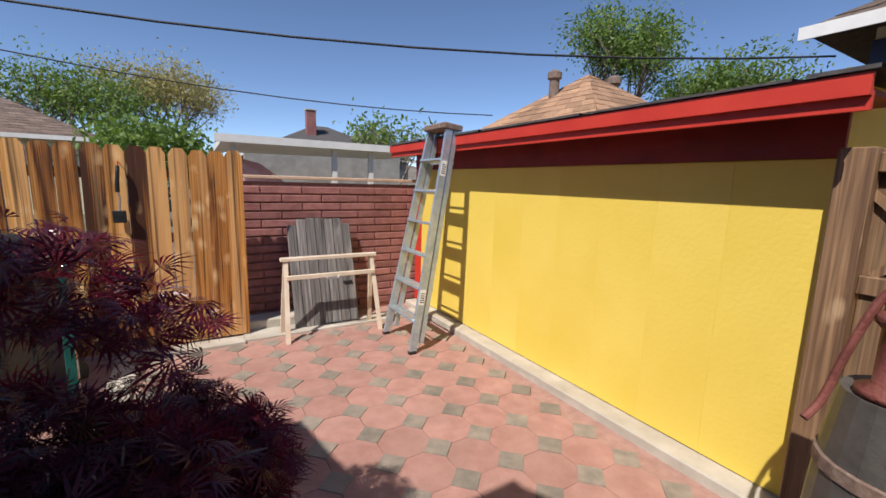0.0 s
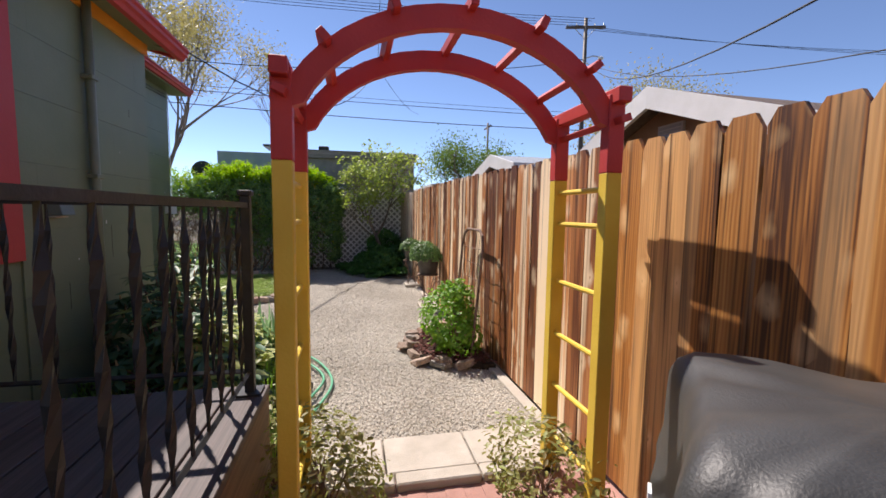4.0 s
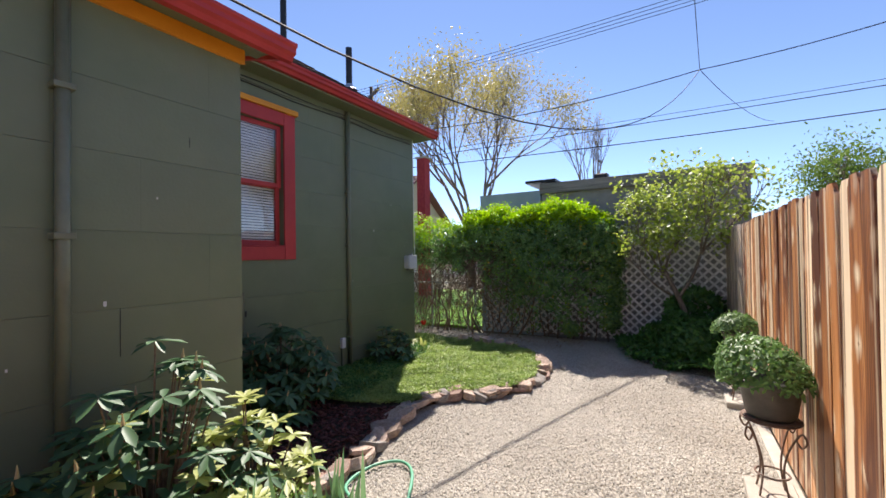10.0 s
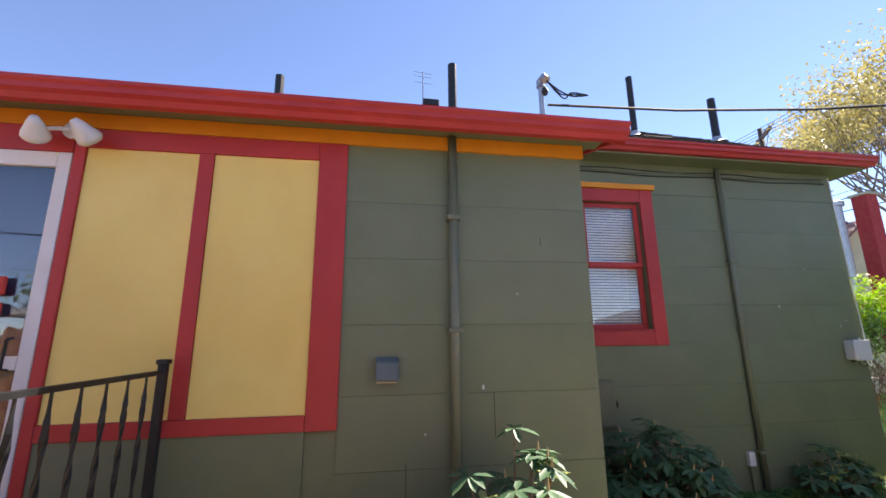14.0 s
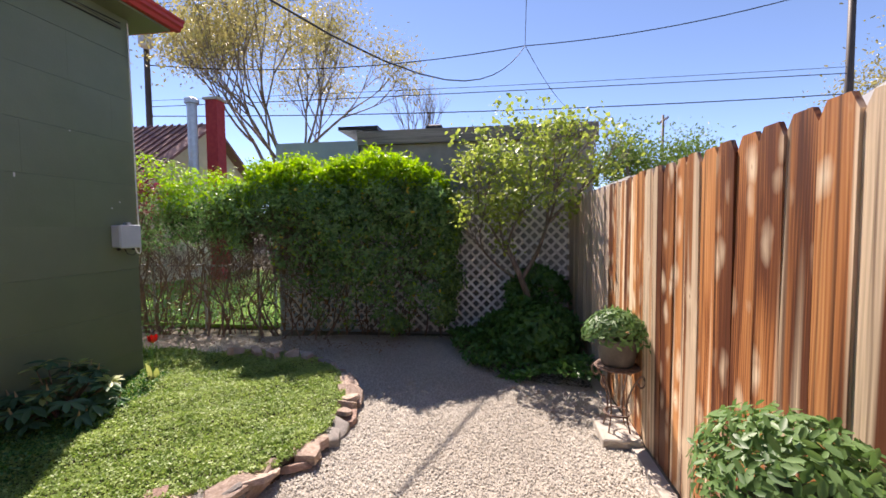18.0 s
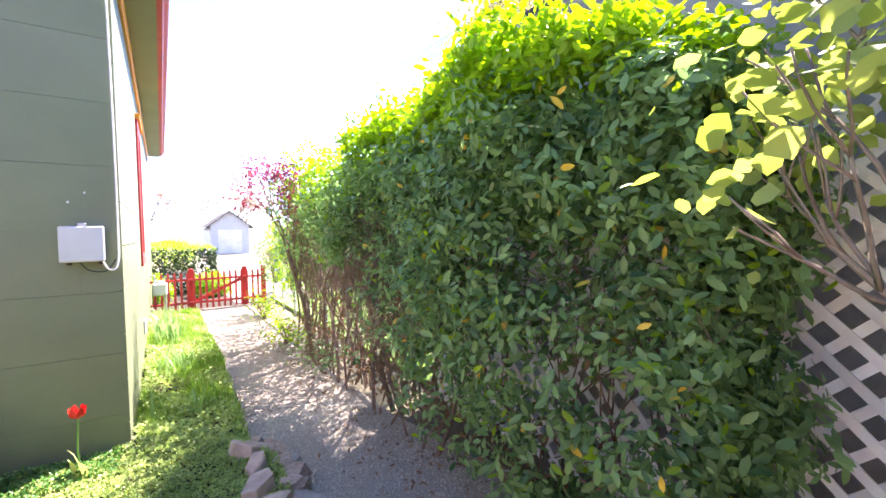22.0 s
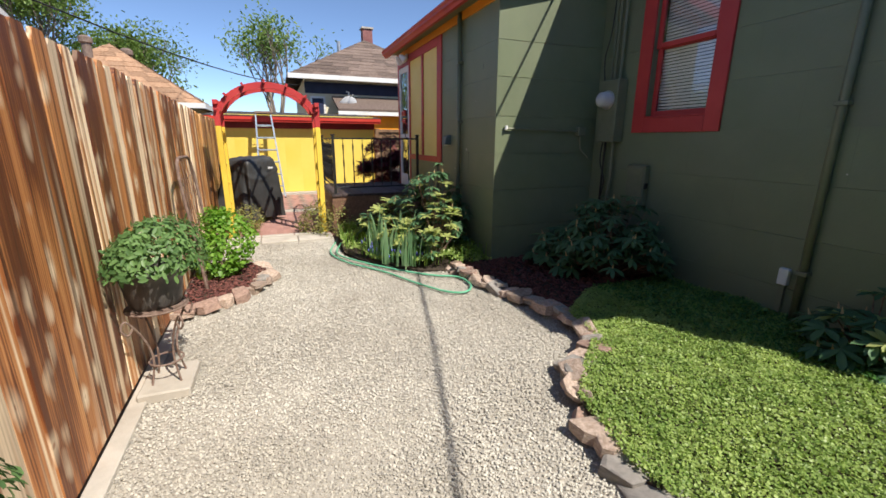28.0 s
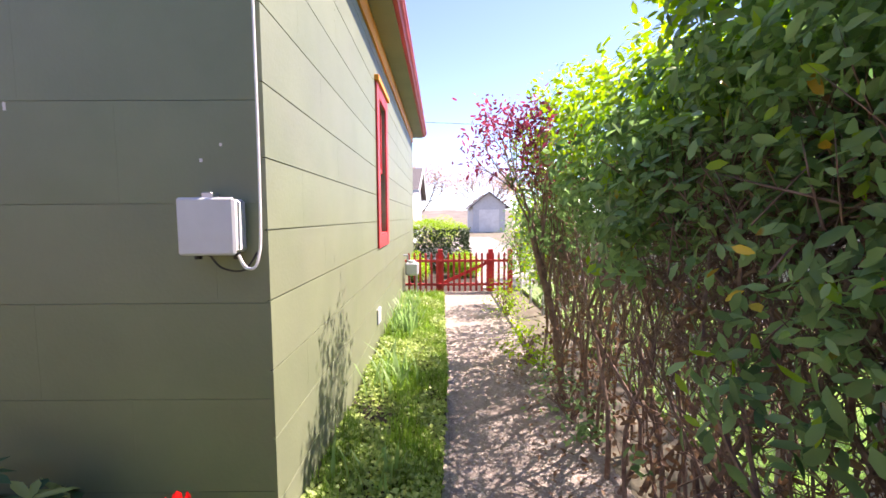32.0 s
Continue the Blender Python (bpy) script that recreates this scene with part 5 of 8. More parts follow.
# ---- cream trestle and weathered board panel ----
def trestle():
    t = thing("trestle_frame", "cream painted wooden trestle frame, its paint worn", "trestle")
    for x, s in ((0.67, -1), (1.53, 1)):
        for y0, y1 in ((3.98, 4.17), (4.36, 4.19)):
            if y0 > 4.3:
                y0 = 4.3
            bm = bmesh.new()
            r = []
            for (xx, yy, zz) in ((x + s * 0.03, y0, 0.0), (x, y1, 0.76)):
                r.append([bm.verts.new((xx + i * 0.02, yy + j * 0.013, zz)) for i, j in ((-1, -1), (1, -1), (1, 1), (-1, 1))])
            for j in range(4):
                bm.faces.new((r[0][j], r[0][(j + 1) % 4], r[1][(j + 1) % 4], r[1][j]))
            bm.faces.new(r[0][::-1])
            bm.faces.new(r[1])
            part("leg", bm, CREAM, t)
    part("top_bar", box(0.62, 1.58, 4.14, 4.2, 0.755, 0.79, bevel=0.005), CREAM, t)
    part("lower_bar", box(0.66, 1.54, 4.09, 4.115, 0.58, 0.625, bevel=0.005), CREAM, t)
    part("handle", tube([(1.02, 4.08, 0.6), (1.04, 4.06, 0.575), (1.14, 4.06, 0.575), (1.16, 4.08, 0.6)], 0.008, 6), STEEL, t, "small metal handle")


trestle()


def board_panel():
    p = thing("board_panel", "old grey weathered barn-board panel leaning on the block wall", "wooden panel", (1.12, 4.36, 0.0), 0)
    p.rotation_euler = (radians(-17), 0, 0)
    rng = random.Random(2)
    n, w = 7, 0.098
    for i in range(n):
        x = (i - n / 2) * w
        h = 1.17 - (0.06 if i in (0, n - 1) else 0) - rng.uniform(0, 0.015)
        part("board", box(x + 0.003, x + w - 0.003, -0.012, 0.01, 0.0, h, bevel=0.004), BARN, p)
    for z in (0.25, 0.9):
        part("batten", box(-0.32, 0.32, 0.011, 0.035, z, z + 0.08, bevel=0.003), BARN, p)
    part("latch", box(0.2, 0.3, -0.03, -0.013, 0.42, 0.45, bevel=0.004), BLACK, p, "dark iron latch")


board_panel()


def brush():
    b = thing("grill_brush", "long-handled grill brush hanging on a fence board", "brush", (-0.575, 4.37, 1.14))
    part("head", box(-0.045, 0.045, -0.05, -0.015, 0, 0.1, bevel=0.006), BLACK, b, "black bristle head")
    part("neck", tube([(0, -0.03, 0.1), (0.012, -0.025, 0.2), (0.0, -0.03, 0.26)], 0.008, 8), STEEL, b, "metal neck")
    part("grip", tube([(0, -0.03, 0.25), (0.004, -0.035, 0.33), (0.012, -0.03, 0.42), (0.014, -0.02, 0.46)], 0.017, 10, r2=0.013), BLACK, b, "dark grip")
    part("hook", tube([(0.014, -0.02, 0.45), (0.014, -0.015, 0.49), (0.014, 0.02, 0.495)], 0.004, 6), REDBR, b, "small red hanging loop")


brush()


# ---- windows ----
def sash_window(name, axis, at, o, out, label):
    """A red framed double-hung window in the opening o (u0 u1 z0 z1); out: outward sign."""
    w = tagged(new(name), label, "window", kind="structure")
    u0, u1, z0, z1 = o

    def bx(a, b, d0, d1, c, d, m, nm, lab="", bev=0.004):
        lo, hi = sorted((at + out * d0, at + out * d1))
        bm = box(a, b, lo, hi, c, d, bevel=bev) if axis == "y" else box(lo, hi, a, b, c, d, bevel=bev)
        return part(nm, bm, m, w, lab)
    t = 0.15
    bx(u0 - t, u0 - 0.001, -0.02, 0.035, z0 - 0.14, z1 + 0.14, RED, "casing", "flat red casing board")
    bx(u1 + 0.001, u1 + t, -0.02, 0.035, z0 - 0.14, z1 + 0.14, RED, "casing", "flat red casing board")
    bx(u0, u1, -0.02, 0.034, z1 + 0.001, z1 + 0.14, RED, "casing")
    bx(u0, u1, -0.02, 0.034, z0 - 0.14, z0 - 0.001, RED, "casing")
    bx(u0 - t - 0.03, u1 + t + 0.03, -0.01, 0.06, z1 + 0.142, z1 + 0.2, ORANGE, "drip_cap", "orange crown strip")
    bx(u0, u1, -0.1, 0.03, z0, z0 + 0.02, RED, "window_sill")
    zm = (z0 + z1) / 2
    for c, d, dep in ((zm - 0.02, z1 - 0.004, 0.0), (z0 + 0.022, zm + 0.02, -0.03)):
        f = bx(u0 + 0.003, u0 + 0.055, dep - 0.05, dep - 0.02, c, d, RED, "sash")
        bx(u1 - 0.055, u1 - 0.003, dep - 0.05, dep - 0.02, c, d, RED, "sash")
        bx(u0 + 0.057, u1 - 0.057, dep - 0.05, dep - 0.02, d - 0.05, d, RED, "sash")
        bx(u0 + 0.057, u1 - 0.057, dep - 0.05, dep - 0.02, c, c + 0.05, RED, "sash")
        g = bx(u0 + 0.056, u1 - 0.056, dep - 0.037, dep - 0.033, c + 0.051, d - 0.051, GLASS, "pane", "", 0)
        g.visible_shadow = False
    n = int((z1 - z0) / 0.03)
    for i in range(n):
        z = z0 + 0.03 + i * 0.03
        s = bx(u0 + 0.03, u1 - 0.03, -0.105, -0.1, z, z + 0.021, BLIND, "blind_slat", "", 0)
    bx(u0 - 0.1, u1 + 0.1, -0.5, -0.48, z0 - 0.2, z1 + 0.2, DARKROOM, "room_shade", "dim room behind the blind", 0)
    return w


sash_window("window_1", "y", HY, WIN_N, 1, "double-hung window with red casing, orange cap and white blinds")
sash_window("window_2", "x", HX0, WIN_W, -1, "double-hung side window with red casing and blinds")


# ---- porch front: yellow panels in red frames, storm door ----
def porch_front():
    f = tagged(new("porch_panels"), "plain pale yellow panels framed in red on the porch", "wall panel", kind="structure")
    y = BY
    for a, b in ((-3.64, -3.03), (-2.945, -2.342)):
        part("panel", box(a + 0.0006, b - 0.0006, y + 0.002, y + 0.014, 1.18, 2.69), PALEY, f)
    for a, b, c, d in ((-3.815, -3.642, 1.095, 2.806), (-3.028, -2.947, 1.181, 2.69), (-3.64, -2.342, 1.095, 1.179), (-3.64, -2.342, 2.691, 2.806), (-2.34, -2.28, 0.6, 2.806)):
        part("frame_board", box(a, b, y + 0.001, y + 0.03, c, d, bevel=0.003), RED, f, "red frame board")
    bmx = box(-3.64, -2.342, y + 0.001, y + 0.02, 0.6, 1.094)
    part("lower_panel", bmx, GREEN, f, "olive green lower panel")
    d = tagged(new("door_1"), "white framed glass storm door with a dark inner door, closed", "door", kind="structure")
    x0, x1, z0, z1 = -2.28, -1.7, DECK_Z + 0.01, 2.65
    for a, b, c, e in ((x0 + 0.005, x0 + 0.075, z0, z1), (x1 - 0.075, x1 - 0.005, z0, z1), (x0 + 0.077, x1 - 0.077, z1 - 0.09, z1), (x0 + 0.077, x1 - 0.077, z0, z0 + 0.2), (x0 + 0.077, x1 - 0.077, 1.45, 1.52)):
        part("door_frame", box(a, b, y + 0.0, y + 0.03, c, e, bevel=0.004), WHITE, d, "white aluminium frame")
    part("pane", box(x0 + 0.074, x1 - 0.074, y + 0.01, y + 0.014, z0 + 0.19, z1 - 0.08), GLASS, d).visible_shadow = False
    part("inner_door", box(x0, x1, y - 0.12, y - 0.07, z0, z1 + 0.02), DARKB, d, "dark blue inner door")
    part("door_handle", tube([(x0 + 0.11, y + 0.03, 1.45), (x0 + 0.11, y + 0.07, 1.46), (x0 + 0.11, y + 0.07, 1.6), (x0 + 0.11, y + 0.03, 1.61)], 0.008, 8), BLACK, d, "black pull handle")
    for a, b, c, e in ((-1.698, -1.622, 0.6, 2.806), (-2.278, -1.698, 2.652, 2.806)):
        part("frame_board", box(a, b, y + 0.001, y + 0.034, c, e, bevel=0.003), RED, f)
    part("decoration", box(-2.1, -1.9, y + 0.032, y + 0.055, 1.83, 1.93, bevel=0.008), REDBR, d, "bright red hanging sign")
    part("decoration", box(-2.1, -1.9, y + 0.032, y + 0.05, 1.72, 1.79, bevel=0.008), REDBR, d, "bright red hanging sign")
    s = thing("flood_light", "white twin floodlight under the porch eave", "lamp", (-2.28, y + 0.05, 2.77))
    part("mount", lathe([(0.05, 0), (0.05, 0.02), (0.02, 0.03)], 14), WHITE, s).rotation_euler = (radians(-90), 0, 0)
    for sx in (-1, 1):
        bm = lathe([(0.02, -0.08), (0.035, -0.05), (0.045, -0.02), (0.062, 0.02), (0.066, 0.04), (0.05, 0.06), (0.02, 0.066)], 16)
        bm.transform(pose(sx * 0.12, 0.1, -0.05, 125, 0, sx * 25))
        part("lamp_head", bm, WHITE, s, "white bulb head", smooth=True)
        part("arm", tube([(0, 0.03, 0), (sx * 0.05, 0.05, -0.01), (sx * 0.1, 0.06, -0.02)], 0.012, 8), WHITE, s)


porch_front()


# ---- pipes, meter and boxes on the house ----
def downpipe(x, y, z0, z1, r, label):
    d = thing("downpipe", label, "pipe", (x, y, z0))
    part("pipe", tube([(0, 0, 0), (0, 0, z1 - z0)], r, 10), GREEN_PIPE, d, smooth=True)
    for z in (0.4, 1.6, 2.3):
        if z < z1 - z0:
            part("bracket", box(-r - 0.012, r + 0.012, -r - 0.02, r + 0.006, z, z + 0.03, bevel=0.003), GREEN_PIPE, d)


downpipe(-4.485, BY + 0.05, 0.02, 2.89, 0.03, "olive painted pipe running up the porch wall")
downpipe(-7.8, HY + 0.045, 0.05, 3.44, 0.028, "olive painted pipe running up the house wall")


def meter():
    m = thing("electric_meter", "olive painted electric meter box with a round glass meter and conduits", "electric meter", (-5.72, HY + 0.012, 1.4))
    part("box", box(-0.13, 0.13, 0.0, 0.14, 0.0, 0.66, bevel=0.01), GREEN_PIPE, m)
    bm = lathe([(0.085, 0), (0.09, 0.02), (0.085, 0.05), (0.075, 0.1), (0.05, 0.125), (0.01, 0.13)], 20)
    bm.transform(pose(0.0, 0.14, 0.45, -90))
    part("dial", bm, GREYPL, m, "round glass meter dial", smooth=True)
    bm = lathe([(0.1, 0), (0.1, 0.02), (0.085, 0.025)], 20)
    bm.transform(pose(0.0, 0.135, 0.45, -90))
    part("ring", bm, STEEL, m)
    for x in (-0.05, 0.03, 0.08):
        part("conduit", tube([(x, 0.05, 0.66), (x, 0.05, 2.03)], 0.016 if x < 0 else 0.011, 8), GREEN_PIPE, m)
    part("conduit", tube([(-0.06, 0.06, 0), (-0.07, 0.06, -0.4), (-0.02, 0.06, -0.75), (-0.02, 0.06, -1.2)], 0.017, 8), GREEN_PIPE, m)
    part("conduit", tube([(0.06, 0.06, 0), (0.07, 0.06, -0.6), (0.07, 0.06, -1.3)], 0.012, 8), BLACK, m, "dark conduit")
    part("cable", tube(smooth_line([(0.1, 0.05, 0.1), (0.12, 0.06, -0.2), (0.02, 0.07, -0.45), (0.1, 0.06, -0.8), (0.1, 0.05, -1.2)]), 0.008, 6), BLACK, m)
    part("cable", tube(smooth_line([(0.11, 0.1, 0.6), (0.15, 0.1, 0.9), (0.1, 0.08, 1.2), (0.1, 0.05, 1.9)]), 0.007, 6), BLACK, m)
    b = thing("junction_box", "small olive painted junction box with a conduit", "junction box", (-5.46, HY + 0.25, 1.52))
    part("box", box(0.0, 0.07, -0.05, 0.05, -0.05, 0.05, bevel=0.006), GREEN_PIPE, b)
    part("conduit", tube([(0.03, 0.05, 0), (0.03, 1.0, 0.02)], 0.011, 8), GREEN_PIPE, b)
    part("cap", lathe([(0.018, -0.01), (0.018, 0.03)], 10), WHITE, b).location = (0.03, 1.0, 0.02)
    part("conduit", tube([(0.03, 0.0, -0.05), (0.03, -0.02, -0.2), (-0.02, -0.1, -0.3)], 0.01, 8), GREEN_PIPE, b)
    p = thing("breaker_panel", "olive painted breaker panel low on the wall", "electric box", (-6.16, HY + 0.012, 0.75))
    part("box", box(-0.12, 0.12, 0, 0.07, 0, 0.42, bevel=0.008), GREEN_PIPE, p)
    part("door", box(-0.105, 0.105, 0.07, 0.08, 0.02, 0.4, bevel=0.004), GREEN_PIPE, p)
    part("latch", box(-0.14, -0.12, 0.03, 0.07, 0.18, 0.24, bevel=0.004), BLACK, p)


meter()


def utility_box():
    b = thing("cable_box", "pale grey plastic cable box on the house corner", "cable box", (-9.16, HY + 0.012, 1.32))
    part("box", box(-0.1, 0.1, 0, 0.1, 0, 0.205, bevel=0.012), GREYPL, b)
    part("lid", box(-0.107, 0.107, 0.1, 0.118, -0.006, 0.21, bevel=0.008), GREYPL, b, "pale grey lid")
    part("tab", box(-0.02, 0.02, 0.05, 0.1, 0.208, 0.23, bevel=0.003), STEEL, b)
    for x in (-0.08, 0.07):
        part("cable_gland", lathe([(0.014, -0.02), (0.014, 0.01)], 8), BLACK, b).location = (x, 0.05, -0.005)
    part("cable", tube(smooth_line([(-0.09, 0.06, -0.01), (-0.12, 0.06, -0.06), (-0.16, 0.05, -0.03), (-0.168, 0.03, 0.2), (-0.165, 0.02, 1.2), (-0.155, 0.02, 2.1)]), 0.006, 6), WHITE, b, "white cable")
    part("cable", tube(smooth_line([(0.02, 0.06, -0.01), (-0.02, 0.05, -0.06), (-0.1, 0.04, -0.07), (-0.15, 0.03, 0.0)]), 0.004, 6), BLACK, b)
    o = thing("outlet_box", "small white weatherproof outlet near the ground", "outlet", (-7.68, HY + 0.012, 0.34))
    part("cover", box(-0.035, 0.035, 0, 0.045, 0, 0.13, bevel=0.006), WHITE, o)
    part("post", box(-0.02, 0.02, 0.005, 0.03, -0.3, 0.0), GREEN_PIPE, o)
    v = thing("vent_hood", "small grey-green vent hood on the porch wall", "vent", (-4.085, BY + 0.012, 1.357))
    part("hood", prism([(0, 0), (0.09, 0.0), (0.07, 0.1), (0.0, 0.13)], "x", -0.065, 0.065, bevel=0.004), mat("faded_green_metal", (0.1, 0.13, 0.12), (0.13, 0.16, 0.15), scale=6, rough=0.5, bump=0.05), v)
    part("tray", box(-0.06, 0.06, 0.0, 0.05, -0.016, -0.004, bevel=0.003), CONC, v)
    c = thing("foundation_vent", "small pale cover plate low on the side wall", "cover plate", (HX0 - 0.012, -3.0, 0.3))
    part("plate", box(-0.02, 0, -0.09, 0.09, 0, 0.16, bevel=0.004), GREYPL, c)


utility_box()
run = thing("eave_cables", "dark cables stapled along the wall under the eave", "cable")
for k, (dz, r) in enumerate(((3.36, 0.007), (3.33, 0.006), (3.385, 0.005))):
    part("cable", tube([(-9.25 + i * 0.39, HY + 0.022, dz + 0.012 * math.sin(i * 1.7 + k)) for i in range(10)], r, 5), BLACK if k else GREEN_PIPE, run)


# ---- roof fittings ----
def roof_z(x, y):
    return EZ + (RZ - EZ) * (EY - y) / (EY - my)


def vents():
    for x, y, h, r, m in ((-2.86, -0.8, 0.48, 0.05, BLACK), (-4.88, -0.8, 0.84, 0.055, BLACK), (-7.29, -0.8, 0.91, 0.04, BLACK), (-8.5, -0.8, 0.69, 0.05, BLACK)):
        v = thing("roof_vent_pipe", "dark vent pipe standing out of the shingle roof", "vent pipe", (x, y, max(roof_z(x, y), 3.2) - 0.05))
        part("pipe", lathe([(r, 0), (r, h), (r * 0.8, h), (r * 0.8, h - 0.03)], 12), m, v)
        part("flashing", lathe([(r * 2.6, 0.03), (r * 1.6, 0.06), (r * 1.15, 0.12)], 14), STEEL, v, "metal flashing collar")
    t = thing("service_mast", "steel electric service mast with a weatherhead", "service mast", (-5.73, -0.13, 3.55))
    part("mast", tube([(0, 0, 0), (0, 0, 0.75)], 0.028, 10), STEEL, t)
    part("weatherhead", tube([(0, 0, 0.7), (0, 0.0, 0.77), (-0.02, 0.06, 0.79), (-0.02, 0.1, 0.73)], 0.045, 10), STEEL, t, "rounded steel weatherhead")
    part("flashing", lathe([(0.1, 0.2), (0.05, 0.27)], 14), STEEL, t)
    for k in range(3):
        part("service_loop", tube(smooth_line([(-0.02, 0.08, 0.75), (-0.12 - 0.03 * k, 0.14, 0.6 - 0.05 * k), (-0.3, 0.1, 0.56 + 0.02 * k), (-0.5, 0.08, 0.6)]), 0.008, 5), WIRE, t)
    part("insulator", lathe([(0.03, 0.6), (0.04, 0.63), (0.02, 0.68)], 10), BLACK, t).location = (-0.03, 0.03, 0)
    a = thing("roof_antenna", "thin roof aerial above the ridge", "aerial", (-4.93, -4.5, 6.5))
    part("pole", tube([(0, 0, 0), (0, 0, 0.95)], 0.015, 6), STEEL, a)
    for z in (0.65, 0.8, 0.9):
        part("rod", tube([(-0.2, 0, z), (0.2, 0.05, z)], 0.006, 5), STEEL, a)
    b = thing("roof_vent", "low dark box vent on the roof ridge", "roof vent", (-5.1, -4.5, 6.55))
    part("hood", box(-0.18, 0.18, -0.15, 0.15, 0, 0.16, bevel=0.02), BLACK, b)


vents()


# ---- small marks and leavings ----
def marks():
    chip = mat("bare_pale_chip", (0.6, 0.58, 0.53), (0.7, 0.68, 0.64), scale=40, rough=0.9, bump=0.2)
    crack = mat("dark_paint_crack", (0.02, 0.02, 0.016), (0.035, 0.035, 0.03), scale=40, rough=0.9, bump=0)
    wall = bpy.data.objects["wall_porch_north"]
    for x, z, w, h in ((-4.66, 1.3, 0.007, 0.013), (-4.9, 1.86, 0.004, 0.005), (-4.31, 1.05, 0.004, 0.007)):
        part("paint_chip", box(x - w, x + w, BY + 0.0125, BY + 0.0135, z - h, z + h), chip, wall, "pale chipped paint")
    for x, z0, z1 in ((-4.725, 1.02, 1.27), (-4.52, 1.2, 1.32), (-5.075, 2.18, 2.24), (-4.2, 0.72, 0.9)):
        part("paint_crack", box(x - 0.0018, x + 0.0018, BY + 0.0125, BY + 0.0134, z0, z1), crack, wall, "dark crack in the paint")
    wall = bpy.data.objects["wall_north"]
    for x, z, w, h in ((-8.34, 1.89, 0.006, 0.016), (-9.09, 1.68, 0.006, 0.007), (-9.17, 1.74, 0.005, 0.006), (-8.75, 2.3, 0.004, 0.006), (-7.9, 1.2, 0.004, 0.005)):
        part("paint_chip", box(x - w, x + w, HY + 0.0125, HY + 0.0135, z - h, z + h), chip, wall, "pale chipped paint")


marks()

# ---- plants ----
def leaves(name, pos, nrm, size, material, parent, shape=LEAF_V, wobble=0.45, seed=1, label="", spread=0.35, stuff=True):
    rng = np.random.default_rng(seed)
    n = len(pos)
    me = many(name, shape, LEAF_F, pos, turns_to(nrm, rng, wobble), size * rng.uniform(1 - spread, 1 + spread, n))
    ob = part(name, me, material, parent, label)
    if stuff:
        ob["kind"] = "stuff"
    return ob


def bumps(p, f=2.2, a=0.08):
    """A smooth uneven offset by place."""
    return a * (np.sin(p[:, 0] * f * 2.1 + 1.3) * np.cos(p[:, 1] * f * 1.7 + 0.4) + 0.7 * np.sin(p[:, 2] * f * 2.6 + p[:, 1] * f * 2.0) + 0.5 * np.sin(p[:, 1] * f * 5.3 + p[:, 2] * f * 4.1))


def shell(centre, half, n, rng, power=2.6, depth=0.25, top_only=False):
    """Points in the skin of a rounded block, with outward normals."""
    d = rng.normal(0, 1, (n * 2, 3))
    d /= np.linalg.norm(d, axis=1)[:, None]
    if top_only:
        d[:, 2] = np.abs(d[:, 2])
    half = np.array(half)
    k = (np.abs(d / 1.0) ** power).sum(1) ** (-1 / power)
    p = d * k[:, None] * half
    nrm = np.sign(p) * np.abs(p / half) ** (power - 1) / half
    nrm /= np.linalg.norm(nrm, axis=1)[:, None]
    off = bumps(p + np.array(centre))
    p = p + nrm * (off - rng.random(len(p)) ** 2 * depth)[:, None]
    p, nrm = p[:n], nrm[:n]
    return p + np.array(centre), nrm


def branchy(bm, a, d, length, r, depth, rng, tips, kids=3, spread=0.6, bend=0.25, sides=5, up=0.1):
    """A tapered limb that forks; the ends are gathered in tips."""
    pts, p, v = [a], Vector(a), Vector(d).normalized()
    k = 4
    for i in range(k):
        v = (v + Vector((rng.uniform(-1, 1), rng.uniform(-1, 1), rng.uniform(-1, 1) + up)) * bend * 0.5).normalized()
        p = p + v * length / k
        pts.append(p.copy())
    tube(pts, r, sides, bm=bm, r2=r * 0.6)
    if depth == 0:
        tips.append((p, v))
        return
    for i in range(kids):
        w = (v + Vector((rng.uniform(-1, 1), rng.uniform(-1, 1), rng.uniform(-0.6, 1))) * spread).normalized()
        q = pts[-1] if i == 0 else Vector(pts[-2]).lerp(pts[-1], rng.uniform(0.2, 1))
        branchy(bm, q, w, length * rng.uniform(0.62, 0.82), r * 0.58, depth - 1, rng, tips, kids, spread, bend, max(3, sides - 1), up)


def clusters(C, N, per, spread, rng):
    """Sprays of leaves round shoot tips: places and normals."""
    k = np.repeat(np.arange(len(C)), per)
    d = rng.normal(0, 1, (len(k), 3))
    d /= np.linalg.norm(d, axis=1)[:, None]
    return C[k] + d * spread * rng.random((len(k), 1)) ** 0.6 + N[k] * spread * 0.4, N[k] * 0.7 + d * 0.8 + (0, 0, 0.5)


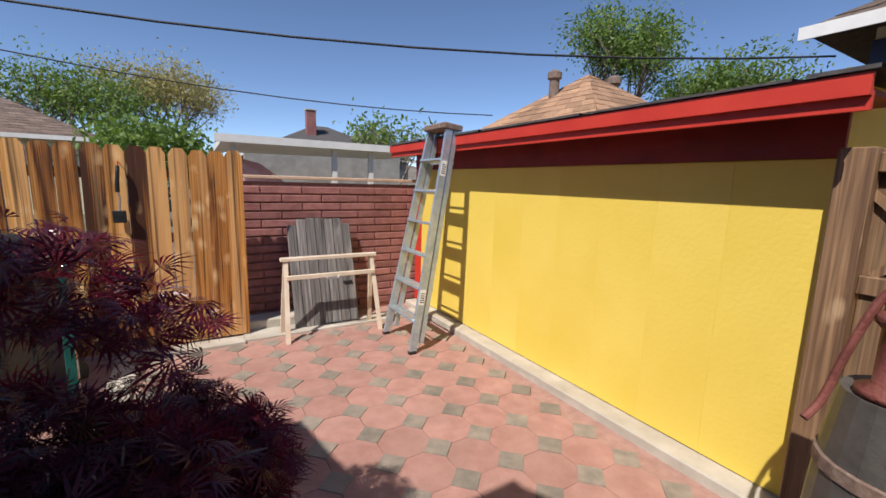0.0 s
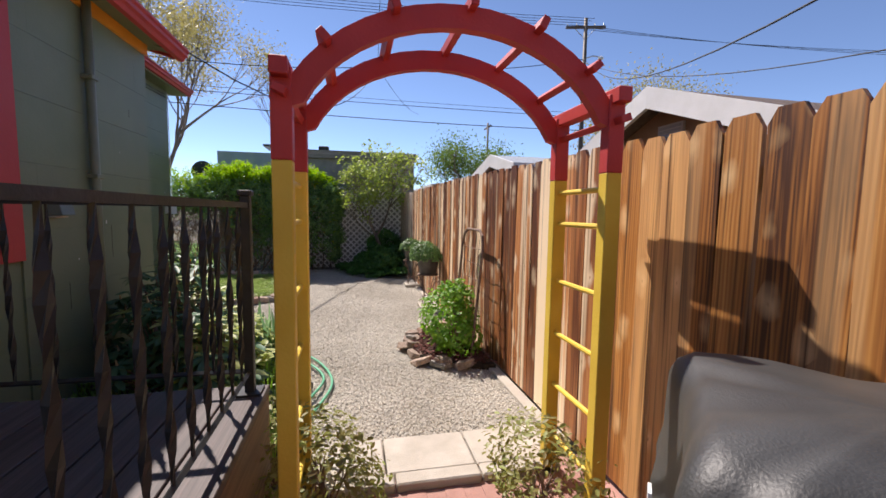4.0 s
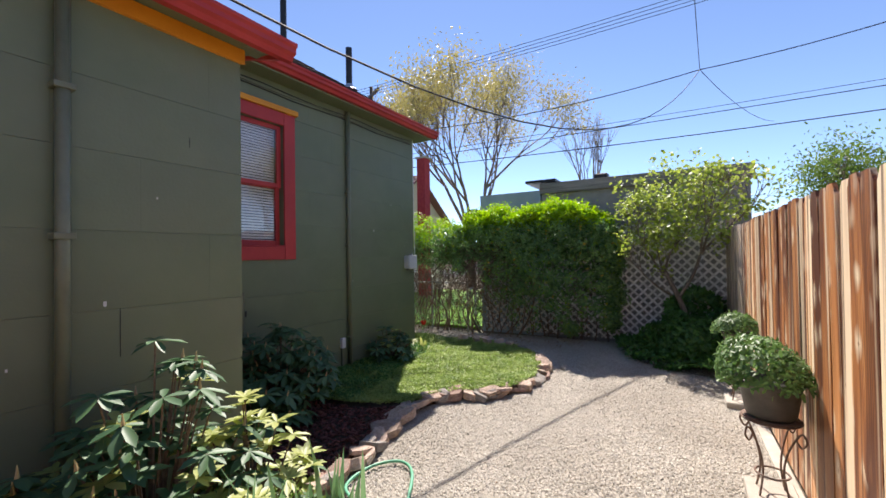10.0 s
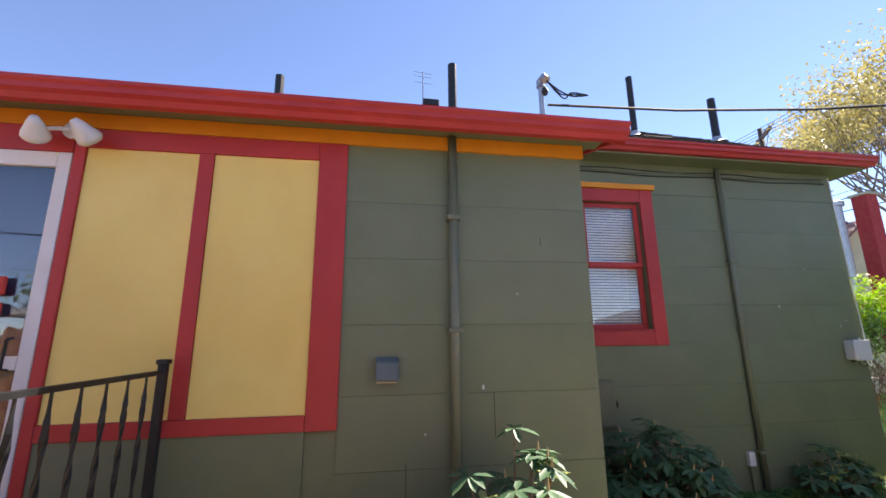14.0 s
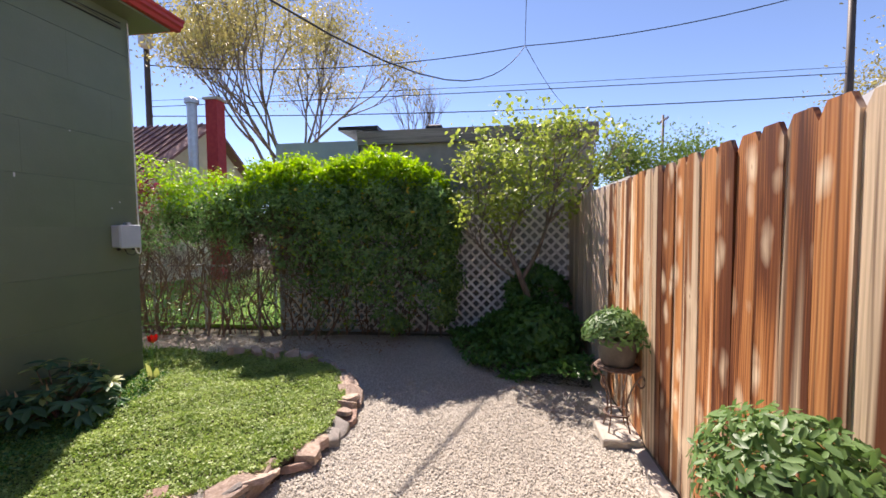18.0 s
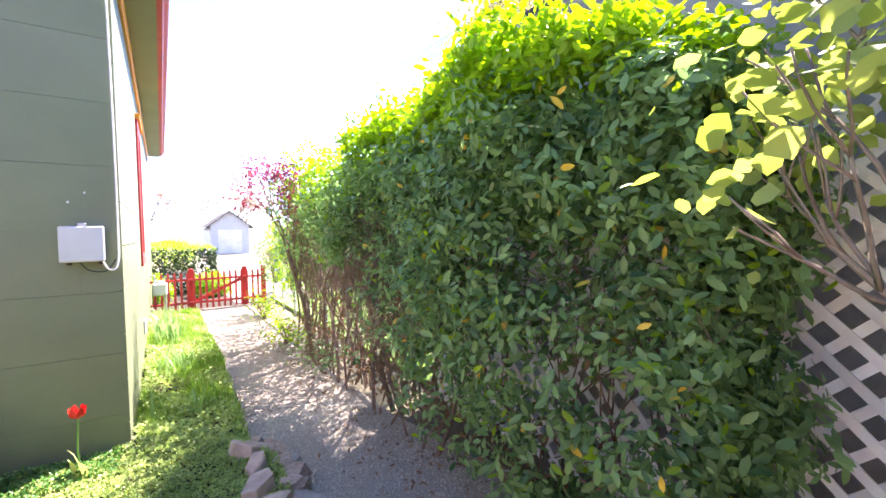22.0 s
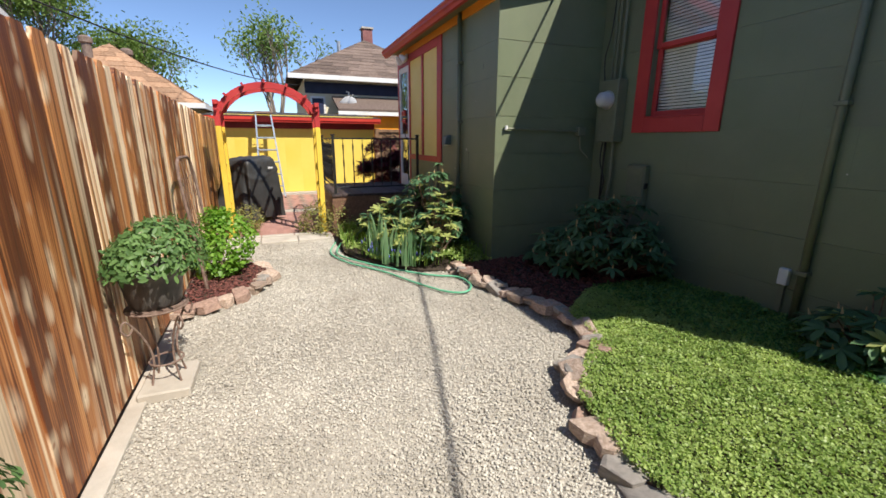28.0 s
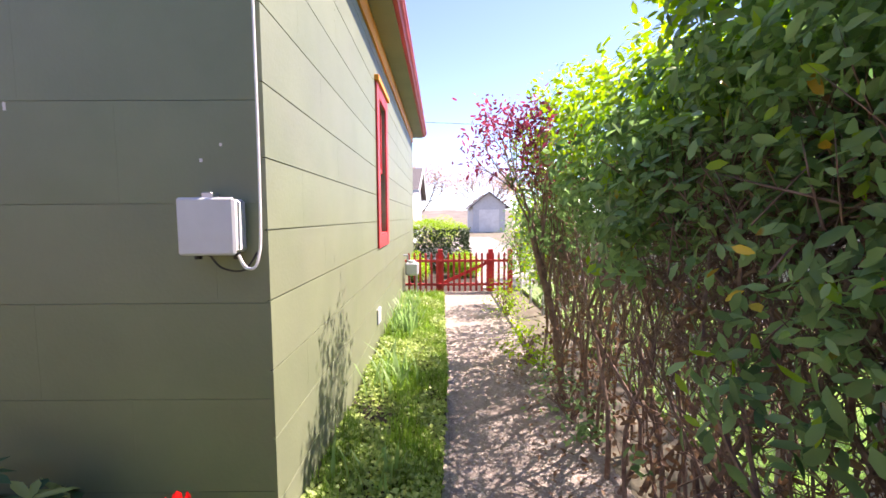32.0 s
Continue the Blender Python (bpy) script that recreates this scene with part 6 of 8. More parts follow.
def sticks(name, P, D, length, r, material, parent, label, rng):
    """Thin bare twigs: one long three-sided spike each."""
    D = D / np.linalg.norm(D, axis=1)[:, None]
    t = rng.normal(0, 1, D.shape)
    t -= (t * D).sum(1)[:, None] * D
    t /= np.linalg.norm(t, axis=1)[:, None]
    R = np.stack([D, np.cross(t, D), t], 2)
    n = len(P)
    V = [(0, 1, 0), (0, -0.5, 0.87), (0, -0.5, -0.87), (0.5, 1.8, 0.6), (0.5, 0.5, 1.3), (0.5, 0.4, -0.2), (1, 0.2, 0)]
    F = [(0, 1, 4, 3), (1, 2, 5, 4), (2, 0, 3, 5), (3, 4, 6), (4, 5, 6), (5, 3, 6)]
    me = many(name, V, F, P, R, np.column_stack([length * rng.uniform(0.5, 1.3, n), r * rng.uniform(0.6, 1.3, n), r * rng.uniform(0.6, 1.3, n)]))
    ob = part(name, me, material, parent, label)
    ob["kind"] = "stuff"


def hedge():
    h = thing("hedge", "tall clipped green hedge over white lattice, lighter at its top", "hedge")
    rng = np.random.default_rng(3)
    C, N = shell((-11.18, 1.15, 1.2), (0.41, 1.52, 1.09), 7400, rng, 4.5, 0.12)
    C += N * (0.05 * np.sin(C[:, 1] * 9.0 + C[:, 2] * 4) * np.sin(C[:, 2] * 8.3 + 1) + rng.normal(0, 0.03, len(C)))[:, None]
    holes = bumps(C * (1, 1.7, 1.7) + 3.3, 2.9, 1.0) > 0.9
    keep = ((C[:, 0] > -11.25) | (C[:, 2] > 2.0)) & ~(holes & (rng.random(len(C)) < 0.8))
    # the foot of the southern end is bare, the lattice shows at the foot
    low = 0.6 + 0.8 * np.clip((0.68 - C[:, 1]) / 0.34, 0, 1) + 0.16 * np.sin(C[:, 1] * 11) + rng.normal(0, 0.1, len(C))
    low = np.where(C[:, 1] > 1.35, 0.32 + 0.2 * np.sin(C[:, 1] * 9), low)
    keep &= (C[:, 2] > low) | (rng.random(len(C)) < 0.01)
    C, N = C[keep], N[keep]
    P, M = clusters(C, N, 11, 0.08, rng)
    P, M = P[P[:, 2] > 0.06], M[P[:, 2] > 0.06]
    top = P[:, 2] > 2.16 - 0.2 * rng.random(len(P))
    leaves("foliage", P[~top], M[~top], 0.051, GREENLEAF, h, seed=4, wobble=0.5, spread=0.45)
    pick = rng.random(int((~top).sum())) < 0.04
    leaves("young_foliage", P[~top][pick] + (0.03, 0, 0), M[~top][pick], 0.05, HEDGETOP, h, seed=44, wobble=0.9, label="scattered young yellow-green leaves")
    tp = P[top]
    extra = tp[rng.integers(0, len(tp), 5000)] + rng.normal(0, (0.05, 0.06, 0.05), (5000, 3))
    tp = np.concatenate([tp, extra])
    leaves("new_growth", tp, np.tile((0, 0, 1.0), (len(tp), 1)), 0.055, HEDGETOP, h, seed=5, label="fresh yellow-green growth", wobble=0.9)
    for k, (c, half, n) in enumerate((((-11.05, -0.75, 1.78), (0.4, 0.7, 0.5), 620), ((-11.08, -1.75, 1.85), (0.38, 0.7, 0.6), 560), ((-11.15, -2.7, 1.5), (0.32, 0.6, 0.5), 300))):
        C, N = shell(c, half, n, rng, 2.4, 0.3)
        P, M = clusters(C, N, 8, 0.08, rng)
        hi = P[:, 2] > c[2] - 0.12 + 0.35 * rng.random(len(P))
        leaves("new_growth", P[hi], M[hi], 0.05, HEDGETOP, h, seed=6 + k)
        leaves("foliage", P[~hi], M[~hi], 0.05, GREENLEAF, h, seed=66 + k)
    bm, tips = bmesh.new(), []
    r = random.Random(5)
    for i in range(28):
        # stout crooked stems from the ground
        y = 0.9 - 3.3 * i / 28 + r.uniform(-0.12, 0.12)
        x = -11.08 + r.uniform(-0.12, 0.14)
        tube(smooth_line([(x, y, -0.02), (x + r.uniform(-0.09, 0.09), y + r.uniform(-0.22, 0.3), 0.4), (x + r.uniform(-0.14, 0.1), y + r.uniform(-0.45, 0.4), 0.9), (x + r.uniform(-0.18, 0.1), y + r.uniform(-0.6, 0.5), 1.5)], 4), r.uniform(0.009, 0.019), 5, bm=bm, r2=0.006)
    for i in range(44):
        y = 2.5 - 5.1 * (i / 44) ** 0.8 + r.uniform(-0.05, 0.05)
        branchy(bm, (-11.2 + r.uniform(-0.15, 0.12), y, 0.0), (r.uniform(-0.25, 0.2), r.uniform(-0.3, 0.3), 1), 0.52, 0.011, 3, r, tips, 3, 0.55, 0.4, 4, 0.35)
    part("woody_growth", bm, TWIG, h, "bare brown stems")["kind"] = "stuff"
    n = 6400
    T = np.column_stack([rng.normal(-11.14, 0.12, n), np.concatenate([rng.normal(0.1, 0.4, n // 2), rng.uniform(-2.6, 1.2, n - n // 2)]), 1.65 - 1.5 * rng.random(n) ** 1.5])
    T = T[((T[:, 1] < 0.35) | (T[:, 2] > 0.6)) & (T[:, 1] < 1.0) & (rng.random(n) < 0.1 + 0.9 * np.clip((T[:, 2] - 0.45) / 0.7, 0, 1))]
    sticks("twig_growth", T, np.column_stack([rng.normal(0, 0.5, len(T)), rng.normal(0, 0.6, len(T)), rng.normal(0.7, 0.5, len(T))]), 0.24, 0.0032, TWIG, h, "dense bare purple-brown twigs", rng)
    tp = np.array([t[0] for t in tips])
    tp = tp[((tp[:, 2] > 1.2) | (tp[:, 1] > 0.6)) & (tp[:, 2] > 0.5) & (tp[:, 0] > -11.6) & (tp[:, 0] < -10.75)]
    k = rng.integers(0, len(tp), 1600)
    leaves("inner_foliage", tp[k] + rng.normal(0, 0.08, (1600, 3)), rng.normal(0, 1, (1600, 3)), 0.045, GREENLEAF, h, seed=8)
    # the dense inside shades the path
    n = 15000
    I = np.column_stack([rng.uniform(-11.48, -10.96, n), rng.uniform(-0.9, 2.6, n), rng.uniform(0.75, 2.08, n)])
    I = I[((I[:, 1] > 0.62) | (I[:, 2] > 1.42)) & ((I[:, 2] > 1.42) | ((rng.random(n) < 0.3) & (I[:, 0] < -11.1)))]
    leaves("inner_foliage", I, rng.normal(0, 1, (len(I), 3)), 0.08, GREENLEAF, h, seed=89)
    # dry leaves caught in the stems
    n = 2400
    D = np.column_stack([rng.normal(-11.08, 0.11, n), rng.uniform(-2.4, 2.2, n), np.abs(rng.normal(0, 0.6, n)) + 0.1])
    D = D[(D[:, 1] < 0.7) | (D[:, 2] < 0.6) | (rng.random(n) < 0.12)]
    leaves("dry_foliage", D, rng.normal(0, 1, (len(D), 3)), 0.045, DEADLEAF, h, seed=88, label="brown dry leaves in the stems")
    yl = np.column_stack([np.full(60, -10.76) + rng.normal(0, 0.03, 60), rng.uniform(0.4, 2.6, 60), rng.uniform(0.3, 2.0, 60)])
    leaves("yellow_foliage", yl, np.tile((1.0, 0, 0.5), (60, 1)), 0.056, mat("yellow_leaf", (0.5, 0.36, 0.03), (0.66, 0.46, 0.05), scale=30, rough=0.5, bump=0), h, seed=9, wobble=0.9, label="a few yellow leaves")
    fl = np.column_stack([rng.normal(-10.75, 0.17, 700), rng.uniform(-3.2, 2.2, 700), rng.uniform(0.0, 0.02, 700)])
    tagged(obj("fallen_leaves", many("fallen_leaves", LEAF_V, LEAF_F, fl, turns_to(np.tile((0, 0, 1.0), (700, 1)), rng, 0.4), 0.036 * rng.uniform(0.5, 1.3, 700)), DEADLEAF), "dry brown leaves lying under the hedge", "leaves", kind="stuff")


hedge()


def lattice():
    l = thing("lattice_panel", "white painted diagonal wooden lattice behind the hedge", "lattice", kind="structure")
    x, y0, y1, z0, z1 = -11.5, 0.1, 4.2, 0.02, 2.0
    step = 0.102
    for s, dx in ((1, 0.0), (-1, 0.009)):
        c = (z0 - y1) if s > 0 else (z0 + y0)
        end = (z1 - y0) if s > 0 else (z1 + y1)
        while c < end:
            # line z = s*y + c within the panel
            pts = []
            for y in (y0, y1):
                z = s * y + c
                if z0 <= z <= z1:
                    pts.append((y, z))
            for z in (z0, z1):
                y = (z - c) / s
                if y0 < y < y1:
                    pts.append((y, z))
            if len(pts) >= 2:
                (ya, za), (yb, zb) = pts[0], pts[1]
                ln = math.hypot(yb - ya, zb - za)
                if ln > 0.06:
                    n = Vector((0, -(zb - za), yb - ya)).normalized() * 0.0175
                    bm = bmesh.new()
                    r = [[bm.verts.new(Vector((x + dx + e, ya, za)) + n * k) for e, k in ((0, -1), (0.008, -1), (0.008, 1), (0, 1))],
                         [bm.verts.new(Vector((x + dx + e, yb, zb)) + n * k) for e, k in ((0, -1), (0.008, -1), (0.008, 1), (0, 1))]]
                    for j in range(4):
                        bm.faces.new((r[0][j], r[0][(j + 1) % 4], r[1][(j + 1) % 4], r[1][j]))
                    bm.faces.new(r[0][::-1])
                    bm.faces.new(r[1])
                    part("slat", bm, LATT, l)
            c += step * math.sqrt(2)
    part("post", box(x - 0.06, x + 0.03, 4.2, 4.29, -0.05, 2.02, bevel=0.005), GREYFENCE, l, "weathered corner post")


lattice()


def lime_tree():
    t = thing("small_tree", "small leaning tree with round lime-green leaves by the lattice", "tree", (-11.05, 3.73, 0.0))
    bm, tips = bmesh.new(), []
    r = random.Random(21)
    trunk = smooth_line([(0, 0, -0.05), (0.01, -0.07, 0.45), (0.02, -0.2, 0.85), (0.04, -0.38, 1.25)], 5)
    tube(trunk, 0.048, 8, bm=bm, r2=0.032)
    tube(smooth_line([(0.015, -0.19, 0.82), (0.02, 0.0, 1.15), (0.03, 0.12, 1.5)], 5), 0.03, 7, bm=bm, r2=0.02)
    for base, d in (((0.04, -0.38, 1.15), (0.25, -0.55, 0.8)), ((0.04, -0.38, 1.15), (0.2, 0.15, 1)), ((0.03, 0.12, 1.5), (0.15, 0.3, 1)), ((0.03, 0.12, 1.5), (0.4, -0.1, 0.9)), ((0.03, 0.12, 1.5), (0.3, 0.7, 0.6)), ((0.02, -0.28, 0.85), (0.4, -0.75, 0.5)), ((0.04, -0.38, 1.15), (-0.2, -0.25, 1))):
        branchy(bm, Vector(base), d, 0.52, 0.02, 3, r, tips, 3, 0.62, 0.3, 5, 0.35)
    part("trunk", bm, BARK, t, "grey-brown leaning trunk and limbs", smooth=True)
    rng = np.random.default_rng(22)
    tp = np.array([p for p, _ in tips])
    c = rng.normal(0, 1, (300, 3))
    c /= np.linalg.norm(c, axis=1)[:, None]
    c = c * (rng.random((300, 1)) ** 0.4) * (0.52, 0.95, 0.95) + (0.1, -0.2, 2.1)
    c = c[(c[:, 2] > 1.2) & ~((c[:, 2] < 1.6) & (c[:, 1] > -0.3))]
    c = np.concatenate([c, np.column_stack([rng.normal(0.2, 0.08, 14), rng.uniform(0.5, 1.12, 14), rng.normal(2.15, 0.06, 14)])])
    c = np.concatenate([c, tp[tp[:, 2] < 3.0][::3]])
    P = c[rng.integers(0, len(c), 5200)] + rng.normal(0, 0.06, (5200, 3))
    P = P[(P[:, 2] > 1.1) & (P[:, 0] > -0.38)]
    leaves("crown", P, np.tile((0.1, 0, 1.0), (len(P), 1)), 0.044, LIME, t, shape=ROUND_V, wobble=0.9, seed=23, spread=0.5, label="loose crown of round lime-green leaves")


lime_tree()


def ground_leaves(name, poly, n, size, z, material, label, category, shape=LEAF_V, seed=1, hump=0.03, wobble=0.6, tuft=0.0):
    rng = np.random.default_rng(seed)
    p = sprinkle(poly, n, rng)
    h = z + hump * (np.sin(p[:, 0] * 3.1) * np.cos(p[:, 1] * 2.7 + 1) + 0.6 * np.sin(p[:, 0] * 9 + p[:, 1] * 7)) + rng.random(n) * 0.025
    # small tufts and hollows
    q = p + 0.03 * np.column_stack([np.sin(p[:, 1] * 17), np.sin(p[:, 0] * 19)])
    h = h + tuft * (np.sin(q[:, 0] * 31 + 1) * np.sin(q[:, 1] * 27) + 0.8 * np.sin(q[:, 0] * 57 + q[:, 1] * 23) * np.sin(q[:, 1] * 61 - q[:, 0] * 19))
    me = many(name, shape, LEAF_F, np.column_stack([p, h]), turns_to(np.tile((0, 0, 1.0), (n, 1)), rng, wobble), size * rng.uniform(0.6, 1.3, n))
    return tagged(obj(name, me, material), label, category, kind="stuff")


ground_leaves("groundcover", LAWN_A, 150000, 0.0135, 0.084, LAWN, "dense creeping bright green groundcover", "groundcover", ROUND_V, 31, 0.016, 0.6, 0.007)
# same groundcover by the wall; its shade is put in with the darker leaf colour
ground_leaves("periwinkle", [(-9.3, -0.16), (-6.65, -0.16), (-6.72, 0.8), (-7.3, 0.72), (-8.0, 0.5), (-8.8, 0.34), (-9.3, 0.12)], 9000, 0.026, 0.1, IVY, "groundcover along the foot of the house wall, coloured darker for its shade", "groundcover", LEAF_V, 37, 0.02, 0.8)
ground_leaves("ivy", [(-11.38, 2.6), (-10.9, 2.65), (-10.13, 2.9), (-9.7, 3.46), (-9.58, 4.17), (-11.38, 4.13)], 5200, 0.07, 0.09, IVY, "dark green ivy mounded by the lattice", "ivy", LEAF_V, 32, 0.07)


def ivy_mound():
    m = thing("ivy_mound", "dark ivy climbing at the foot of the lattice", "ivy", kind="stuff")
    rng = np.random.default_rng(33)
    P, N = shell((-10.75, 3.65, 0.16), (0.75, 0.52, 0.42), 5200, rng, 2.2, 0.12, True)
    ok = P[:, 1] < 4.15
    leaves("foliage", P[ok], N[ok], 0.075, IVY, m, seed=34)
    P, N = shell((-11.3, 3.75, 0.5), (0.2, 0.45, 0.42), 1600, rng, 2.2, 0.12, True)
    ok = P[:, 1] < 4.15
    leaves("foliage", P[ok], N[ok], 0.075, IVY, m, seed=35)


ivy_mound()


def blades(name, pos, length, width, material, parent, seed, lean=0.35):
    """Arching blades of grass or iris."""
    rng = np.random.default_rng(seed)
    shape = [(-0.5, 0, 0), (0.5, 0, 0), (-0.5, 0.06, 0.4), (0.5, 0.06, 0.4), (-0.32, 0.2, 0.75), (0.32, 0.2, 0.75), (0, 0.42, 1.0)]
    faces = [(0, 1, 3, 2), (2, 3, 5, 4), (4, 5, 6)]
    n = len(pos)
    a = rng.uniform(0, 2 * np.pi, n)
    c, s = np.cos(a), np.sin(a)
    z = np.zeros(n)
    R = np.stack([np.stack([c, -s, z], 1), np.stack([s, c, z], 1), np.stack([z, z, z + 1], 1)], 1)
    L = length * rng.uniform(0.6, 1.2, n)
    sz = np.column_stack([width * rng.uniform(0.7, 1.2, n), L * lean * rng.uniform(0.3, 2.2, n), L])
    me = many(name, shape, faces, pos, R, sz)
    ob = part(name, me, material, parent) if parent else obj(name, me, material)
    ob["kind"] = "stuff"
    return ob


def side_strip():
    rng = np.random.default_rng(41)
    p = sprinkle(LAWN_B, 16000, rng)
    p = p[(np.sin(p[:, 1] * 5.1 + 2 * p[:, 0]) + np.sin(p[:, 0] * 13 + p[:, 1] * 2.3) + rng.normal(0, 0.5, len(p))) > 0.1]
    ob = blades("grass", np.column_stack([p, np.full(len(p), 0.035)]), 0.11, 0.006, GRASS, None, 42, 0.7)
    tagged(ob, "tufty bright green grass beside the house", "grass", kind="stuff")
    ground_leaves("groundcover", LAWN_B, 26000, 0.026, 0.065, LAWN, "low creeping green plants beside the house", "groundcover", ROUND_V, 43, 0.03)
    for (x, y, n, ln) in ((-9.62, -1.9, 40, 0.3), (-9.6, -3.5, 70, 0.34), (-9.6, -4.1, 50, 0.3), (-9.7, -0.6, 20, 0.24), (-9.55, -5.0, 40, 0.28)):
        q = np.column_stack([rng.normal(x, 0.09, n), rng.normal(y, 0.12, n), np.full(n, 0.04)])
        t = thing("daylily_clump", "arching clump of strappy green leaves by the wall", "plant", (0, 0, 0))
        blades("strap_foliage", q, ln, 0.022, IRIS, t, int(n + y * 10 + 900), 0.9)


side_strip()


def rhododendron(at, whorls, radius, height, new_share, seed, leaf_len=0.16):
    t = thing("rhododendron", "rhododendron shrub with dark leathery leaf whorls" + (" and pale new leaves" if new_share > 0.1 else ""), "shrub", (at[0], at[1], at[2] if len(at) > 2 else 0.05))
    rng, r = np.random.default_rng(seed), random.Random(seed)
    stems, buds = bmesh.new(), bmesh.new()
    old_p, old_t, new_p, new_t = [], [], [], []
    for w in range(whorls):
        a, q = r.uniform(0, 6.28), math.sqrt(r.random())
        x, y = radius * q * math.cos(a), radius * q * math.sin(a)
        z = height * (1 - 0.55 * q * q) * r.uniform(0.35, 1.0)
        tip = Vector((x, y, z))
        mid = Vector((x * 0.45, y * 0.45, z * 0.45))
        tube([(x * 0.1, y * 0.1, 0), mid, tip], 0.008, 4, bm=stems, r2=0.004)
        axis = (Vector((x, y, 0)) * 0.5 + Vector((0, 0, height))).normalized()
        fresh = r.random() < new_share and z > height * 0.3
        k = r.randint(7, 10)
        o = axis.orthogonal().normalized()
        for i in range(k):
            d = Matrix.Rotation(2 * math.pi * i / k + r.uniform(-0.2, 0.2), 3, axis) @ o
            droop = r.uniform(-0.1, 0.5) if fresh else r.uniform(-0.55, 0.15)
            d = (d + axis * droop).normalized()
            nn = (axis - d * axis.dot(d)).normalized()
            m = np.array([[*d], [*nn.cross(d)], [*nn]]).T
            (new_p if fresh else old_p).append(tuple(tip))
            (new_t if fresh else old_t).append(m)
        if not fresh and r.random() < 0.5:
            lo = len(buds.verts)
            tube([tip, tip + axis * 0.02, tip + axis * 0.045], 0.009, 5, bm=buds, r2=0.002)
    part("woody_growth", stems, TWIG, t)["kind"] = "stuff"
    if old_p:
        part("foliage", many("foliage", LONG_V, LEAF_F, old_p, old_t, leaf_len * rng.uniform(0.7, 1.15, len(old_p))), RHODO, t)["kind"] = "stuff"
    if new_p:
        part("new_foliage", many("new_foliage", LONG_V, LEAF_F, new_p, new_t, leaf_len * 0.9 * rng.uniform(0.7, 1.15, len(new_p))), RHODONEW, t, "pale yellow-green new leaves")["kind"] = "stuff"
    if len(buds.verts):
        part("bud", buds, mat("pale_bud", (0.45, 0.3, 0.16), (0.55, 0.42, 0.2), rough=0.6, bump=0), t, "pale pointed buds")["kind"] = "stuff"
    else:
        buds.free()


rhododendron((-4.66, 1.6), 130, 0.44, 1.12, 0.1, 51, 0.12)
rhododendron((-4.2, 1.75), 80, 0.38, 0.8, 0.1, 52, 0.12)
rhododendron((-4.7, 1.98), 72, 0.38, 0.52, 0.75, 53, 0.13)
rhododendron((-4.05, 2.1), 40, 0.32, 0.62, 0.7, 54)
rhododendron((-5.08, 1.72), 42, 0.3, 0.78, 0.7, 58, 0.12)
rhododendron((-6.35, 0.3), 170, 0.54, 0.92, 0.01, 55, 0.125)
rhododendron((-5.95, 0.5), 50, 0.42, 0.55, 0.02, 56)
rhododendron((-8.35, 0.05), 44, 0.36, 0.5, 0.25, 57, 0.13)


def irises():
    rng = np.random.default_rng(61)
    for i, (x, y, n, h) in enumerate(((-5.02, 2.3, 16, 0.44), (-5.28, 2.1, 16, 0.42), (-4.75, 2.35, 20, 0.5), (-4.85, 2.08, 18, 0.48), (-5.1, 1.98, 12, 0.4))):
        t = thing("iris_clump", "clump of upright sword-like iris leaves", "plant")
        q = np.column_stack([rng.normal(x, 0.07, n), rng.normal(y, 0.07, n), np.full(n, 0.05)])
        blades("strap_foliage", q, h, 0.042, IRISB, t, 62 + i, 0.3)
    ground_leaves("groundcover", BED, 7000, 0.03, 0.1, LAWN, "low green plants filling the iris bed", "groundcover", ROUND_V, 66, 0.05, 0.8)
    p = sprinkle([(-4.6, 1.9), (-5.35, 1.9), (-5.2, 2.35), (-4.6, 2.6)], 60, rng)
    f = tagged(obj("grape_hyacinth", many("grape_hyacinth", OCT_V, OCT_F, np.column_stack([p, rng.uniform(0.14, 0.24, 60)]), np.tile(np.eye(3), (60, 1, 1)), np.column_stack([np.full(60, 0.008), np.full(60, 0.008), np.full(60, 0.03)])), BLUEFL), "small blue grape hyacinth flowers among the leaves", "flower", kind="stuff")
    q = sprinkle(BED, 900, rng)
    tagged(blades("grass", np.column_stack([q, np.full(900, 0.05)]), 0.2, 0.008, GRASS, None, 67, 0.5), "thin grassy leaves in the iris bed", "grass", kind="stuff")


irises()


def bush(at, half, n, material, size, seed, name, label, shape=LEAF_V, stems=8, wob=0.7):
    t = thing(name, label, "shrub", at)
    rng, r = np.random.default_rng(seed), random.Random(seed)
    bm, tips = bmesh.new(), []
    for i in range(stems):
        branchy(bm, (r.uniform(-0.1, 0.1) * half[0], r.uniform(-0.1, 0.1) * half[1], 0), (r.uniform(-1, 1) * half[0], r.uniform(-1, 1) * half[1], half[2] * 2), half[2] * 0.8, 0.008, 1, r, tips, 3, 0.5, 0.2, 4)
    part("woody_growth", bm, TWIG, t)["kind"] = "stuff"
    P, N = shell((0, 0, half[2]), half, n, rng, 2.2, min(half) * 0.8)
    P += rng.normal(0, 0.02, P.shape)
    P = P[P[:, 2] > 0.02]
    N = np.tile((0, 0, 1.0), (len(P), 1)) + 0.6 * (P - np.array((0, 0, half[2]))) / np.array(half)
    leaves("foliage", P, N, size, material, t, shape=shape, wobble=wob, seed=seed)
    return t


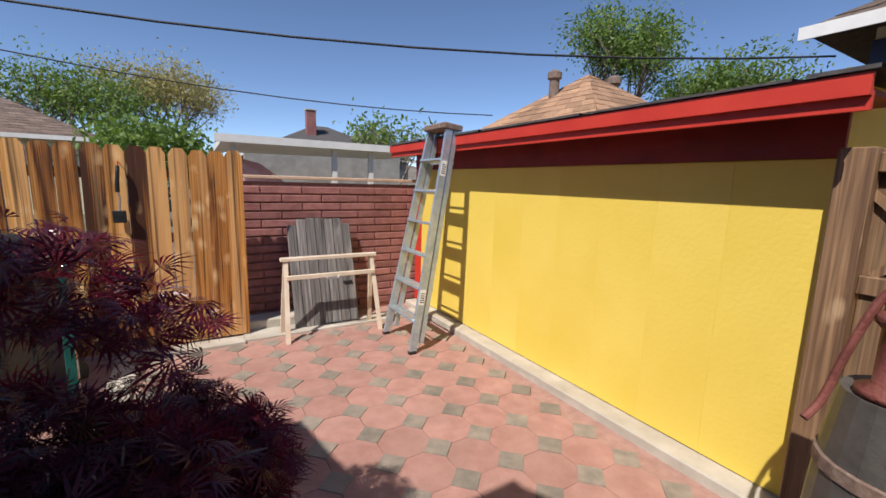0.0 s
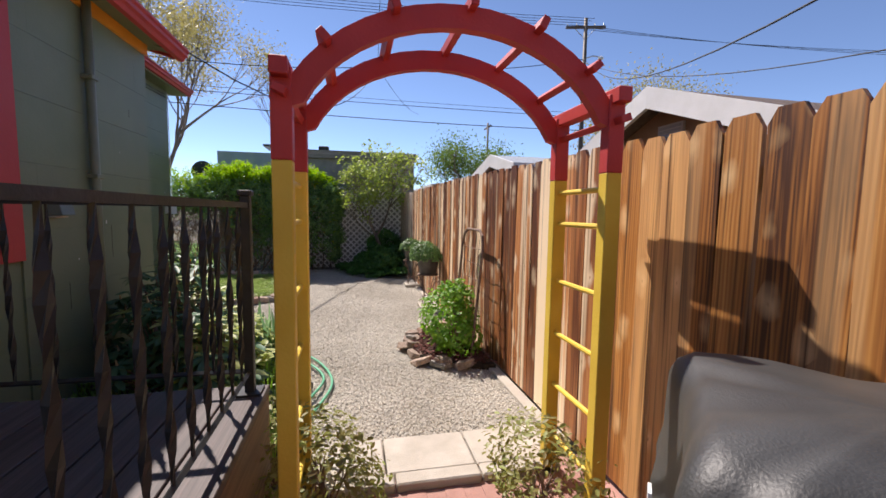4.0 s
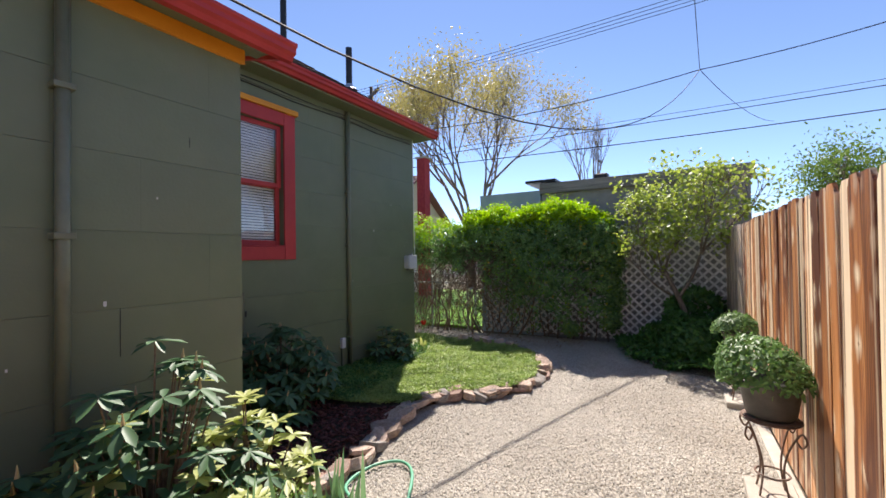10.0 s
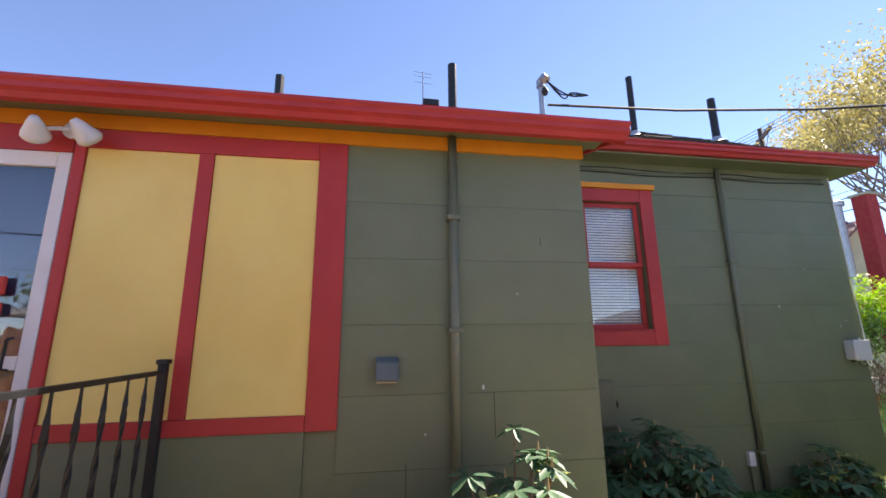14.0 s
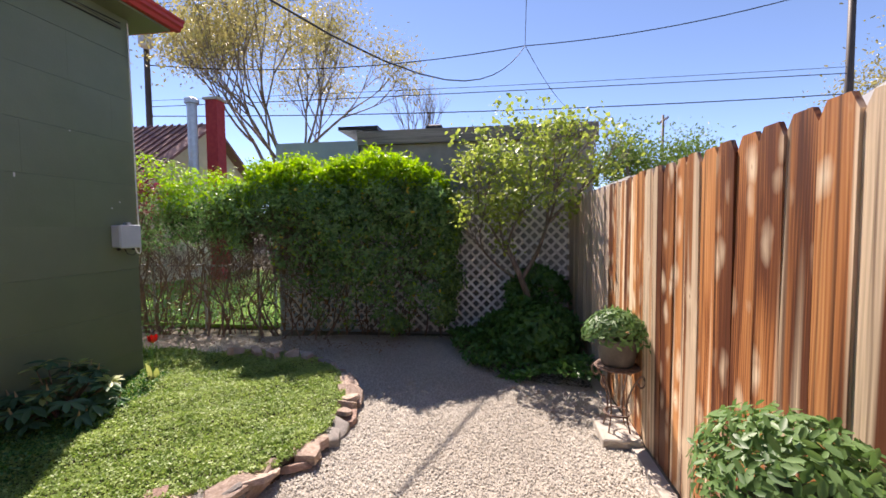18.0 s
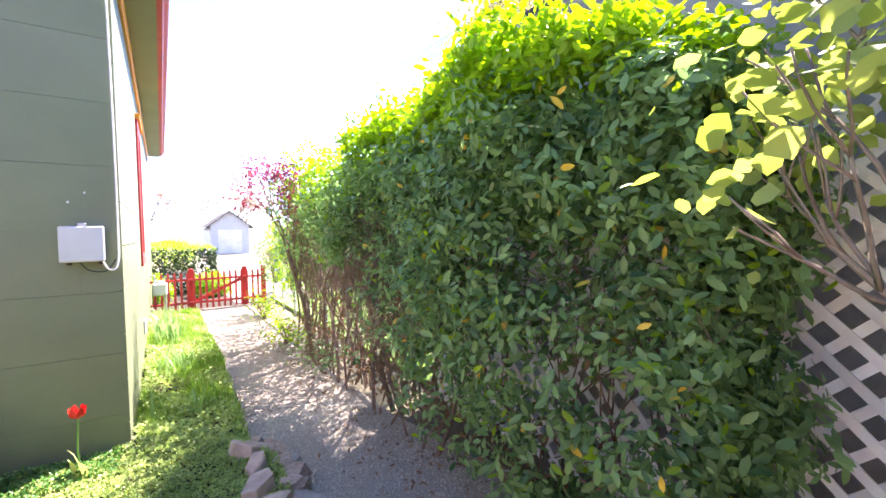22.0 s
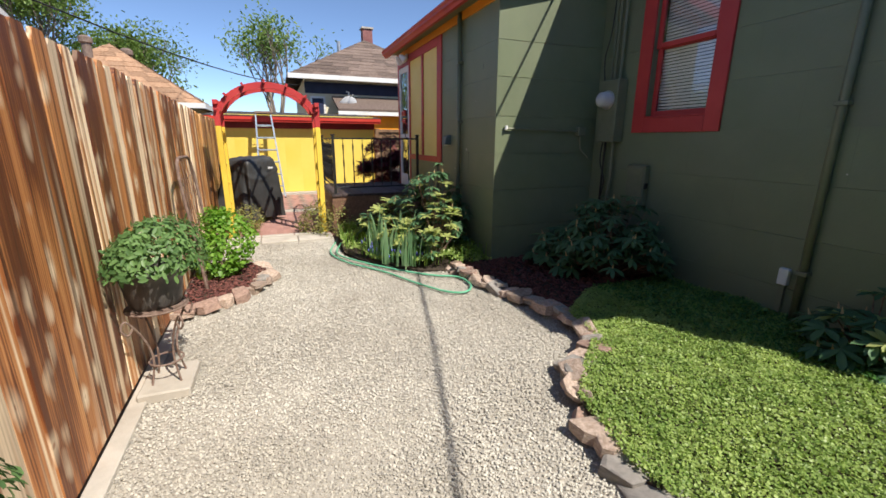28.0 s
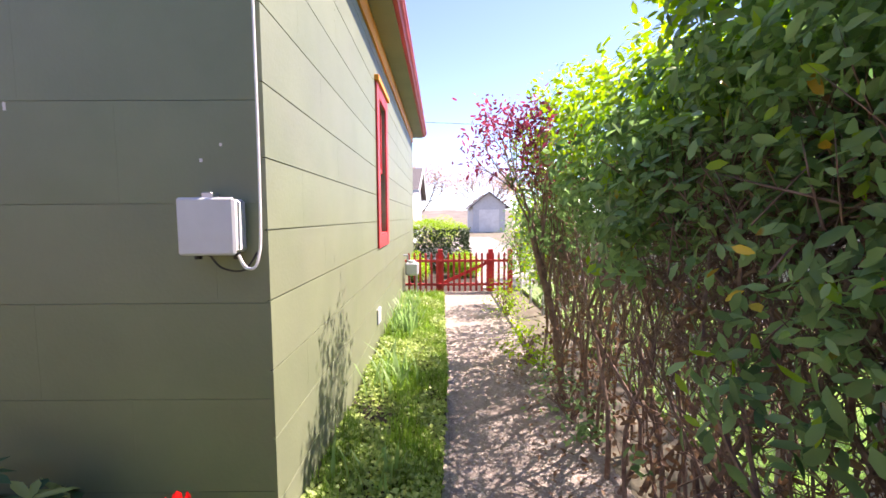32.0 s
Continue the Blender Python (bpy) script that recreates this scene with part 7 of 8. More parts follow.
bush((-4.88, 4.0, 0.04), (0.21, 0.17, 0.34), 2600, BUSHLEAF, 0.036, 71, "columbine_bush", "bushy bright green columbine by the fence", ROUND_V)
bush((-2.72, 3.92, -0.01), (0.24, 0.2, 0.15), 1500, DRYLEAF, 0.036, 72, "sedum_clump", "low reddish-green clump at the arch post")
bush((-2.86, 2.9, -0.01), (0.2, 0.2, 0.19), 1600, DRYLEAF, 0.036, 73, "sedum_clump", "low reddish-green clump at the arch post by the deck")
bush((-3.15, 2.62, -0.01), (0.2, 0.15, 0.14), 900, DRYLEAF, 0.036, 74, "sedum_clump", "low reddish-green clump beside the deck")


def maple():
    t = thing("japanese_maple", "dark purple cut-leaf Japanese maple in shade", "tree", (-0.42, 1.2, -0.02))
    bm, tips = bmesh.new(), []
    r = random.Random(81)
    tube(smooth_line([(0, 0, 0), (0.03, 0.02, 0.3), (0.0, 0.0, 0.55)], 4), 0.035, 7, bm=bm, r2=0.025)
    for i in range(9):
        a = 2 * math.pi * i / 9
        branchy(bm, Vector((0, 0, 0.5 + 0.03 * i)), (math.cos(a), math.sin(a), r.uniform(0.1, 0.9)), 0.27, 0.012, 2, r, tips, 3, 0.5, 0.3, 4, -0.1)
    part("trunk", bm, TWIG, t, "dark twisting stems")
    rng = np.random.default_rng(82)
    tp = np.array([p for p, _ in tips])
    n = 4600
    P = tp[rng.integers(0, len(tp), n)] + rng.normal(0, 0.07, (n, 3))
    C, N = shell((0.02, 0.0, 0.7), (0.62, 0.5, 0.62), 3600, rng, 2.0, 0.35)
    C2, _ = shell((-0.12, -0.1, 1.05), (0.42, 0.4, 0.42), 2200, rng, 2.0, 0.3)
    C3, _ = shell((0.3, -0.1, 0.62), (0.4, 0.42, 0.42), 2400, rng, 2.0, 0.3)
    P = np.concatenate([P, C, C2, C3])
    P = P[(P[:, 2] > 0.2) & (P[:, 0] < 0.6 - 0.2 * (P[:, 1] < -0.2)) & (P[:, 1] > -0.62)]
    P = P[np.sin(P[:, 2] * 15 + 4 * P[:, 0] + 3 * P[:, 1]) + 0.6 * np.sin(P[:, 0] * 11 + P[:, 1] * 9) > 0.0]
    # a leaf of seven narrow fingers
    V, F = [], []
    for k, a in enumerate((-80, -58, -38, -19, 0, 19, 38, 58, 80)):
        ln = 1.0 - 0.0045 * abs(a)
        c, s = math.cos(radians(a)), math.sin(radians(a))
        b = len(V)
        V += [(0, 0, 0), (0.5 * ln * c - 0.038 * s, 0.5 * ln * s + 0.038 * c, 0.03), (ln * c, ln * s, -0.16), (0.5 * ln * c + 0.038 * s, 0.5 * ln * s - 0.038 * c, 0.03)]
        F += [(b, b + 3, b + 2, b + 1)]
    me = many("foliage", V, F, P, turns_to(np.tile((0, 0, 1.0), (len(P), 1)), rng, 0.55), 0.082 * rng.uniform(0.6, 1.3, len(P)))
    part("foliage", me, MAPLE, t, "finely cut dark purple leaves")["kind"] = "stuff"


maple()

# ---- gravel, mulch, border stones ----
def gravel():
    rng = np.random.default_rng(91)
    n = 250000
    p = sprinkle(GRAVEL, n, rng)
    far = rng.random(n) < np.clip((-0.2 - p[:, 1]) / 1.6, 0, 0.9)
    p = p[~far]
    n = len(p)
    cap_v = [(1, 0.1, -0.4), (0.25, 1, -0.4), (-0.95, 0.35, -0.4), (-0.45, -0.9, -0.4), (0.6, -0.8, -0.4), (0.1, 0.05, 1)]
    cap_f = [(0, 1, 5), (1, 2, 5), (2, 3, 5), (3, 4, 5), (4, 0, 5)]
    k = rng.uniform(0.6, 1.25, n) ** 1.6
    sz = np.column_stack([0.0062 * k * rng.uniform(0.8, 1.3, n), 0.0055 * k, 0.0042 * k * rng.uniform(0.6, 1.1, n)])
    drift = 0.006 * (np.sin(p[:, 0] * 2.3 + 1) * np.cos(p[:, 1] * 2.9) + 0.6 * np.sin(p[:, 0] * 7.1 + p[:, 1] * 5.3))
    me = many("gravel", cap_v, cap_f, np.column_stack([p, -0.007 + drift * 0.5 + rng.uniform(0, 0.007, n)]), turns_to(np.tile((0, 0, 1.0), (n, 1)), rng, 0.3), sz)
    tagged(obj("gravel", me, PEBBLE), "loose pale pea gravel", "gravel", kind="stuff")


gravel()


def chips():
    V = [(-1, -0.4, -0.15), (1, -0.3, -0.15), (1, 0.35, -0.15), (-1, 0.4, -0.15), (-0.9, -0.3, 0.15), (0.9, -0.25, 0.15), (0.95, 0.3, 0.15), (-0.85, 0.3, 0.15)]
    F = [(3, 2, 1, 0), (4, 5, 6, 7), (0, 1, 5, 4), (1, 2, 6, 5), (2, 3, 7, 6), (3, 0, 4, 7)]
    for name, poly, n, z, lab in (("mulch", MULCH_A, 3200, 0.058, "dark red-brown bark mulch in the bed"), ("mulch", FENCEBED, 1300, 0.052, "red-brown bark mulch at the fence foot")):
        rng = np.random.default_rng(95 + n)
        p = sprinkle(poly, n, rng)
        me = many(name, V, F, np.column_stack([p, z + rng.uniform(0, 0.02, n)]), turns_to(np.tile((0, 0, 1.0), (n, 1)), rng, 0.3), rng.uniform(0.01, 0.026, n))
        tagged(obj(name, me, MULCH), lab, "mulch", kind="stuff")


chips()


def rock(w, d, h, seed):
    """A broken slab: a flat many-sided block with sharp chipped edges."""
    rng = random.Random(seed)
    bm = bmesh.new()
    k = rng.randint(5, 7)
    tilt = (rng.uniform(-0.3, 0.3), rng.uniform(-0.3, 0.3))
    for i in range(k):
        a = 2 * math.pi * (i + rng.uniform(-0.28, 0.28)) / k
        q = rng.uniform(0.42, 0.68)
        x, y = q * math.cos(a), q * math.sin(a)
        bm.verts.new((x * rng.uniform(0.88, 1.05), y * rng.uniform(0.88, 1.05), rng.uniform(0.0, 0.1)))
        t = rng.uniform(0.84, 1.0)
        bm.verts.new((x * t, y * t, 0.88 + tilt[0] * x + tilt[1] * y + rng.uniform(-0.06, 0.06)))
        if rng.random() < 0.4:
            bm.verts.new((x * 0.7, y * 0.7, 0.97 + tilt[0] * x + tilt[1] * y))
    bmesh.ops.convex_hull(bm, input=bm.verts[:])
    loose = [v for v in bm.verts if not v.link_faces]
    bmesh.ops.delete(bm, geom=loose, context="VERTS")
    bmesh.ops.bevel(bm, geom=bm.edges[:], offset=0.014, segments=1, affect="EDGES")
    for v in bm.verts:
        v.co += Vector((rng.uniform(-1, 1), rng.uniform(-1, 1), rng.uniform(-1, 1))) * 0.008
        v.co = Vector((v.co.x * w, v.co.y * d, v.co.z * h))
    return bm


def border():
    rng = random.Random(7)
    kinds = []
    for i in range(9):
        me = bpy.data.meshes.new("border_stone")
        bm = rock(1, 1, 1, 20 + i)
        bm.to_mesh(me)
        bm.free()
        me.materials.append((STONE, STONE_R, STONE, STONE_G, STONE)[i % 5])
        kinds.append(me)

    def lay(line, step, wmin, wmax, group, label):
        pts = smooth_line([(x, y, 0) for x, y in line], 10)
        s, i, acc = 0.0, 0, 0.0
        k = 0
        while i < len(pts) - 1:
            a, b = pts[i], pts[i + 1]
            L = (b - a).length
            if acc + L < s:
                acc += L
                i += 1
                continue
            p = a.lerp(b, (s - acc) / L)
            d = (b - a).normalized()
            w = rng.uniform(wmin, wmax)
            ob = new("border_stone", kinds[rng.randrange(9)])
            ob.location = p + Vector((-d.y, d.x, 0)) * rng.uniform(-0.03, 0.03) + Vector((0, 0, rng.uniform(-0.01, 0.015)))
            ob.scale = (w, rng.uniform(0.15, 0.27), rng.uniform(0.05, 0.1))
            ob.rotation_euler = (rng.uniform(-0.45, 0.35), rng.uniform(-0.4, 0.4), math.atan2(d.y, d.x) + rng.uniform(-0.8, 0.8))
            tagged(ob, label, "stone", group)
            if rng.random() < 0.45:
                o2 = new("border_stone", kinds[rng.randrange(9)])
                o2.location = p + Vector((d.y, -d.x, 0)) * rng.uniform(-0.02, 0.05) + Vector((0, 0, 0.055))
                o2.scale = (w * 0.85, 0.14, rng.uniform(0.03, 0.055))
                o2.rotation_euler = (rng.uniform(-0.2, 0.2), rng.uniform(-0.2, 0.2), math.atan2(d.y, d.x) + rng.uniform(-0.5, 0.5))
                tagged(o2, label, "stone", group)
            s += w * step
    lay(BORDER, 0.6, 0.14, 0.32, "stones edging the groundcover", "rough tan sandstone slab edging the groundcover")
    lay([(-5.86, 4.2), (-5.62, 3.85), (-5.3, 3.64), (-4.9, 3.6), (-4.6, 3.72), (-4.45, 4.2)], 0.95, 0.14, 0.24, "stones edging the fence bed", "flat tan sandstone edging the fence bed")


border()


st = thing("grey_rock", "rounded grey rock at the lattice corner", "rock", (-11.22, 4.03, -0.02), 20)
part("stone", rock(0.2, 0.16, 0.42, 64), CONC, st, smooth=True)
r9 = random.Random(99)
for x, y, w in ((-9.97, 1.02, 0.22), (-9.95, 0.82, 0.2), (-9.9, 1.24, 0.18), (-9.98, 0.6, 0.17), (-9.93, 0.38, 0.2)):
    st = thing("border_stone", "rough tan sandstone slab set against the groundcover", "stone", (x, y, 0.05), 0, "stones edging the groundcover")
    st.rotation_euler = (r9.uniform(-0.3, 0.3), r9.uniform(-0.3, 0.3), r9.uniform(0, 6))
    part("stone", rock(w, w * 0.75, r9.uniform(0.09, 0.14), r9.randrange(90)), STONE, st)

# ---- pots on wire stands ----
def pot_stand(at, h, r, m, seed, label, full=1.0, rise=0.8):
    s = thing("plant_stand", "scrolled rusty wire plant stand on a concrete block", "plant stand", (at[0], at[1], 0.05))
    zt = h - 0.05
    for k in range(4):
        a = math.pi / 4 + k * math.pi / 2
        c, sn = math.cos(a), math.sin(a)
        pts = smooth_line([(0.1 * c, 0.1 * sn, 0.0), (0.07 * c, 0.07 * sn, 0.15), (0.1 * c, 0.1 * sn, zt * 0.65), (0.17 * c, 0.17 * sn, zt * 0.93), (0.2 * c, 0.2 * sn, zt * 0.85), (0.17 * c, 0.17 * sn, zt * 0.76), (0.14 * c, 0.14 * sn, zt * 0.84)], 5)
        part("leg", tube(pts, 0.006, 6), RUSTY, s, "scrolled wire leg")
    for q, z in ((0.15, zt), (0.085, 0.12)):
        part("ring", tube([(q * math.cos(a), q * math.sin(a), z) for a in (2 * math.pi * i / 20 for i in range(20))], 0.006, 6, close=True), RUSTY, s)
    part("top_plate", lathe([(0.13, zt - 0.006), (0.145, zt), (0.145, zt + 0.012), (0.13, zt + 0.013)], 18), RUSTY, s)
    b = thing("concrete_block", "flat pale concrete block under the plant stand", "paver", (at[0], at[1], -0.012))
    part("slab", box(-0.17, 0.17, -0.13, 0.13, 0, 0.062, bevel=0.008), CONC, b)
    p = thing("plant_pot", label, "potted plant", (at[0], at[1], h + 0.013))
    part("pot", lathe([(r * 0.72, 0), (r * 0.8, 0.02), (r * 0.93, r * 0.9), (r, r * 1.25), (r * 1.06, r * 1.27), (r * 1.06, r * 1.4), (r * 0.95, r * 1.4), (r * 0.93, r * 1.3), (0.01, r * 1.28)], 24), m, p, smooth=True)
    rng = np.random.default_rng(seed)
    P, N = shell((0, 0, r * 1.38), (r * full, r * full, r * rise), 1700, rng, 2.0, r * 0.6, True)
    P = np.concatenate([P, P[:500] * (0.98, 0.98, 1) - (0, 0, 0.02)])
    N = np.concatenate([N, N[:500]])
    leaves("foliage", P, N + (0, 0, 0.5), 0.038, POTLEAF, p, seed=seed, wobble=0.8, label="bushy green foliage")


pot_stand((-6.92, 4.09), 0.5, 0.16, DARKPOT, 101, "dark round pot of bushy green leaves on the stand", 1.02, 0.78)
pot_stand((-8.78, 4.1), 0.5, 0.138, TANPOT, 102, "dark grey tapered pot of low green leaves on the stand", 1.02, 0.26)


# ---- rusty wire gate leaning on the fence ----
def wire_gate():
    g = thing("wire_gate", "old rounded rusty wire garden gate leaning on the fence", "wire gate", (-4.97, 4.1, 0.05))
    g.rotation_euler = (radians(-5), 0, 0)
    w, h = 0.36, 1.2
    out = [(-w, 0, 0), (-w, 0, h - 0.18), (-w + 0.05, 0, h - 0.05), (-w + 0.16, 0, h), (w - 0.16, 0, h), (w - 0.05, 0, h - 0.05), (w, 0, h - 0.18), (w, 0, 0)]
    part("frame", tube(out, 0.014, 8), RUSTY, g, "rusty tube frame")
    for i in range(1, 8):
        z = h * i / 8.2
        part("wire", tube([(-w, 0, z), (0, 0.006 * (-1) ** i, z - 0.01), (w, 0, z)], 0.003, 4), RUSTY, g)
    for i in range(1, 6):
        x = -w + 2 * w * i / 6
        part("wire", tube([(x, 0.004, 0.03), (x + 0.006, 0, h * 0.5), (x, 0, h)], 0.003, 4), RUSTY, g)


wire_gate()


def hose():
    h = thing("garden_hose", "green garden hose looped round the iris bed on the gravel", "hose")
    pts = smooth_line([(-3.75, 2.72, 0.02), (-4.3, 2.85, 0.02), (-4.8, 2.72, 0.02), (-5.3, 2.4, 0.02), (-5.75, 2.2, 0.02), (-6.1, 2.0, 0.02), (-6.18, 1.83, 0.02), (-6.02, 1.7, 0.02), (-5.75, 1.72, 0.02), (-5.6, 1.95, 0.02), (-5.3, 2.25, 0.025), (-4.85, 2.58, 0.03), (-4.4, 2.78, 0.03), (-3.9, 2.66, 0.04)], 8)
    part("tube", tube(pts, 0.011, 8), HOSE, h, smooth=True)
    part("nozzle", tube([(-3.75, 2.72, 0.02), (-3.68, 2.7, 0.02), (-3.6, 2.68, 0.03)], 0.014, 8), BLACK, h, "black hose coupling")


hose()


def tulip(at, h=0.36):
    t = thing("tulip", "single red tulip on a pale green stem", "flower", at)
    part("stem", tube([(0, 0, 0), (0.01, 0, h * 0.5), (0.0, 0.01, h)], 0.005, 6), IRIS, t)
    bm = bmesh.new()
    for k in range(6):
        a = k * math.pi / 3
        c, s = math.cos(a), math.sin(a)
        base = Vector((0, 0.01, h))
        vs = [bm.verts.new(base + Vector((c * q - s * u, s * q + c * u, z))) for q, u, z in ((0.005, 0, 0), (0.03, 0.022, 0.02), (0.034, 0.0, 0.028), (0.03, -0.022, 0.02), (0.04, 0.014, 0.06), (0.04, -0.014, 0.06), (0.036, 0, 0.075))]
        for f in ((0, 1, 2), (0, 2, 3), (1, 4, 6, 2), (2, 6, 5, 3)):
            bm.faces.new([vs[i] for i in f])
    part("petals", bm, TULIP, t, "red petals")
    q = np.array([(0.02, 0, 0), (-0.02, 0.01, 0), (0, -0.03, 0)])
    blades("strap_foliage", q, 0.17, 0.05, RHODONEW, t, 7, 0.9)


tulip((-9.13, 0.1, 0.08))

# ---- red picket gate and side path ----
def picket_gate():
    y = -6.46
    g = tagged(new("picket_fence"), "low red painted picket fence and gate across the side path", "fence", kind="structure")
    x0, x1 = -9.2, -11.36
    n = 21
    for i in range(n):
        x = x0 + (x1 - x0) * i / (n - 1)
        part("picket", prism([(x - 0.02, 0.02), (x + 0.02, 0.02), (x + 0.02, 0.73), (x, 0.77), (x - 0.02, 0.73)], "y", y, y + 0.018), RED, g)
    for z in (0.12, 0.58):
        part("rail", box(x1 - 0.03, x0 + 0.03, y - 0.045, y - 0.002, z, z + 0.045, bevel=0.004), RED, g)
    for x in (-9.28, -10.02, -11.0, -11.38):
        part("post", box(x - 0.045, x + 0.045, y - 0.14, y - 0.05, -0.05, 0.82, bevel=0.005), RED, g)
    bm = box(-0.5, 0.5, -0.02, 0.0, -0.03, 0.03)
    bm.transform(pose(-10.5, y - 0.05, 0.36, 0, 25, 0))
    part("brace", bm, RED, g, "diagonal gate brace")
    m = thing("gas_meter", "grey gas meter on a bent pipe by the wall", "gas meter", (-9.5, -6.1, 0.0))
    part("body", box(-0.12, 0.12, -0.09, 0.09, 0.38, 0.62, bevel=0.03), GREYPL, m)
    part("dial", lathe([(0.06, 0), (0.06, 0.03), (0.05, 0.035)], 14), WHITE, m).location = (0, 0.0, 0.62)
    part("pipe", tube([(-0.08, 0, -0.02), (-0.08, 0, 0.4)], 0.02, 8), STEEL, m)
    part("pipe", tube([(0.08, 0, 0.6), (0.08, 0, 0.75), (0.17, 0, 0.75)], 0.02, 8), STEEL, m)


picket_gate()


def side_shrubs():
    for i, (x, y, hx, hz, m, n, s) in enumerate(((-11.3, -2.7, 0.35, 0.75, GREENLEAF, 1500, 0.06), (-11.35, -3.9, 0.35, 0.7, HEDGETOP, 1400, 0.06), (-11.35, -5.2, 0.3, 0.55, GREENLEAF, 1100, 0.06), (-11.0, -4.6, 0.22, 0.25, HEDGETOP, 500, 0.05), (-10.95, -1.4, 0.2, 0.16, GREENLEAF, 400, 0.05), (-10.9, -2.6, 0.2, 0.2, HEDGETOP, 420, 0.05))):
        bush((x, y, 0.0 if hz < 0.5 else 0.55), (hx, 0.55, hz), n, m, s, 200 + i, "side_shrub", "twiggy green shrub along the side path", stems=14)
    t = thing("plum_tree", "small leaning plum tree with crimson-pink leaves over the hedge", "tree", (-11.0, -1.75, 0))
    bm, tips = bmesh.new(), []
    r = random.Random(210)
    tube(smooth_line([(0, 0, 0), (0.08, 0.02, 0.6), (0.22, 0.05, 1.1), (0.3, 0.1, 1.4)], 5), 0.03, 7, bm=bm, r2=0.02)
    for i in range(9):
        branchy(bm, Vector((0.12 + 0.02 * i, 0.03 + 0.01 * i, 0.85 + 0.07 * i)), (0.16 + r.uniform(-0.35, 0.3), r.uniform(-0.5, 0.5), 0.9), 0.44, 0.011, 2, r, tips, 3, 0.62, 0.2, 4, 0.5)
    part("trunk", bm, TWIG, t)
    rng = np.random.default_rng(211)
    tp = np.array([p for p, _ in tips])
    P = tp[rng.integers(0, len(tp), 1700)] + rng.normal(0, (0.06, 0.07, 0.08), (1700, 3))
    leaves("crown", P, rng.normal(0, 1, (1700, 3)), 0.042, PLUM, t, seed=212)
    f = tagged(new("wire_fence"), "low grey chain-link fence along the neighbour's lawn", "fence", kind="structure")
    for i in range(8):
        y = -0.4 - i * 0.9
        part("post", tube([(-11.62, y, -0.1), (-11.62, y, 0.95)], 0.022, 8), GALV, f)
    part("rail", tube([(-11.62, -0.35, 0.92), (-11.62, -6.75, 0.92)], 0.018, 8), GALV, f)
    bm = bmesh.new()
    for s in (-1, 1):
        for i in range(75):
            y0 = -0.35 - i * 0.085 + (0.0 if s > 0 else 0.9)
            tube([(-11.61, y0, 0.05), (-11.61, y0 - s * 0.85, 0.9)], 0.0022, 3, bm=bm)
    part("chain_link", bm, GALV, f, "thin grey wire mesh")["kind"] = "stuff"


side_shrubs()
sheet("neighbour_lawn", [(-11.7, -0.2), (-11.7, -7.5), (-20, -7.5), (-20, -0.2)], -0.02, mat("mown_grass", (0.12, 0.26, 0.03), (0.22, 0.38, 0.06), scale=30, rough=0.9, bump=0.8, bscale=200), "bright green mown lawn next door", "lawn")
rngN = np.random.default_rng(220)
pN = rngN.uniform((-16, -7), (-11.7, -0.3), (5000, 2))
tagged(blades("grass", np.column_stack([pN, np.full(5000, -0.03)]), 0.1, 0.008, GRASS, None, 221, 0.6), "mown grass next door", "grass", kind="stuff")


# ---- neighbouring buildings ----
def gable_house(name, x0, x1, y0, y1, zw, zr, axis, wall, roofm, label, fascia=WHITE, over=0.35, windows=()):
    """A plain house with a ridge along an axis."""
    h = thing(name, label, "building", (0, 0, 0), kind="")
    bm = box(x0, x1, y0, y1, -0.1, zw)
    part("wall", bm, wall, h)
    if axis == "y":
        xm = (x0 + x1) / 2
        part("gable", prism([(x0, zw), (x1, zw), (xm, zr)], "y", y0, y1), wall, h)
        for s, xe in ((-1, x0 - over), (1, x1 + over)):
            ze = zw - over * (zr - zw) / (xm - x0)
            q = prism([(xe, ze), (xm, zr), (xm, zr + 0.09), (xe, ze + 0.09)], "y", y0 - over, y1 + over)
            part("roof", q, roofm, h)
            part("fascia", prism([(xe, ze - 0.09), (xm, zr - 0.09), (xm, zr + 0.1), (xe, ze + 0.1)], "y", y0 - over - 0.04, y0 - over), fascia, h)
            part("fascia", box(min(xe, xe + 0.03 * s), max(xe, xe + 0.03 * s), y0 - over - 0.04, y1 + over, ze - 0.06, ze + 0.1), fascia, h)
    else:
        ym = (y0 + y1) / 2
        part("gable", prism([(y0, zw), (y1, zw), (ym, zr)], "x", x0, x1), wall, h)
        for s, ye in ((-1, y0 - over), (1, y1 + over)):
            ze = zw - over * (zr - zw) / (ym - y0)
            part("roof", prism([(ye, ze), (ym, zr), (ym, zr + 0.09), (ye, ze + 0.09)], "x", x0 - over, x1 + over), roofm, h)
            part("fascia", box(x0 - over, x1 + over, min(ye, ye + 0.03 * s), max(ye, ye + 0.03 * s), ze - 0.06, ze + 0.1), fascia, h)
            for xg in (x0 - over - 0.04, x1 + over):
                part("fascia", prism([(ye, ze - 0.09), (ym, zr - 0.09), (ym, zr + 0.1), (ye, ze + 0.1)], "x", xg, xg + 0.04), fascia, h)
    for (a, b, c, d, face) in windows:
        if face == "s":
            wn = part("window", box(a, b, y0 - 0.03, y0 + 0.02, c, d), fascia, h)
            part("pane", box(a + 0.06, b - 0.06, y0 - 0.04, y0 - 0.031, c + 0.06, d - 0.06), DARKB, wn)
        else:
            wn = part("window", box(x0 - 0.03, x0 + 0.02, a, b, c, d), fascia, h)
            part("pane", box(x0 - 0.04, x0 - 0.031, a + 0.06, b - 0.06, c + 0.06, d - 0.06), DARKB, wn)
    return h


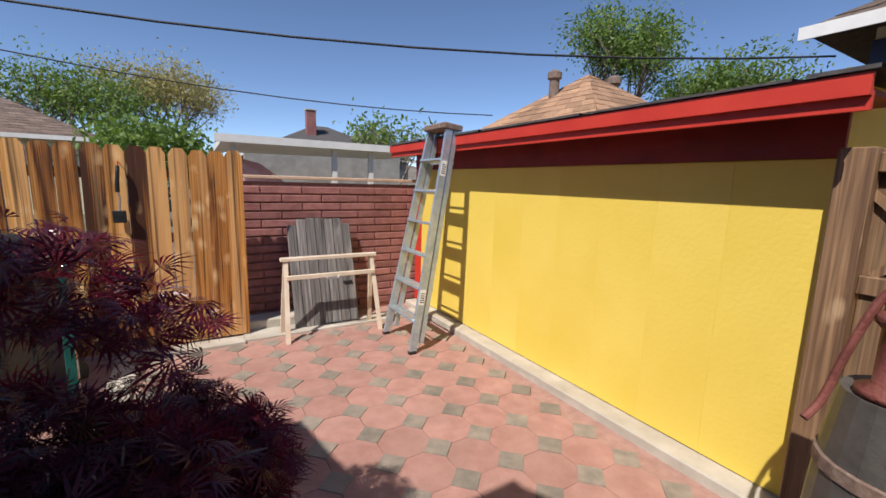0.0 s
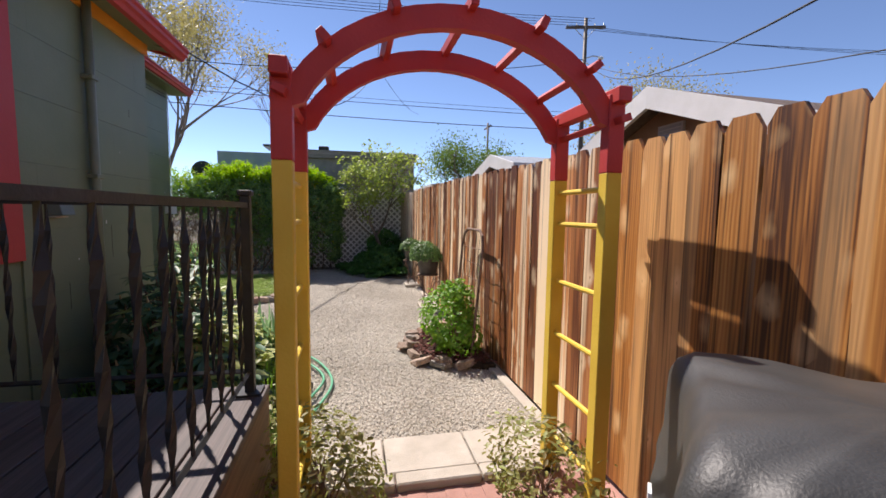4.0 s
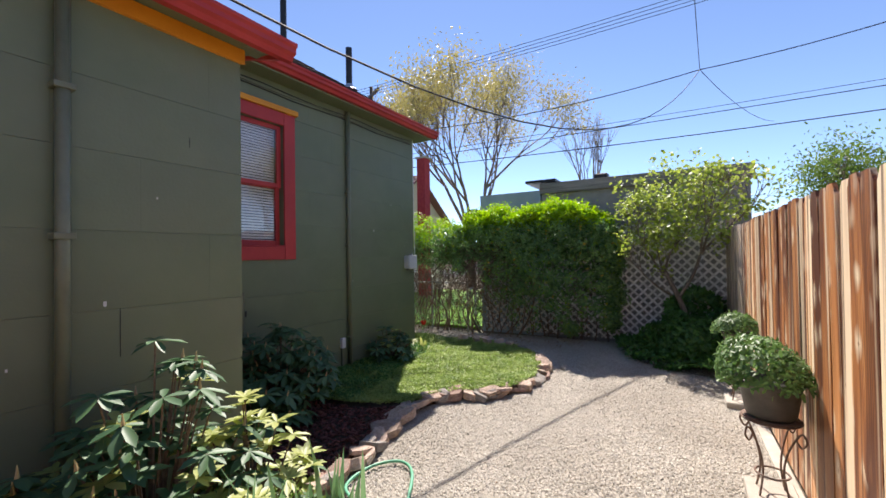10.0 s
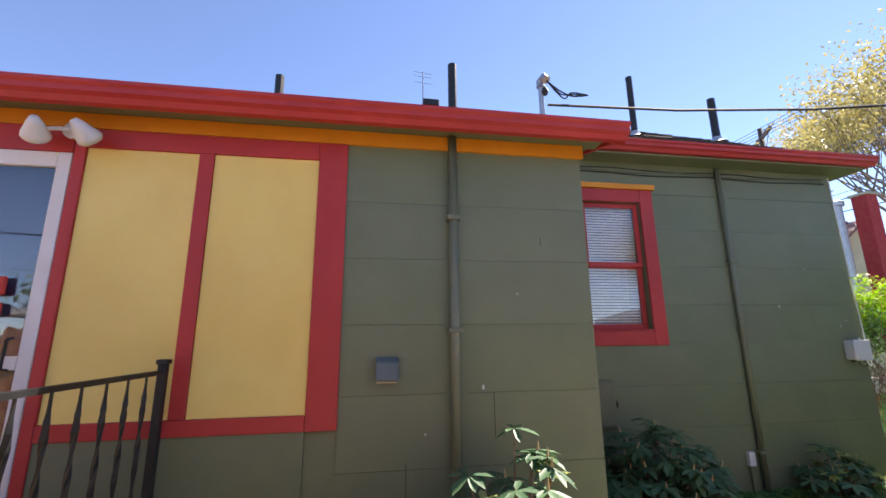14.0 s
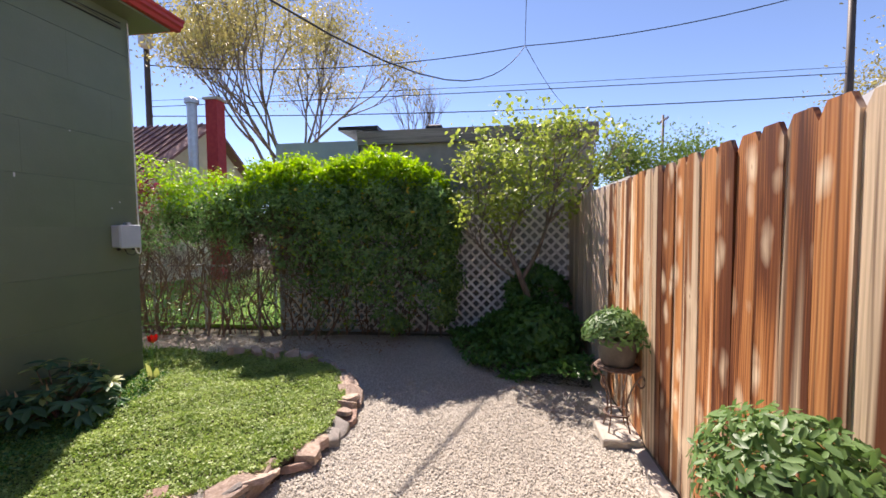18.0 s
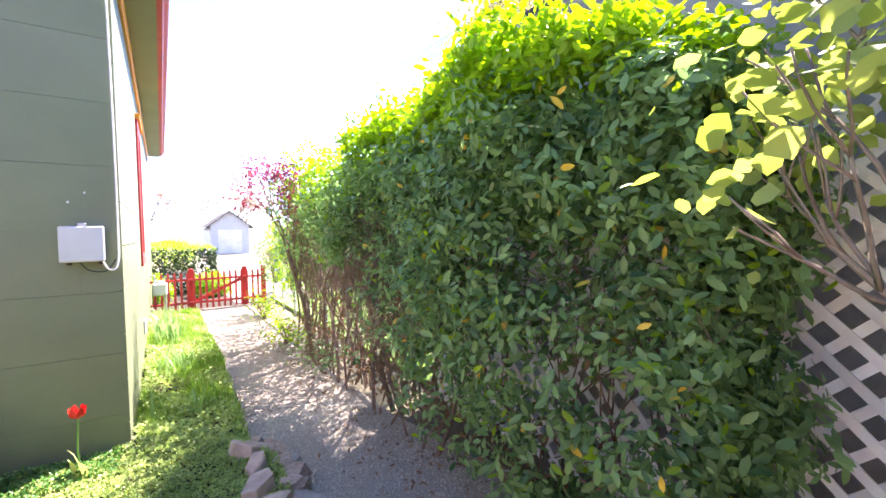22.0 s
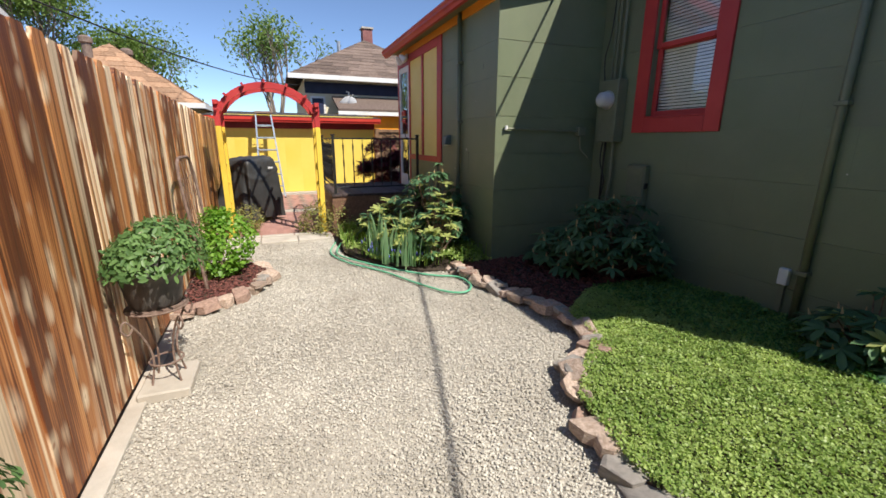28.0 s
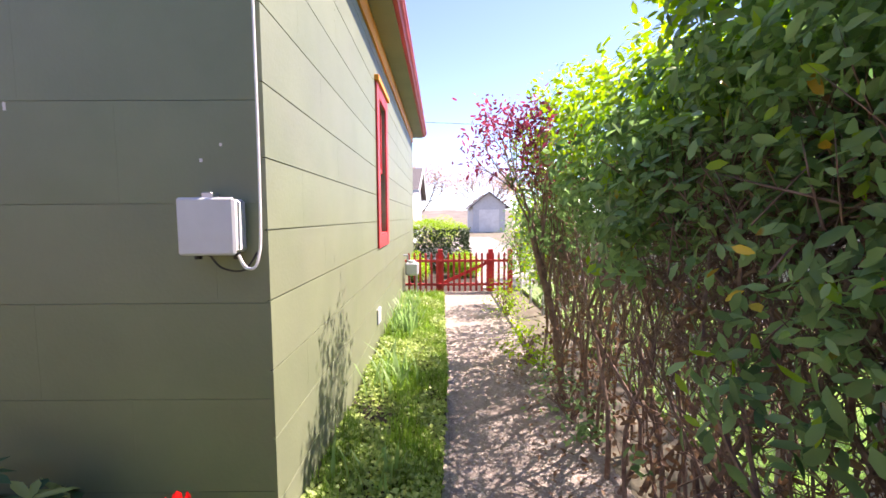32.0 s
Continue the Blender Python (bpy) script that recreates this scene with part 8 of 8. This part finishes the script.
def hip_house(name, x0, x1, y0, y1, zw, zr, wall, roofm, label, over=0.5, bands=()):
    h = thing(name, label, "building")
    part("wall", box(x0, x1, y0, y1, -0.1, zw), wall, h)
    a, b, c, d = x0 - over, x1 + over, y0 - over, y1 + over
    lx, ly = b - a, d - c
    k = min(lx, ly) / 2
    if lx > ly:
        r0, r1 = (a + k, (c + d) / 2), (b - k, (c + d) / 2)
    else:
        r0, r1 = ((a + b) / 2, c + k), ((a + b) / 2, d - k)
    q = [((a, c, zw), (b, c, zw), (*(r1 if lx > ly else r0), zr), (*r0, zr)), ((b, c, zw), (b, d, zw), (*r1, zr), (*(r1 if lx > ly else r0), zr)),
         ((b, d, zw), (a, d, zw), (*(r0 if lx > ly else r1), zr), (*r1, zr)), ((a, d, zw), (a, c, zw), (*r0, zr), (*(r0 if lx > ly else r1), zr))]
    rr = shingle_roof("roof", q, roofm, "", row=0.3, tab=0.5)
    for o in list(rr.children):
        o.parent = h
        if o.name.startswith("roof_deck"):
            o.name = "roof"
    bpy.data.objects.remove(rr)
    part("fascia", box(a, b, c - 0.03, c, zw - 0.12, zw + 0.04), WHITE, h)
    part("fascia", box(a - 0.03, a, c - 0.03, d, zw - 0.12, zw + 0.04), WHITE, h)
    return h


def chimney(parent, x, y, z0, z1, w, m):
    c = part("chimney", box(x - w, x + w, y - w, y + w, z0, z1), m, parent)
    part("chimney_cap", box(x - w - 0.05, x + w + 0.05, y - w - 0.05, y + w + 0.05, z1, z1 + 0.07), CONC, c)


def neighbours():
    # flat shed behind the lattice
    s = thing("flat_roof_shed", "low grey flat-roofed shed with a pale blue metal sheet end", "shed")
    part("wall", box(-16.5, -11.75, 1.22, 4.55, -0.1, 2.8), GREYWALL, s)
    part("fascia", box(-16.6, -11.68, 1.2, 4.6, 2.7, 2.9), wood("grey_fascia_board", (0.16, 0.14, 0.12), (0.3, 0.27, 0.23), (0.36, 0.32, 0.28), axis=1, knots=False), s, "weathered grey fascia")
    part("metal_end", box(-16.0, -11.74, -0.12, 1.19, -0.1, 2.78), PALEBLUE, s, "pale blue metal sheet end")
    part("roof_edge", box(-13.2, -11.7, 0.9, 1.5, 2.93, 2.98), BLACK, s, "loose dark roofing felt")
    part("roof_vent", box(-12.3, -12.05, 2.15, 2.4, 2.9, 3.05, bevel=0.02), BLACK, s)
    d = thing("satellite_dish", "small dark satellite dish on a pole", "satellite dish", (-12.6, -0.7, 2.35))
    part("dish", lathe([(0.02, 0), (0.15, 0.03), (0.25, 0.09), (0.255, 0.1), (0.15, 0.045), (0.02, 0.015)], 20), BLACK, d).rotation_euler = (radians(70), 0, radians(-50))
    part("pole", tube([(0, 0, -2.4), (0, 0, 0.02)], 0.025, 8), STEEL, d)
    # house with the chimney to the south-west
    h = gable_house("neighbour_house", -20.6, -15.9, -13.0, -6.3, 3.1, 4.85, "y", CREAMW, mat("maroon_metal_roof", (0.2, 0.09, 0.08), (0.28, 0.14, 0.12), scale=6, rough=0.6, bump=0.3, stretch=(12, 1, 1)), "cream house with a ribbed maroon roof", windows=())
    for i in range(26):
        y = -13.2 + i * 0.27
        part("roof_rib", prism([(-15.55, 2.94), (-18.25, 4.94), (-18.25, 4.99), (-15.55, 2.99)], "y", y, y + 0.06), bpy.data.materials["maroon_metal_roof"], h)
    chimney(h, -17.08, -5.07, 0.0, 5.26, 0.18, mat("red_chimney_paint", (0.36, 0.03, 0.04), (0.45, 0.05, 0.05), scale=9, rough=0.8, bump=0.3))
    st = part("flue", tube([(-16.55, -5.4, 2.5), (-16.55, -5.4, 5.05)], 0.13, 12), STEEL, h, "silver flue pipe")
    part("flue_cap", lathe([(0.19, 5.05), (0.19, 5.17), (0.08, 5.23)], 12, centre=(-16.55, -5.4)), STEEL, st)
    # tan garage over the fence to the north-west
    gable_house("tan_garage", -5.6, -2.95, 5.85, 10.5, 1.95, 2.45, "y", TAN, BRNSH, "small tan stucco garage with white trimmed gable", over=0.25)
    tg = bpy.data.objects["tan_garage"]
    lv = part("attic_vent", box(-4.42, -4.12, 5.82, 5.848, 2.08, 2.24), WHITE, tg, "white attic vent")
    for k in range(4):
        part("louvre", box(-4.4, -4.14, 5.81, 5.819, 2.095 + 0.035 * k, 2.115 + 0.035 * k), GREYPL, lv)
    gable_house("long_tan_house", -17.5, -11.9, 5.2, 9.5, 2.08, 2.3, "x", TAN, mat("pale_metal_roof", (0.5, 0.5, 0.5), (0.6, 0.6, 0.6), scale=5, rough=0.5, bump=0.2), "low tan building with a pale metal roof", over=0.15)
    gable_house("metal_roof_shed", -8.2, -6.6, 5.4, 8.5, 2.06, 2.25, "y", TAN, mat("ribbed_grey_metal", (0.35, 0.37, 0.38), (0.45, 0.47, 0.48), scale=5, rough=0.45, bump=0.3, stretch=(1, 12, 1)), "grey ribbed metal roofed shed", over=0.2)
    hip_house("brown_roof_house", -15, -3.5, 22, 30, 2.9, 4.9, CREAMW, BRNSH, "low house with a brown shingle roof")
    hip_house("grey_roof_house", 3.0, 13, 27, 36, 3.0, 5.4, GREYWALL, GREYSH, "house with a dark grey roof and brick chimney")
    c = bpy.data.objects["grey_roof_house"]
    chimney(c, 7.0, 30.0, 4.5, 6.2, 0.3, BRICK)
    # white carport behind the block wall
    p = thing("carport", "white flat metal carport roof on posts behind the wall", "carport")
    bm = prism([(0.4, 2.16), (4.9, 2.2), (4.9, 2.3), (0.4, 2.28)], "y", 8.7, 12.0)
    part("roof", bm, WHITE, p)
    part("fascia", box(0.3, 5.0, 8.62, 8.7, 2.17, 2.31), WHITE, p)
    for x in (0.6, 2.5, 3.3):
        part("post", box(x - 0.05, x + 0.05, 8.8, 8.9, -0.1, 2.17), WHITE, p)
    part("back_wall", box(1.2, 6.0, 13.2, 13.5, -0.1, 2.4), GREYWALL, p)
    cb = thing("pink_tarp", "faded pink tarpaulin over stored things", "tarpaulin", (1.0, 9.8, -0.09))
    part("cover", rock(1.2, 0.9, 1.95, 5), mat("faded_pink_cloth", (0.6, 0.32, 0.36), (0.7, 0.42, 0.45), scale=4, rough=0.8, bump=0.2), cb)
    # big houses to the east
    h1 = hip_house("tan_roof_house", 7.0, 12.2, 5.9, 11.1, 2.5, 4.65, CREAMW, TANSH, "house with a tan shingle pyramid roof")
    for (x, y, z) in ((8.7, 8.9, 4.45), (10.3, 8.2, 4.4)):
        v = part("roof_vent", lathe([(0.14, z - 1.0), (0.14, z), (0.2, z + 0.03), (0.2, z + 0.18), (0.1, z + 0.25)], 12, centre=(x, y)), BRNSH, h1)
    h2 = hip_house("cream_house", 7.6, 14.2, -3.6, 2.15, 3.65, 5.7, CREAMW, BRNSH, "two-storey cream house with a brown shingle roof and dark blue frieze", over=0.6)
    part("frieze", box(7.57, 7.6, -3.62, 2.17, 3.1, 3.5), DARKB, h2, "dark blue frieze")
    part("porch_roof", prism([(6.0, 2.4), (7.6, 2.95), (7.6, 3.03), (6.0, 2.48)], "y", -3.6, 1.2), BRNSH, h2, "brown lean-to roof")
    part("trim_band", box(6.0, 6.05, -3.6, 1.2, 2.27, 2.41), WHITE, h2)
    part("porch_wall", box(6.3, 7.6, -3.3, 1.1, -0.1, 2.38), ORANGE, h2, "ochre porch wall")
    w = part("window", box(7.54, 7.6, 1.45, 2.0, 2.2, 3.0), WHITE, h2)
    part("pane", box(7.52, 7.54, 1.52, 1.93, 2.28, 2.92), DARKB, w)
    chimney(h2, 11.2, -1.0, 4.5, 6.3, 0.22, BRICK)
    part("roof_pipe", tube([(9.2, 0.6, 4.4), (9.2, 0.6, 5.3)], 0.07, 8), STEEL, h2)
    dd = thing("satellite_dish", "grey satellite dish on the lean-to roof", "satellite dish", (6.7, 0.7, 2.6))
    part("dish", lathe([(0.02, 0), (0.2, 0.03), (0.34, 0.1), (0.345, 0.11), (0.2, 0.05), (0.02, 0.02)], 20), GREYPL, dd).rotation_euler = (radians(60), 0, radians(100))
    part("mast", tube([(0, 0, 0), (0, 0, 0.5), (-0.1, 0.1, 0.5)], 0.025, 8), STEEL, dd)
    part("arm", tube([(0, 0, 0.3), (-0.35, -0.1, 0.4)], 0.015, 6), STEEL, dd)
    # across the street to the south
    gable_house("white_garage", -16.2, -13.1, -46, -38, 2.5, 3.7, "y", GREYPL, GREYSH, "white garage across the street")
    w = bpy.data.objects["white_garage"]
    part("garage_door", box(-15.6, -13.7, -37.99, -37.95, 0, 2.1), WHITE, w)
    gable_house("pale_house", -8.6, -1.5, -30, -19.5, 2.8, 4.4, "x", WHITE, GREYSH, "pale house across the street")
    tagged(obj("road", box(-60, 60, -19, -11.5, -0.1, -0.07), ASPHALT), "grey asphalt street beyond the gate", "road", kind="structure")
    tagged(obj("front_garden", box(-10.9, -3.0, -11.3, -6.7, -0.1, -0.055), SOIL), "dark planted soil beyond the gate", "soil", kind="structure")
    tagged(obj("driveway", box(-13.6, -10.7, -29, -7.2, -0.1, -0.06), DRIVE), "worn grey drive beyond the gate", "driveway", kind="structure")
    for i, (x, y, hx, hy, hz, m, lab) in enumerate(((-10.6, -8.9, 0.4, 0.35, 0.26, HEDGETOP, "yellow-green shrub beyond the gate"), (-12.4, -8.2, 0.5, 0.9, 0.8, GREENLEAF, "green shrub beside the drive"), (-8.6, -16.5, 1.1, 0.9, 0.9, HEDGETOP, "yellow flowering shrub across the street"), (-9.3, -8.2, 0.4, 0.4, 0.3, HEDGETOP, "yellow-green shrub beyond the gate"), (-10.2, -19.5, 0.8, 0.8, 0.75, HEDGETOP, "yellow flowering shrub across the street"), (-8.9, -7.4, 0.3, 0.3, 0.25, PLUM, "pink flowering plant beyond the gate"))):
        bush((x, y, -0.05), (hx, hy, hz), 2600, m, 0.07, 300 + i, "street_shrub", lab)
    c = thing("clipped_hedge", "clipped box hedge beyond the gate, sides coloured dark as in shade, top light green", "hedge", (-9.75, -10.2, -0.05))
    rng = np.random.default_rng(340)
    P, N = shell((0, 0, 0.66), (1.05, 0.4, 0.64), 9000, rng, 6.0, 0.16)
    # split by height: shade-dark leaves on the sides, light ones on top
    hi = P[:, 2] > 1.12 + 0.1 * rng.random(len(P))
    leaves("foliage", P[~hi], N[~hi], 0.07, HEDGESHADE, c, seed=341, wobble=0.8)
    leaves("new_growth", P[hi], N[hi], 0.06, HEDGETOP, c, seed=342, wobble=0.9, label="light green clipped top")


neighbours()


# ---- trees beyond ----
def tree(at, h, crown_r, n, material, seed, label, trunk_r=0.14, size=0.2, levels=3, sparse=0.5, fork=0.3, up=0.3, kids=3, spread=0.6):
    t = thing("tree", label, "tree", at)
    bm, tips = bmesh.new(), []
    r = random.Random(seed)
    f = h * fork
    tube([(0, 0, -0.3), (r.uniform(-0.1, 0.1), r.uniform(-0.1, 0.1), f * 0.6), (0, 0, f)], trunk_r, 8, bm=bm, r2=trunk_r * 0.7)
    for i in range(5):
        a = 2 * math.pi * (i + r.random() * 0.5) / 5
        k = crown_r / h
        branchy(bm, Vector((0, 0, f * (0.8 + 0.05 * i))), (math.cos(a) * k * 1.3, math.sin(a) * k * 1.3, 0.9), h * 0.3, trunk_r * 0.5, levels, r, tips, kids, spread, 0.25, 5, up)
    part("trunk", bm, BARK, t, smooth=True)
    rng = np.random.default_rng(seed)
    tp = np.array([p for p, _ in tips])
    P = tp[rng.integers(0, len(tp), n)] + rng.normal(0, sparse, (n, 3))
    P = P[P[:, 2] > f * 0.8]
    leaves("crown", P, rng.normal(0, 1, (len(P), 3)), size, material, t, seed=seed)


tree((-22.5, -5.8, 0), 10.5, 3.8, 24000, BUD, 401, "tall bare-limbed tree in pale spring bud", 0.22, 0.12, 4, 0.42, 0.22, 0.4, 3, 0.6)
tree((-29, -1.2, 0), 8.5, 1.6, 250, BUD, 402, "slender leafless tree far behind", 0.12, 0.1, 3, 0.15, 0.4, 0.8)
tree((-27.5, 10.6, 0), 5.2, 1.7, 9000, TREEG, 403, "round green tree beyond the fence", 0.2, 0.15, 3, 0.55, 0.3)
tree((-24, 22, 0), 9.0, 4.5, 14000, BUD, 404, "wide budding tree beyond the garage", 0.25, 0.15, 3, 0.7, 0.25)
tree((-5.2, 30, 0), 6.6, 3.2, 8000, TREEG, 405, "budding green tree behind the houses", 0.25, 0.19, 3, 0.6, 0.25)
tree((-1.2, 31, 0), 7.6, 2.2, 9000, BUD, 406, "tall brownish budding tree behind the houses", 0.22, 0.17, 3, 0.5, 0.25)
tree((-1.1, 17, 0), 3.0, 1.6, 4500, TREEG, 407, "bright green tree behind the fence", 0.15, 0.2, 3, 0.4, 0.2)
tree((6.7, 15.5, 0), 3.9, 0.9, 800, TREEG, 408, "narrow green tree by the carport", 0.12, 0.2, 3, 0.3, 0.2)
tree((18.9, 14.6, 0), 9.8, 1.6, 9000, TREEG, 409, "tall green poplar behind the tan roof", 0.25, 0.19, 3, 0.45, 0.2, 0.8)
tree((22.0, 11.0, 0), 7.4, 2.4, 8000, TREEG, 410, "green poplar behind the tan roof", 0.25, 0.19, 3, 0.5, 0.2, 0.6)
tree((24, 3, 0), 9, 2.6, 2200, TREEG, 411, "green tree behind the cream house", 0.25, 0.26, 3, 0.6, 0.25)
tree((-7.5, -44, 0), 7.5, 5.0, 9000, RUSSET, 412, "russet tree across the street", 0.25, 0.15, 3, 0.8, 0.2)
tree((-15.5, -47, 0), 7.5, 5.0, 9000, RUSSET, 413, "russet tree across the street", 0.25, 0.15, 3, 0.8, 0.2)
tree((-6.5, -26, 0), 6.5, 1.8, 120, BUD, 414, "leafless tree across the street", 0.12, 0.1, 3, 0.15, 0.35, 0.7)
tree((14, 36, 0), 5.5, 2.5, 1400, TREEG, 415, "far green tree behind the houses", 0.2, 0.3, 3, 0.5, 0.25)
tree((30, 12, 0), 6, 2.5, 1400, TREEG, 416, "far green tree beyond the garage", 0.2, 0.3, 3, 0.5, 0.25)


def hills():
    bm = bmesh.new()
    prev = None
    k = 90
    for i in range(k + 1):
        a = 2 * math.pi * i / k
        R = 520
        h = 16 + 9 * math.sin(a * 5 + 1) + 6 * math.sin(a * 11 + 2) + 3 * math.sin(a * 23)
        row = [bm.verts.new((R * math.cos(a), R * math.sin(a), -1)), bm.verts.new(((R + 90) * math.cos(a), (R + 90) * math.sin(a), max(4, h)))]
        if prev:
            bm.faces.new((prev[0], row[0], row[1], prev[1]))
        prev = row
    tagged(obj("backdrop", bm, HILL, smooth=True), "low dry hills on the horizon", "hills", kind="structure")


hills()


# ---- poles and overhead lines ----
def pole(at, h, seed, lamp=False):
    p = thing("utility_pole", "tall dark wooden utility pole with crossarm", "utility pole", at)
    part("pole", tube([(0, 0, -0.3), (0, 0, h)], 0.15, 10, r2=0.1), POLE, p, smooth=True)
    part("crossarm", box(-1.1, 1.1, -0.06, 0.06, h - 0.55, h - 0.42), POLE, p)
    for x in (-1.0, -0.5, 0.5, 1.0):
        part("insulator", lathe([(0.03, h - 0.42), (0.05, h - 0.36), (0.02, h - 0.28)], 8), STEEL, p).location = (x, 0, 0)
    for s in (-1, 1):
        part("brace", tube([(s * 0.6, 0.08, h - 0.5), (0, 0.1, h - 1.1)], 0.02, 5), STEEL, p)
    if lamp:
        part("lamp_arm", tube([(0, 0, h - 2.2), (0.5, 0.1, h - 2.0), (0.9, 0.15, h - 2.05)], 0.03, 6), STEEL, p)
        part("lamp_head", lathe([(0.05, 0), (0.16, 0.05), (0.14, 0.14), (0.03, 0.2)], 12), WHITE, p, "white street lamp head").location = (0.95, 0.15, h - 2.2)
    return p


pole((-23.0, 15.8, 0), 12.4, 1, True).rotation_euler = (0, 0, radians(75))
pole((-21.3, -11.2, 0), 10.9, 2).rotation_euler = (0, 0, radians(60))
pole((-44, 17, 0), 11, 3)
pole((-12, 55, 0), 11, 4)
tp = thing("transformer", "grey transformer can on the pole", "transformer", (-21.05, -11.0, 8.9))
part("can", lathe([(0.22, 0), (0.25, 0.05), (0.25, 0.75), (0.18, 0.85)], 14), GREYPL, tp)


def line(a, b, sag, r=0.012, name="overhead_wire", k=14):
    a, b = Vector(a), Vector(b)
    pts = [a.lerp(b, i / k) - Vector((0, 0, sag * 4 * (i / k) * (1 - i / k))) for i in range(k + 1)]
    w = thing(name, "black overhead cable against the sky", "cable", group="overhead lines")
    part("cable", tube(pts, r, 5), WIRE, w)


NODE = (-23.34, 4.25, 8.88)
line((-23.0, 15.8, 10.2), NODE, 0.35, 0.02)
line(NODE, (-21.3, -11.2, 8.3), 0.5, 0.02)
line((-5.74, -0.01, 3.97), NODE, 1.84, 0.014)
line(NODE, (-40, 9, 10.5), 0.5, 0.014)
line(NODE, (14, 2.6, 12.5), 1.2, 0.012, k=24)
line((-23.0, 15.8, 10.2), (7.3, 2.43, 3.32), 2.5, 0.014, k=24)
for k in range(4):
    line((-23.0 + 0.3 * k, 15.8, 12.0), (-21.3 + 0.3 * k, -40, 12.2), 1.2, 0.012)
line((-23.0, 15.8, 6.23), (-21.3, -11.2, 6.22), 0.22, 0.02)
line((-23.0, 15.8, 6.97), (-21.3, -11.2, 6.6), 0.05, 0.016)
line((-23.0, 15.8, 7.2), (-21.3, -11.2, 6.85), 0.08, 0.01)
for k in range(3):
    line((-23.0, 15.8, 12.0 - 0.1 * k), (-12 + k, 55, 10.6), 1.2, 0.012)
line((-23.0, 15.8, 10.0), (6.81, 9.16, 3.34), 2.0, 0.014, k=24)
line((-30, -26, 7.2), (12, -18, 7.4), 0.6, 0.012)


# ---- east gate, pump and barrel by the start ----
def east_gate():
    g = thing("trellis_gate", "dark weathered wooden gate with a diagonal trellis panel", "gate", (2.34, 0.425, 0), 0)
    part("post", box(-0.06, 0.06, 0.22, 0.34, -0.05, 1.72, bevel=0.006), RAILW, g)
    part("post", box(0.0, 0.1, -1.1, -1.0, -0.05, 1.72, bevel=0.006), RAILW, g)
    part("top_rail", box(-0.02, 0.05, -1.0, 0.22, 1.62, 1.7, bevel=0.005), RAILW, g)
    part("mid_rail", box(-0.02, 0.05, -1.0, 0.22, 1.12, 1.2, bevel=0.005), RAILW, g)
    for i in range(9):
        bm = box(-0.006, 0.006, -0.016, 0.016, -0.3, 0.3)
        bm.transform(pose(0.01, -0.9 + i * 0.125, 1.41, 45 if i % 2 else -45))
        part("slat", bm, RAILW, g)
    part("backing_board", box(0.028, 0.045, -1.0, 0.22, 1.2, 1.62), RAILW, g)
    for i in range(8):
        part("board", box(0.0, 0.02, -1.0 + i * 0.152 + 0.003, -1.0 + (i + 1) * 0.152 - 0.003, 0.05, 1.12), RAILW, g)
    p = thing("hand_pump", "old red-painted cast iron hand pump on a barrel", "hand pump", (1.67, 0.37, 0.95))
    part("body", lathe([(0.085, 0), (0.085, 0.02), (0.05, 0.04), (0.05, 0.2), (0.068, 0.22), (0.068, 0.245), (0.04, 0.26)], 14), mat("rusty_red_iron", (0.13, 0.035, 0.028), (0.21, 0.065, 0.05), scale=14, rough=0.7, bump=0.4), p, smooth=True)
    part("spout", tube(smooth_line([(0.03, -0.03, 0.15), (0.08, -0.1, 0.17), (0.1, -0.16, 0.14), (0.1, -0.17, 0.1)], 5), 0.024, 10), bpy.data.materials["rusty_red_iron"], p)
    part("handle", tube(smooth_line([(0.03, -0.02, 0.3), (0.0, 0.02, 0.33), (-0.02, 0.06, 0.28), (-0.05, 0.1, 0.12), (-0.08, 0.13, -0.04), (-0.13, 0.15, -0.1)], 6), 0.012, 8), bpy.data.materials["rusty_red_iron"], p, "long curved lever")
    part("bracket", box(-0.02, 0.02, -0.03, 0.05, 0.24, 0.34, bevel=0.006), bpy.data.materials["rusty_red_iron"], p)
    b = thing("barrel", "dark old wooden barrel with metal hoops", "barrel", (1.74, 0.33, -0.02))
    part("barrel_body", lathe([(0.17, 0), (0.2, 0.2), (0.215, 0.45), (0.2, 0.72), (0.17, 0.965), (0.05, 0.965), (0.02, 0.96)], 22), DARKPOT, b)
    for z, r in ((0.1, 0.19), (0.7, 0.201)):
        part("hoop", lathe([(r, z), (r + 0.006, z + 0.005), (r + 0.004, z + 0.045), (r - 0.004, z + 0.05)], 22), RUSTY, b)
    s = thing("plastic_sheet", "crumpled clear plastic sheet draped by the barrel", "plastic sheet", (1.68, 0.2, -0.02))
    part("sheet", rock(0.35, 0.3, 0.4, 77), GREYPL, s)


east_gate()
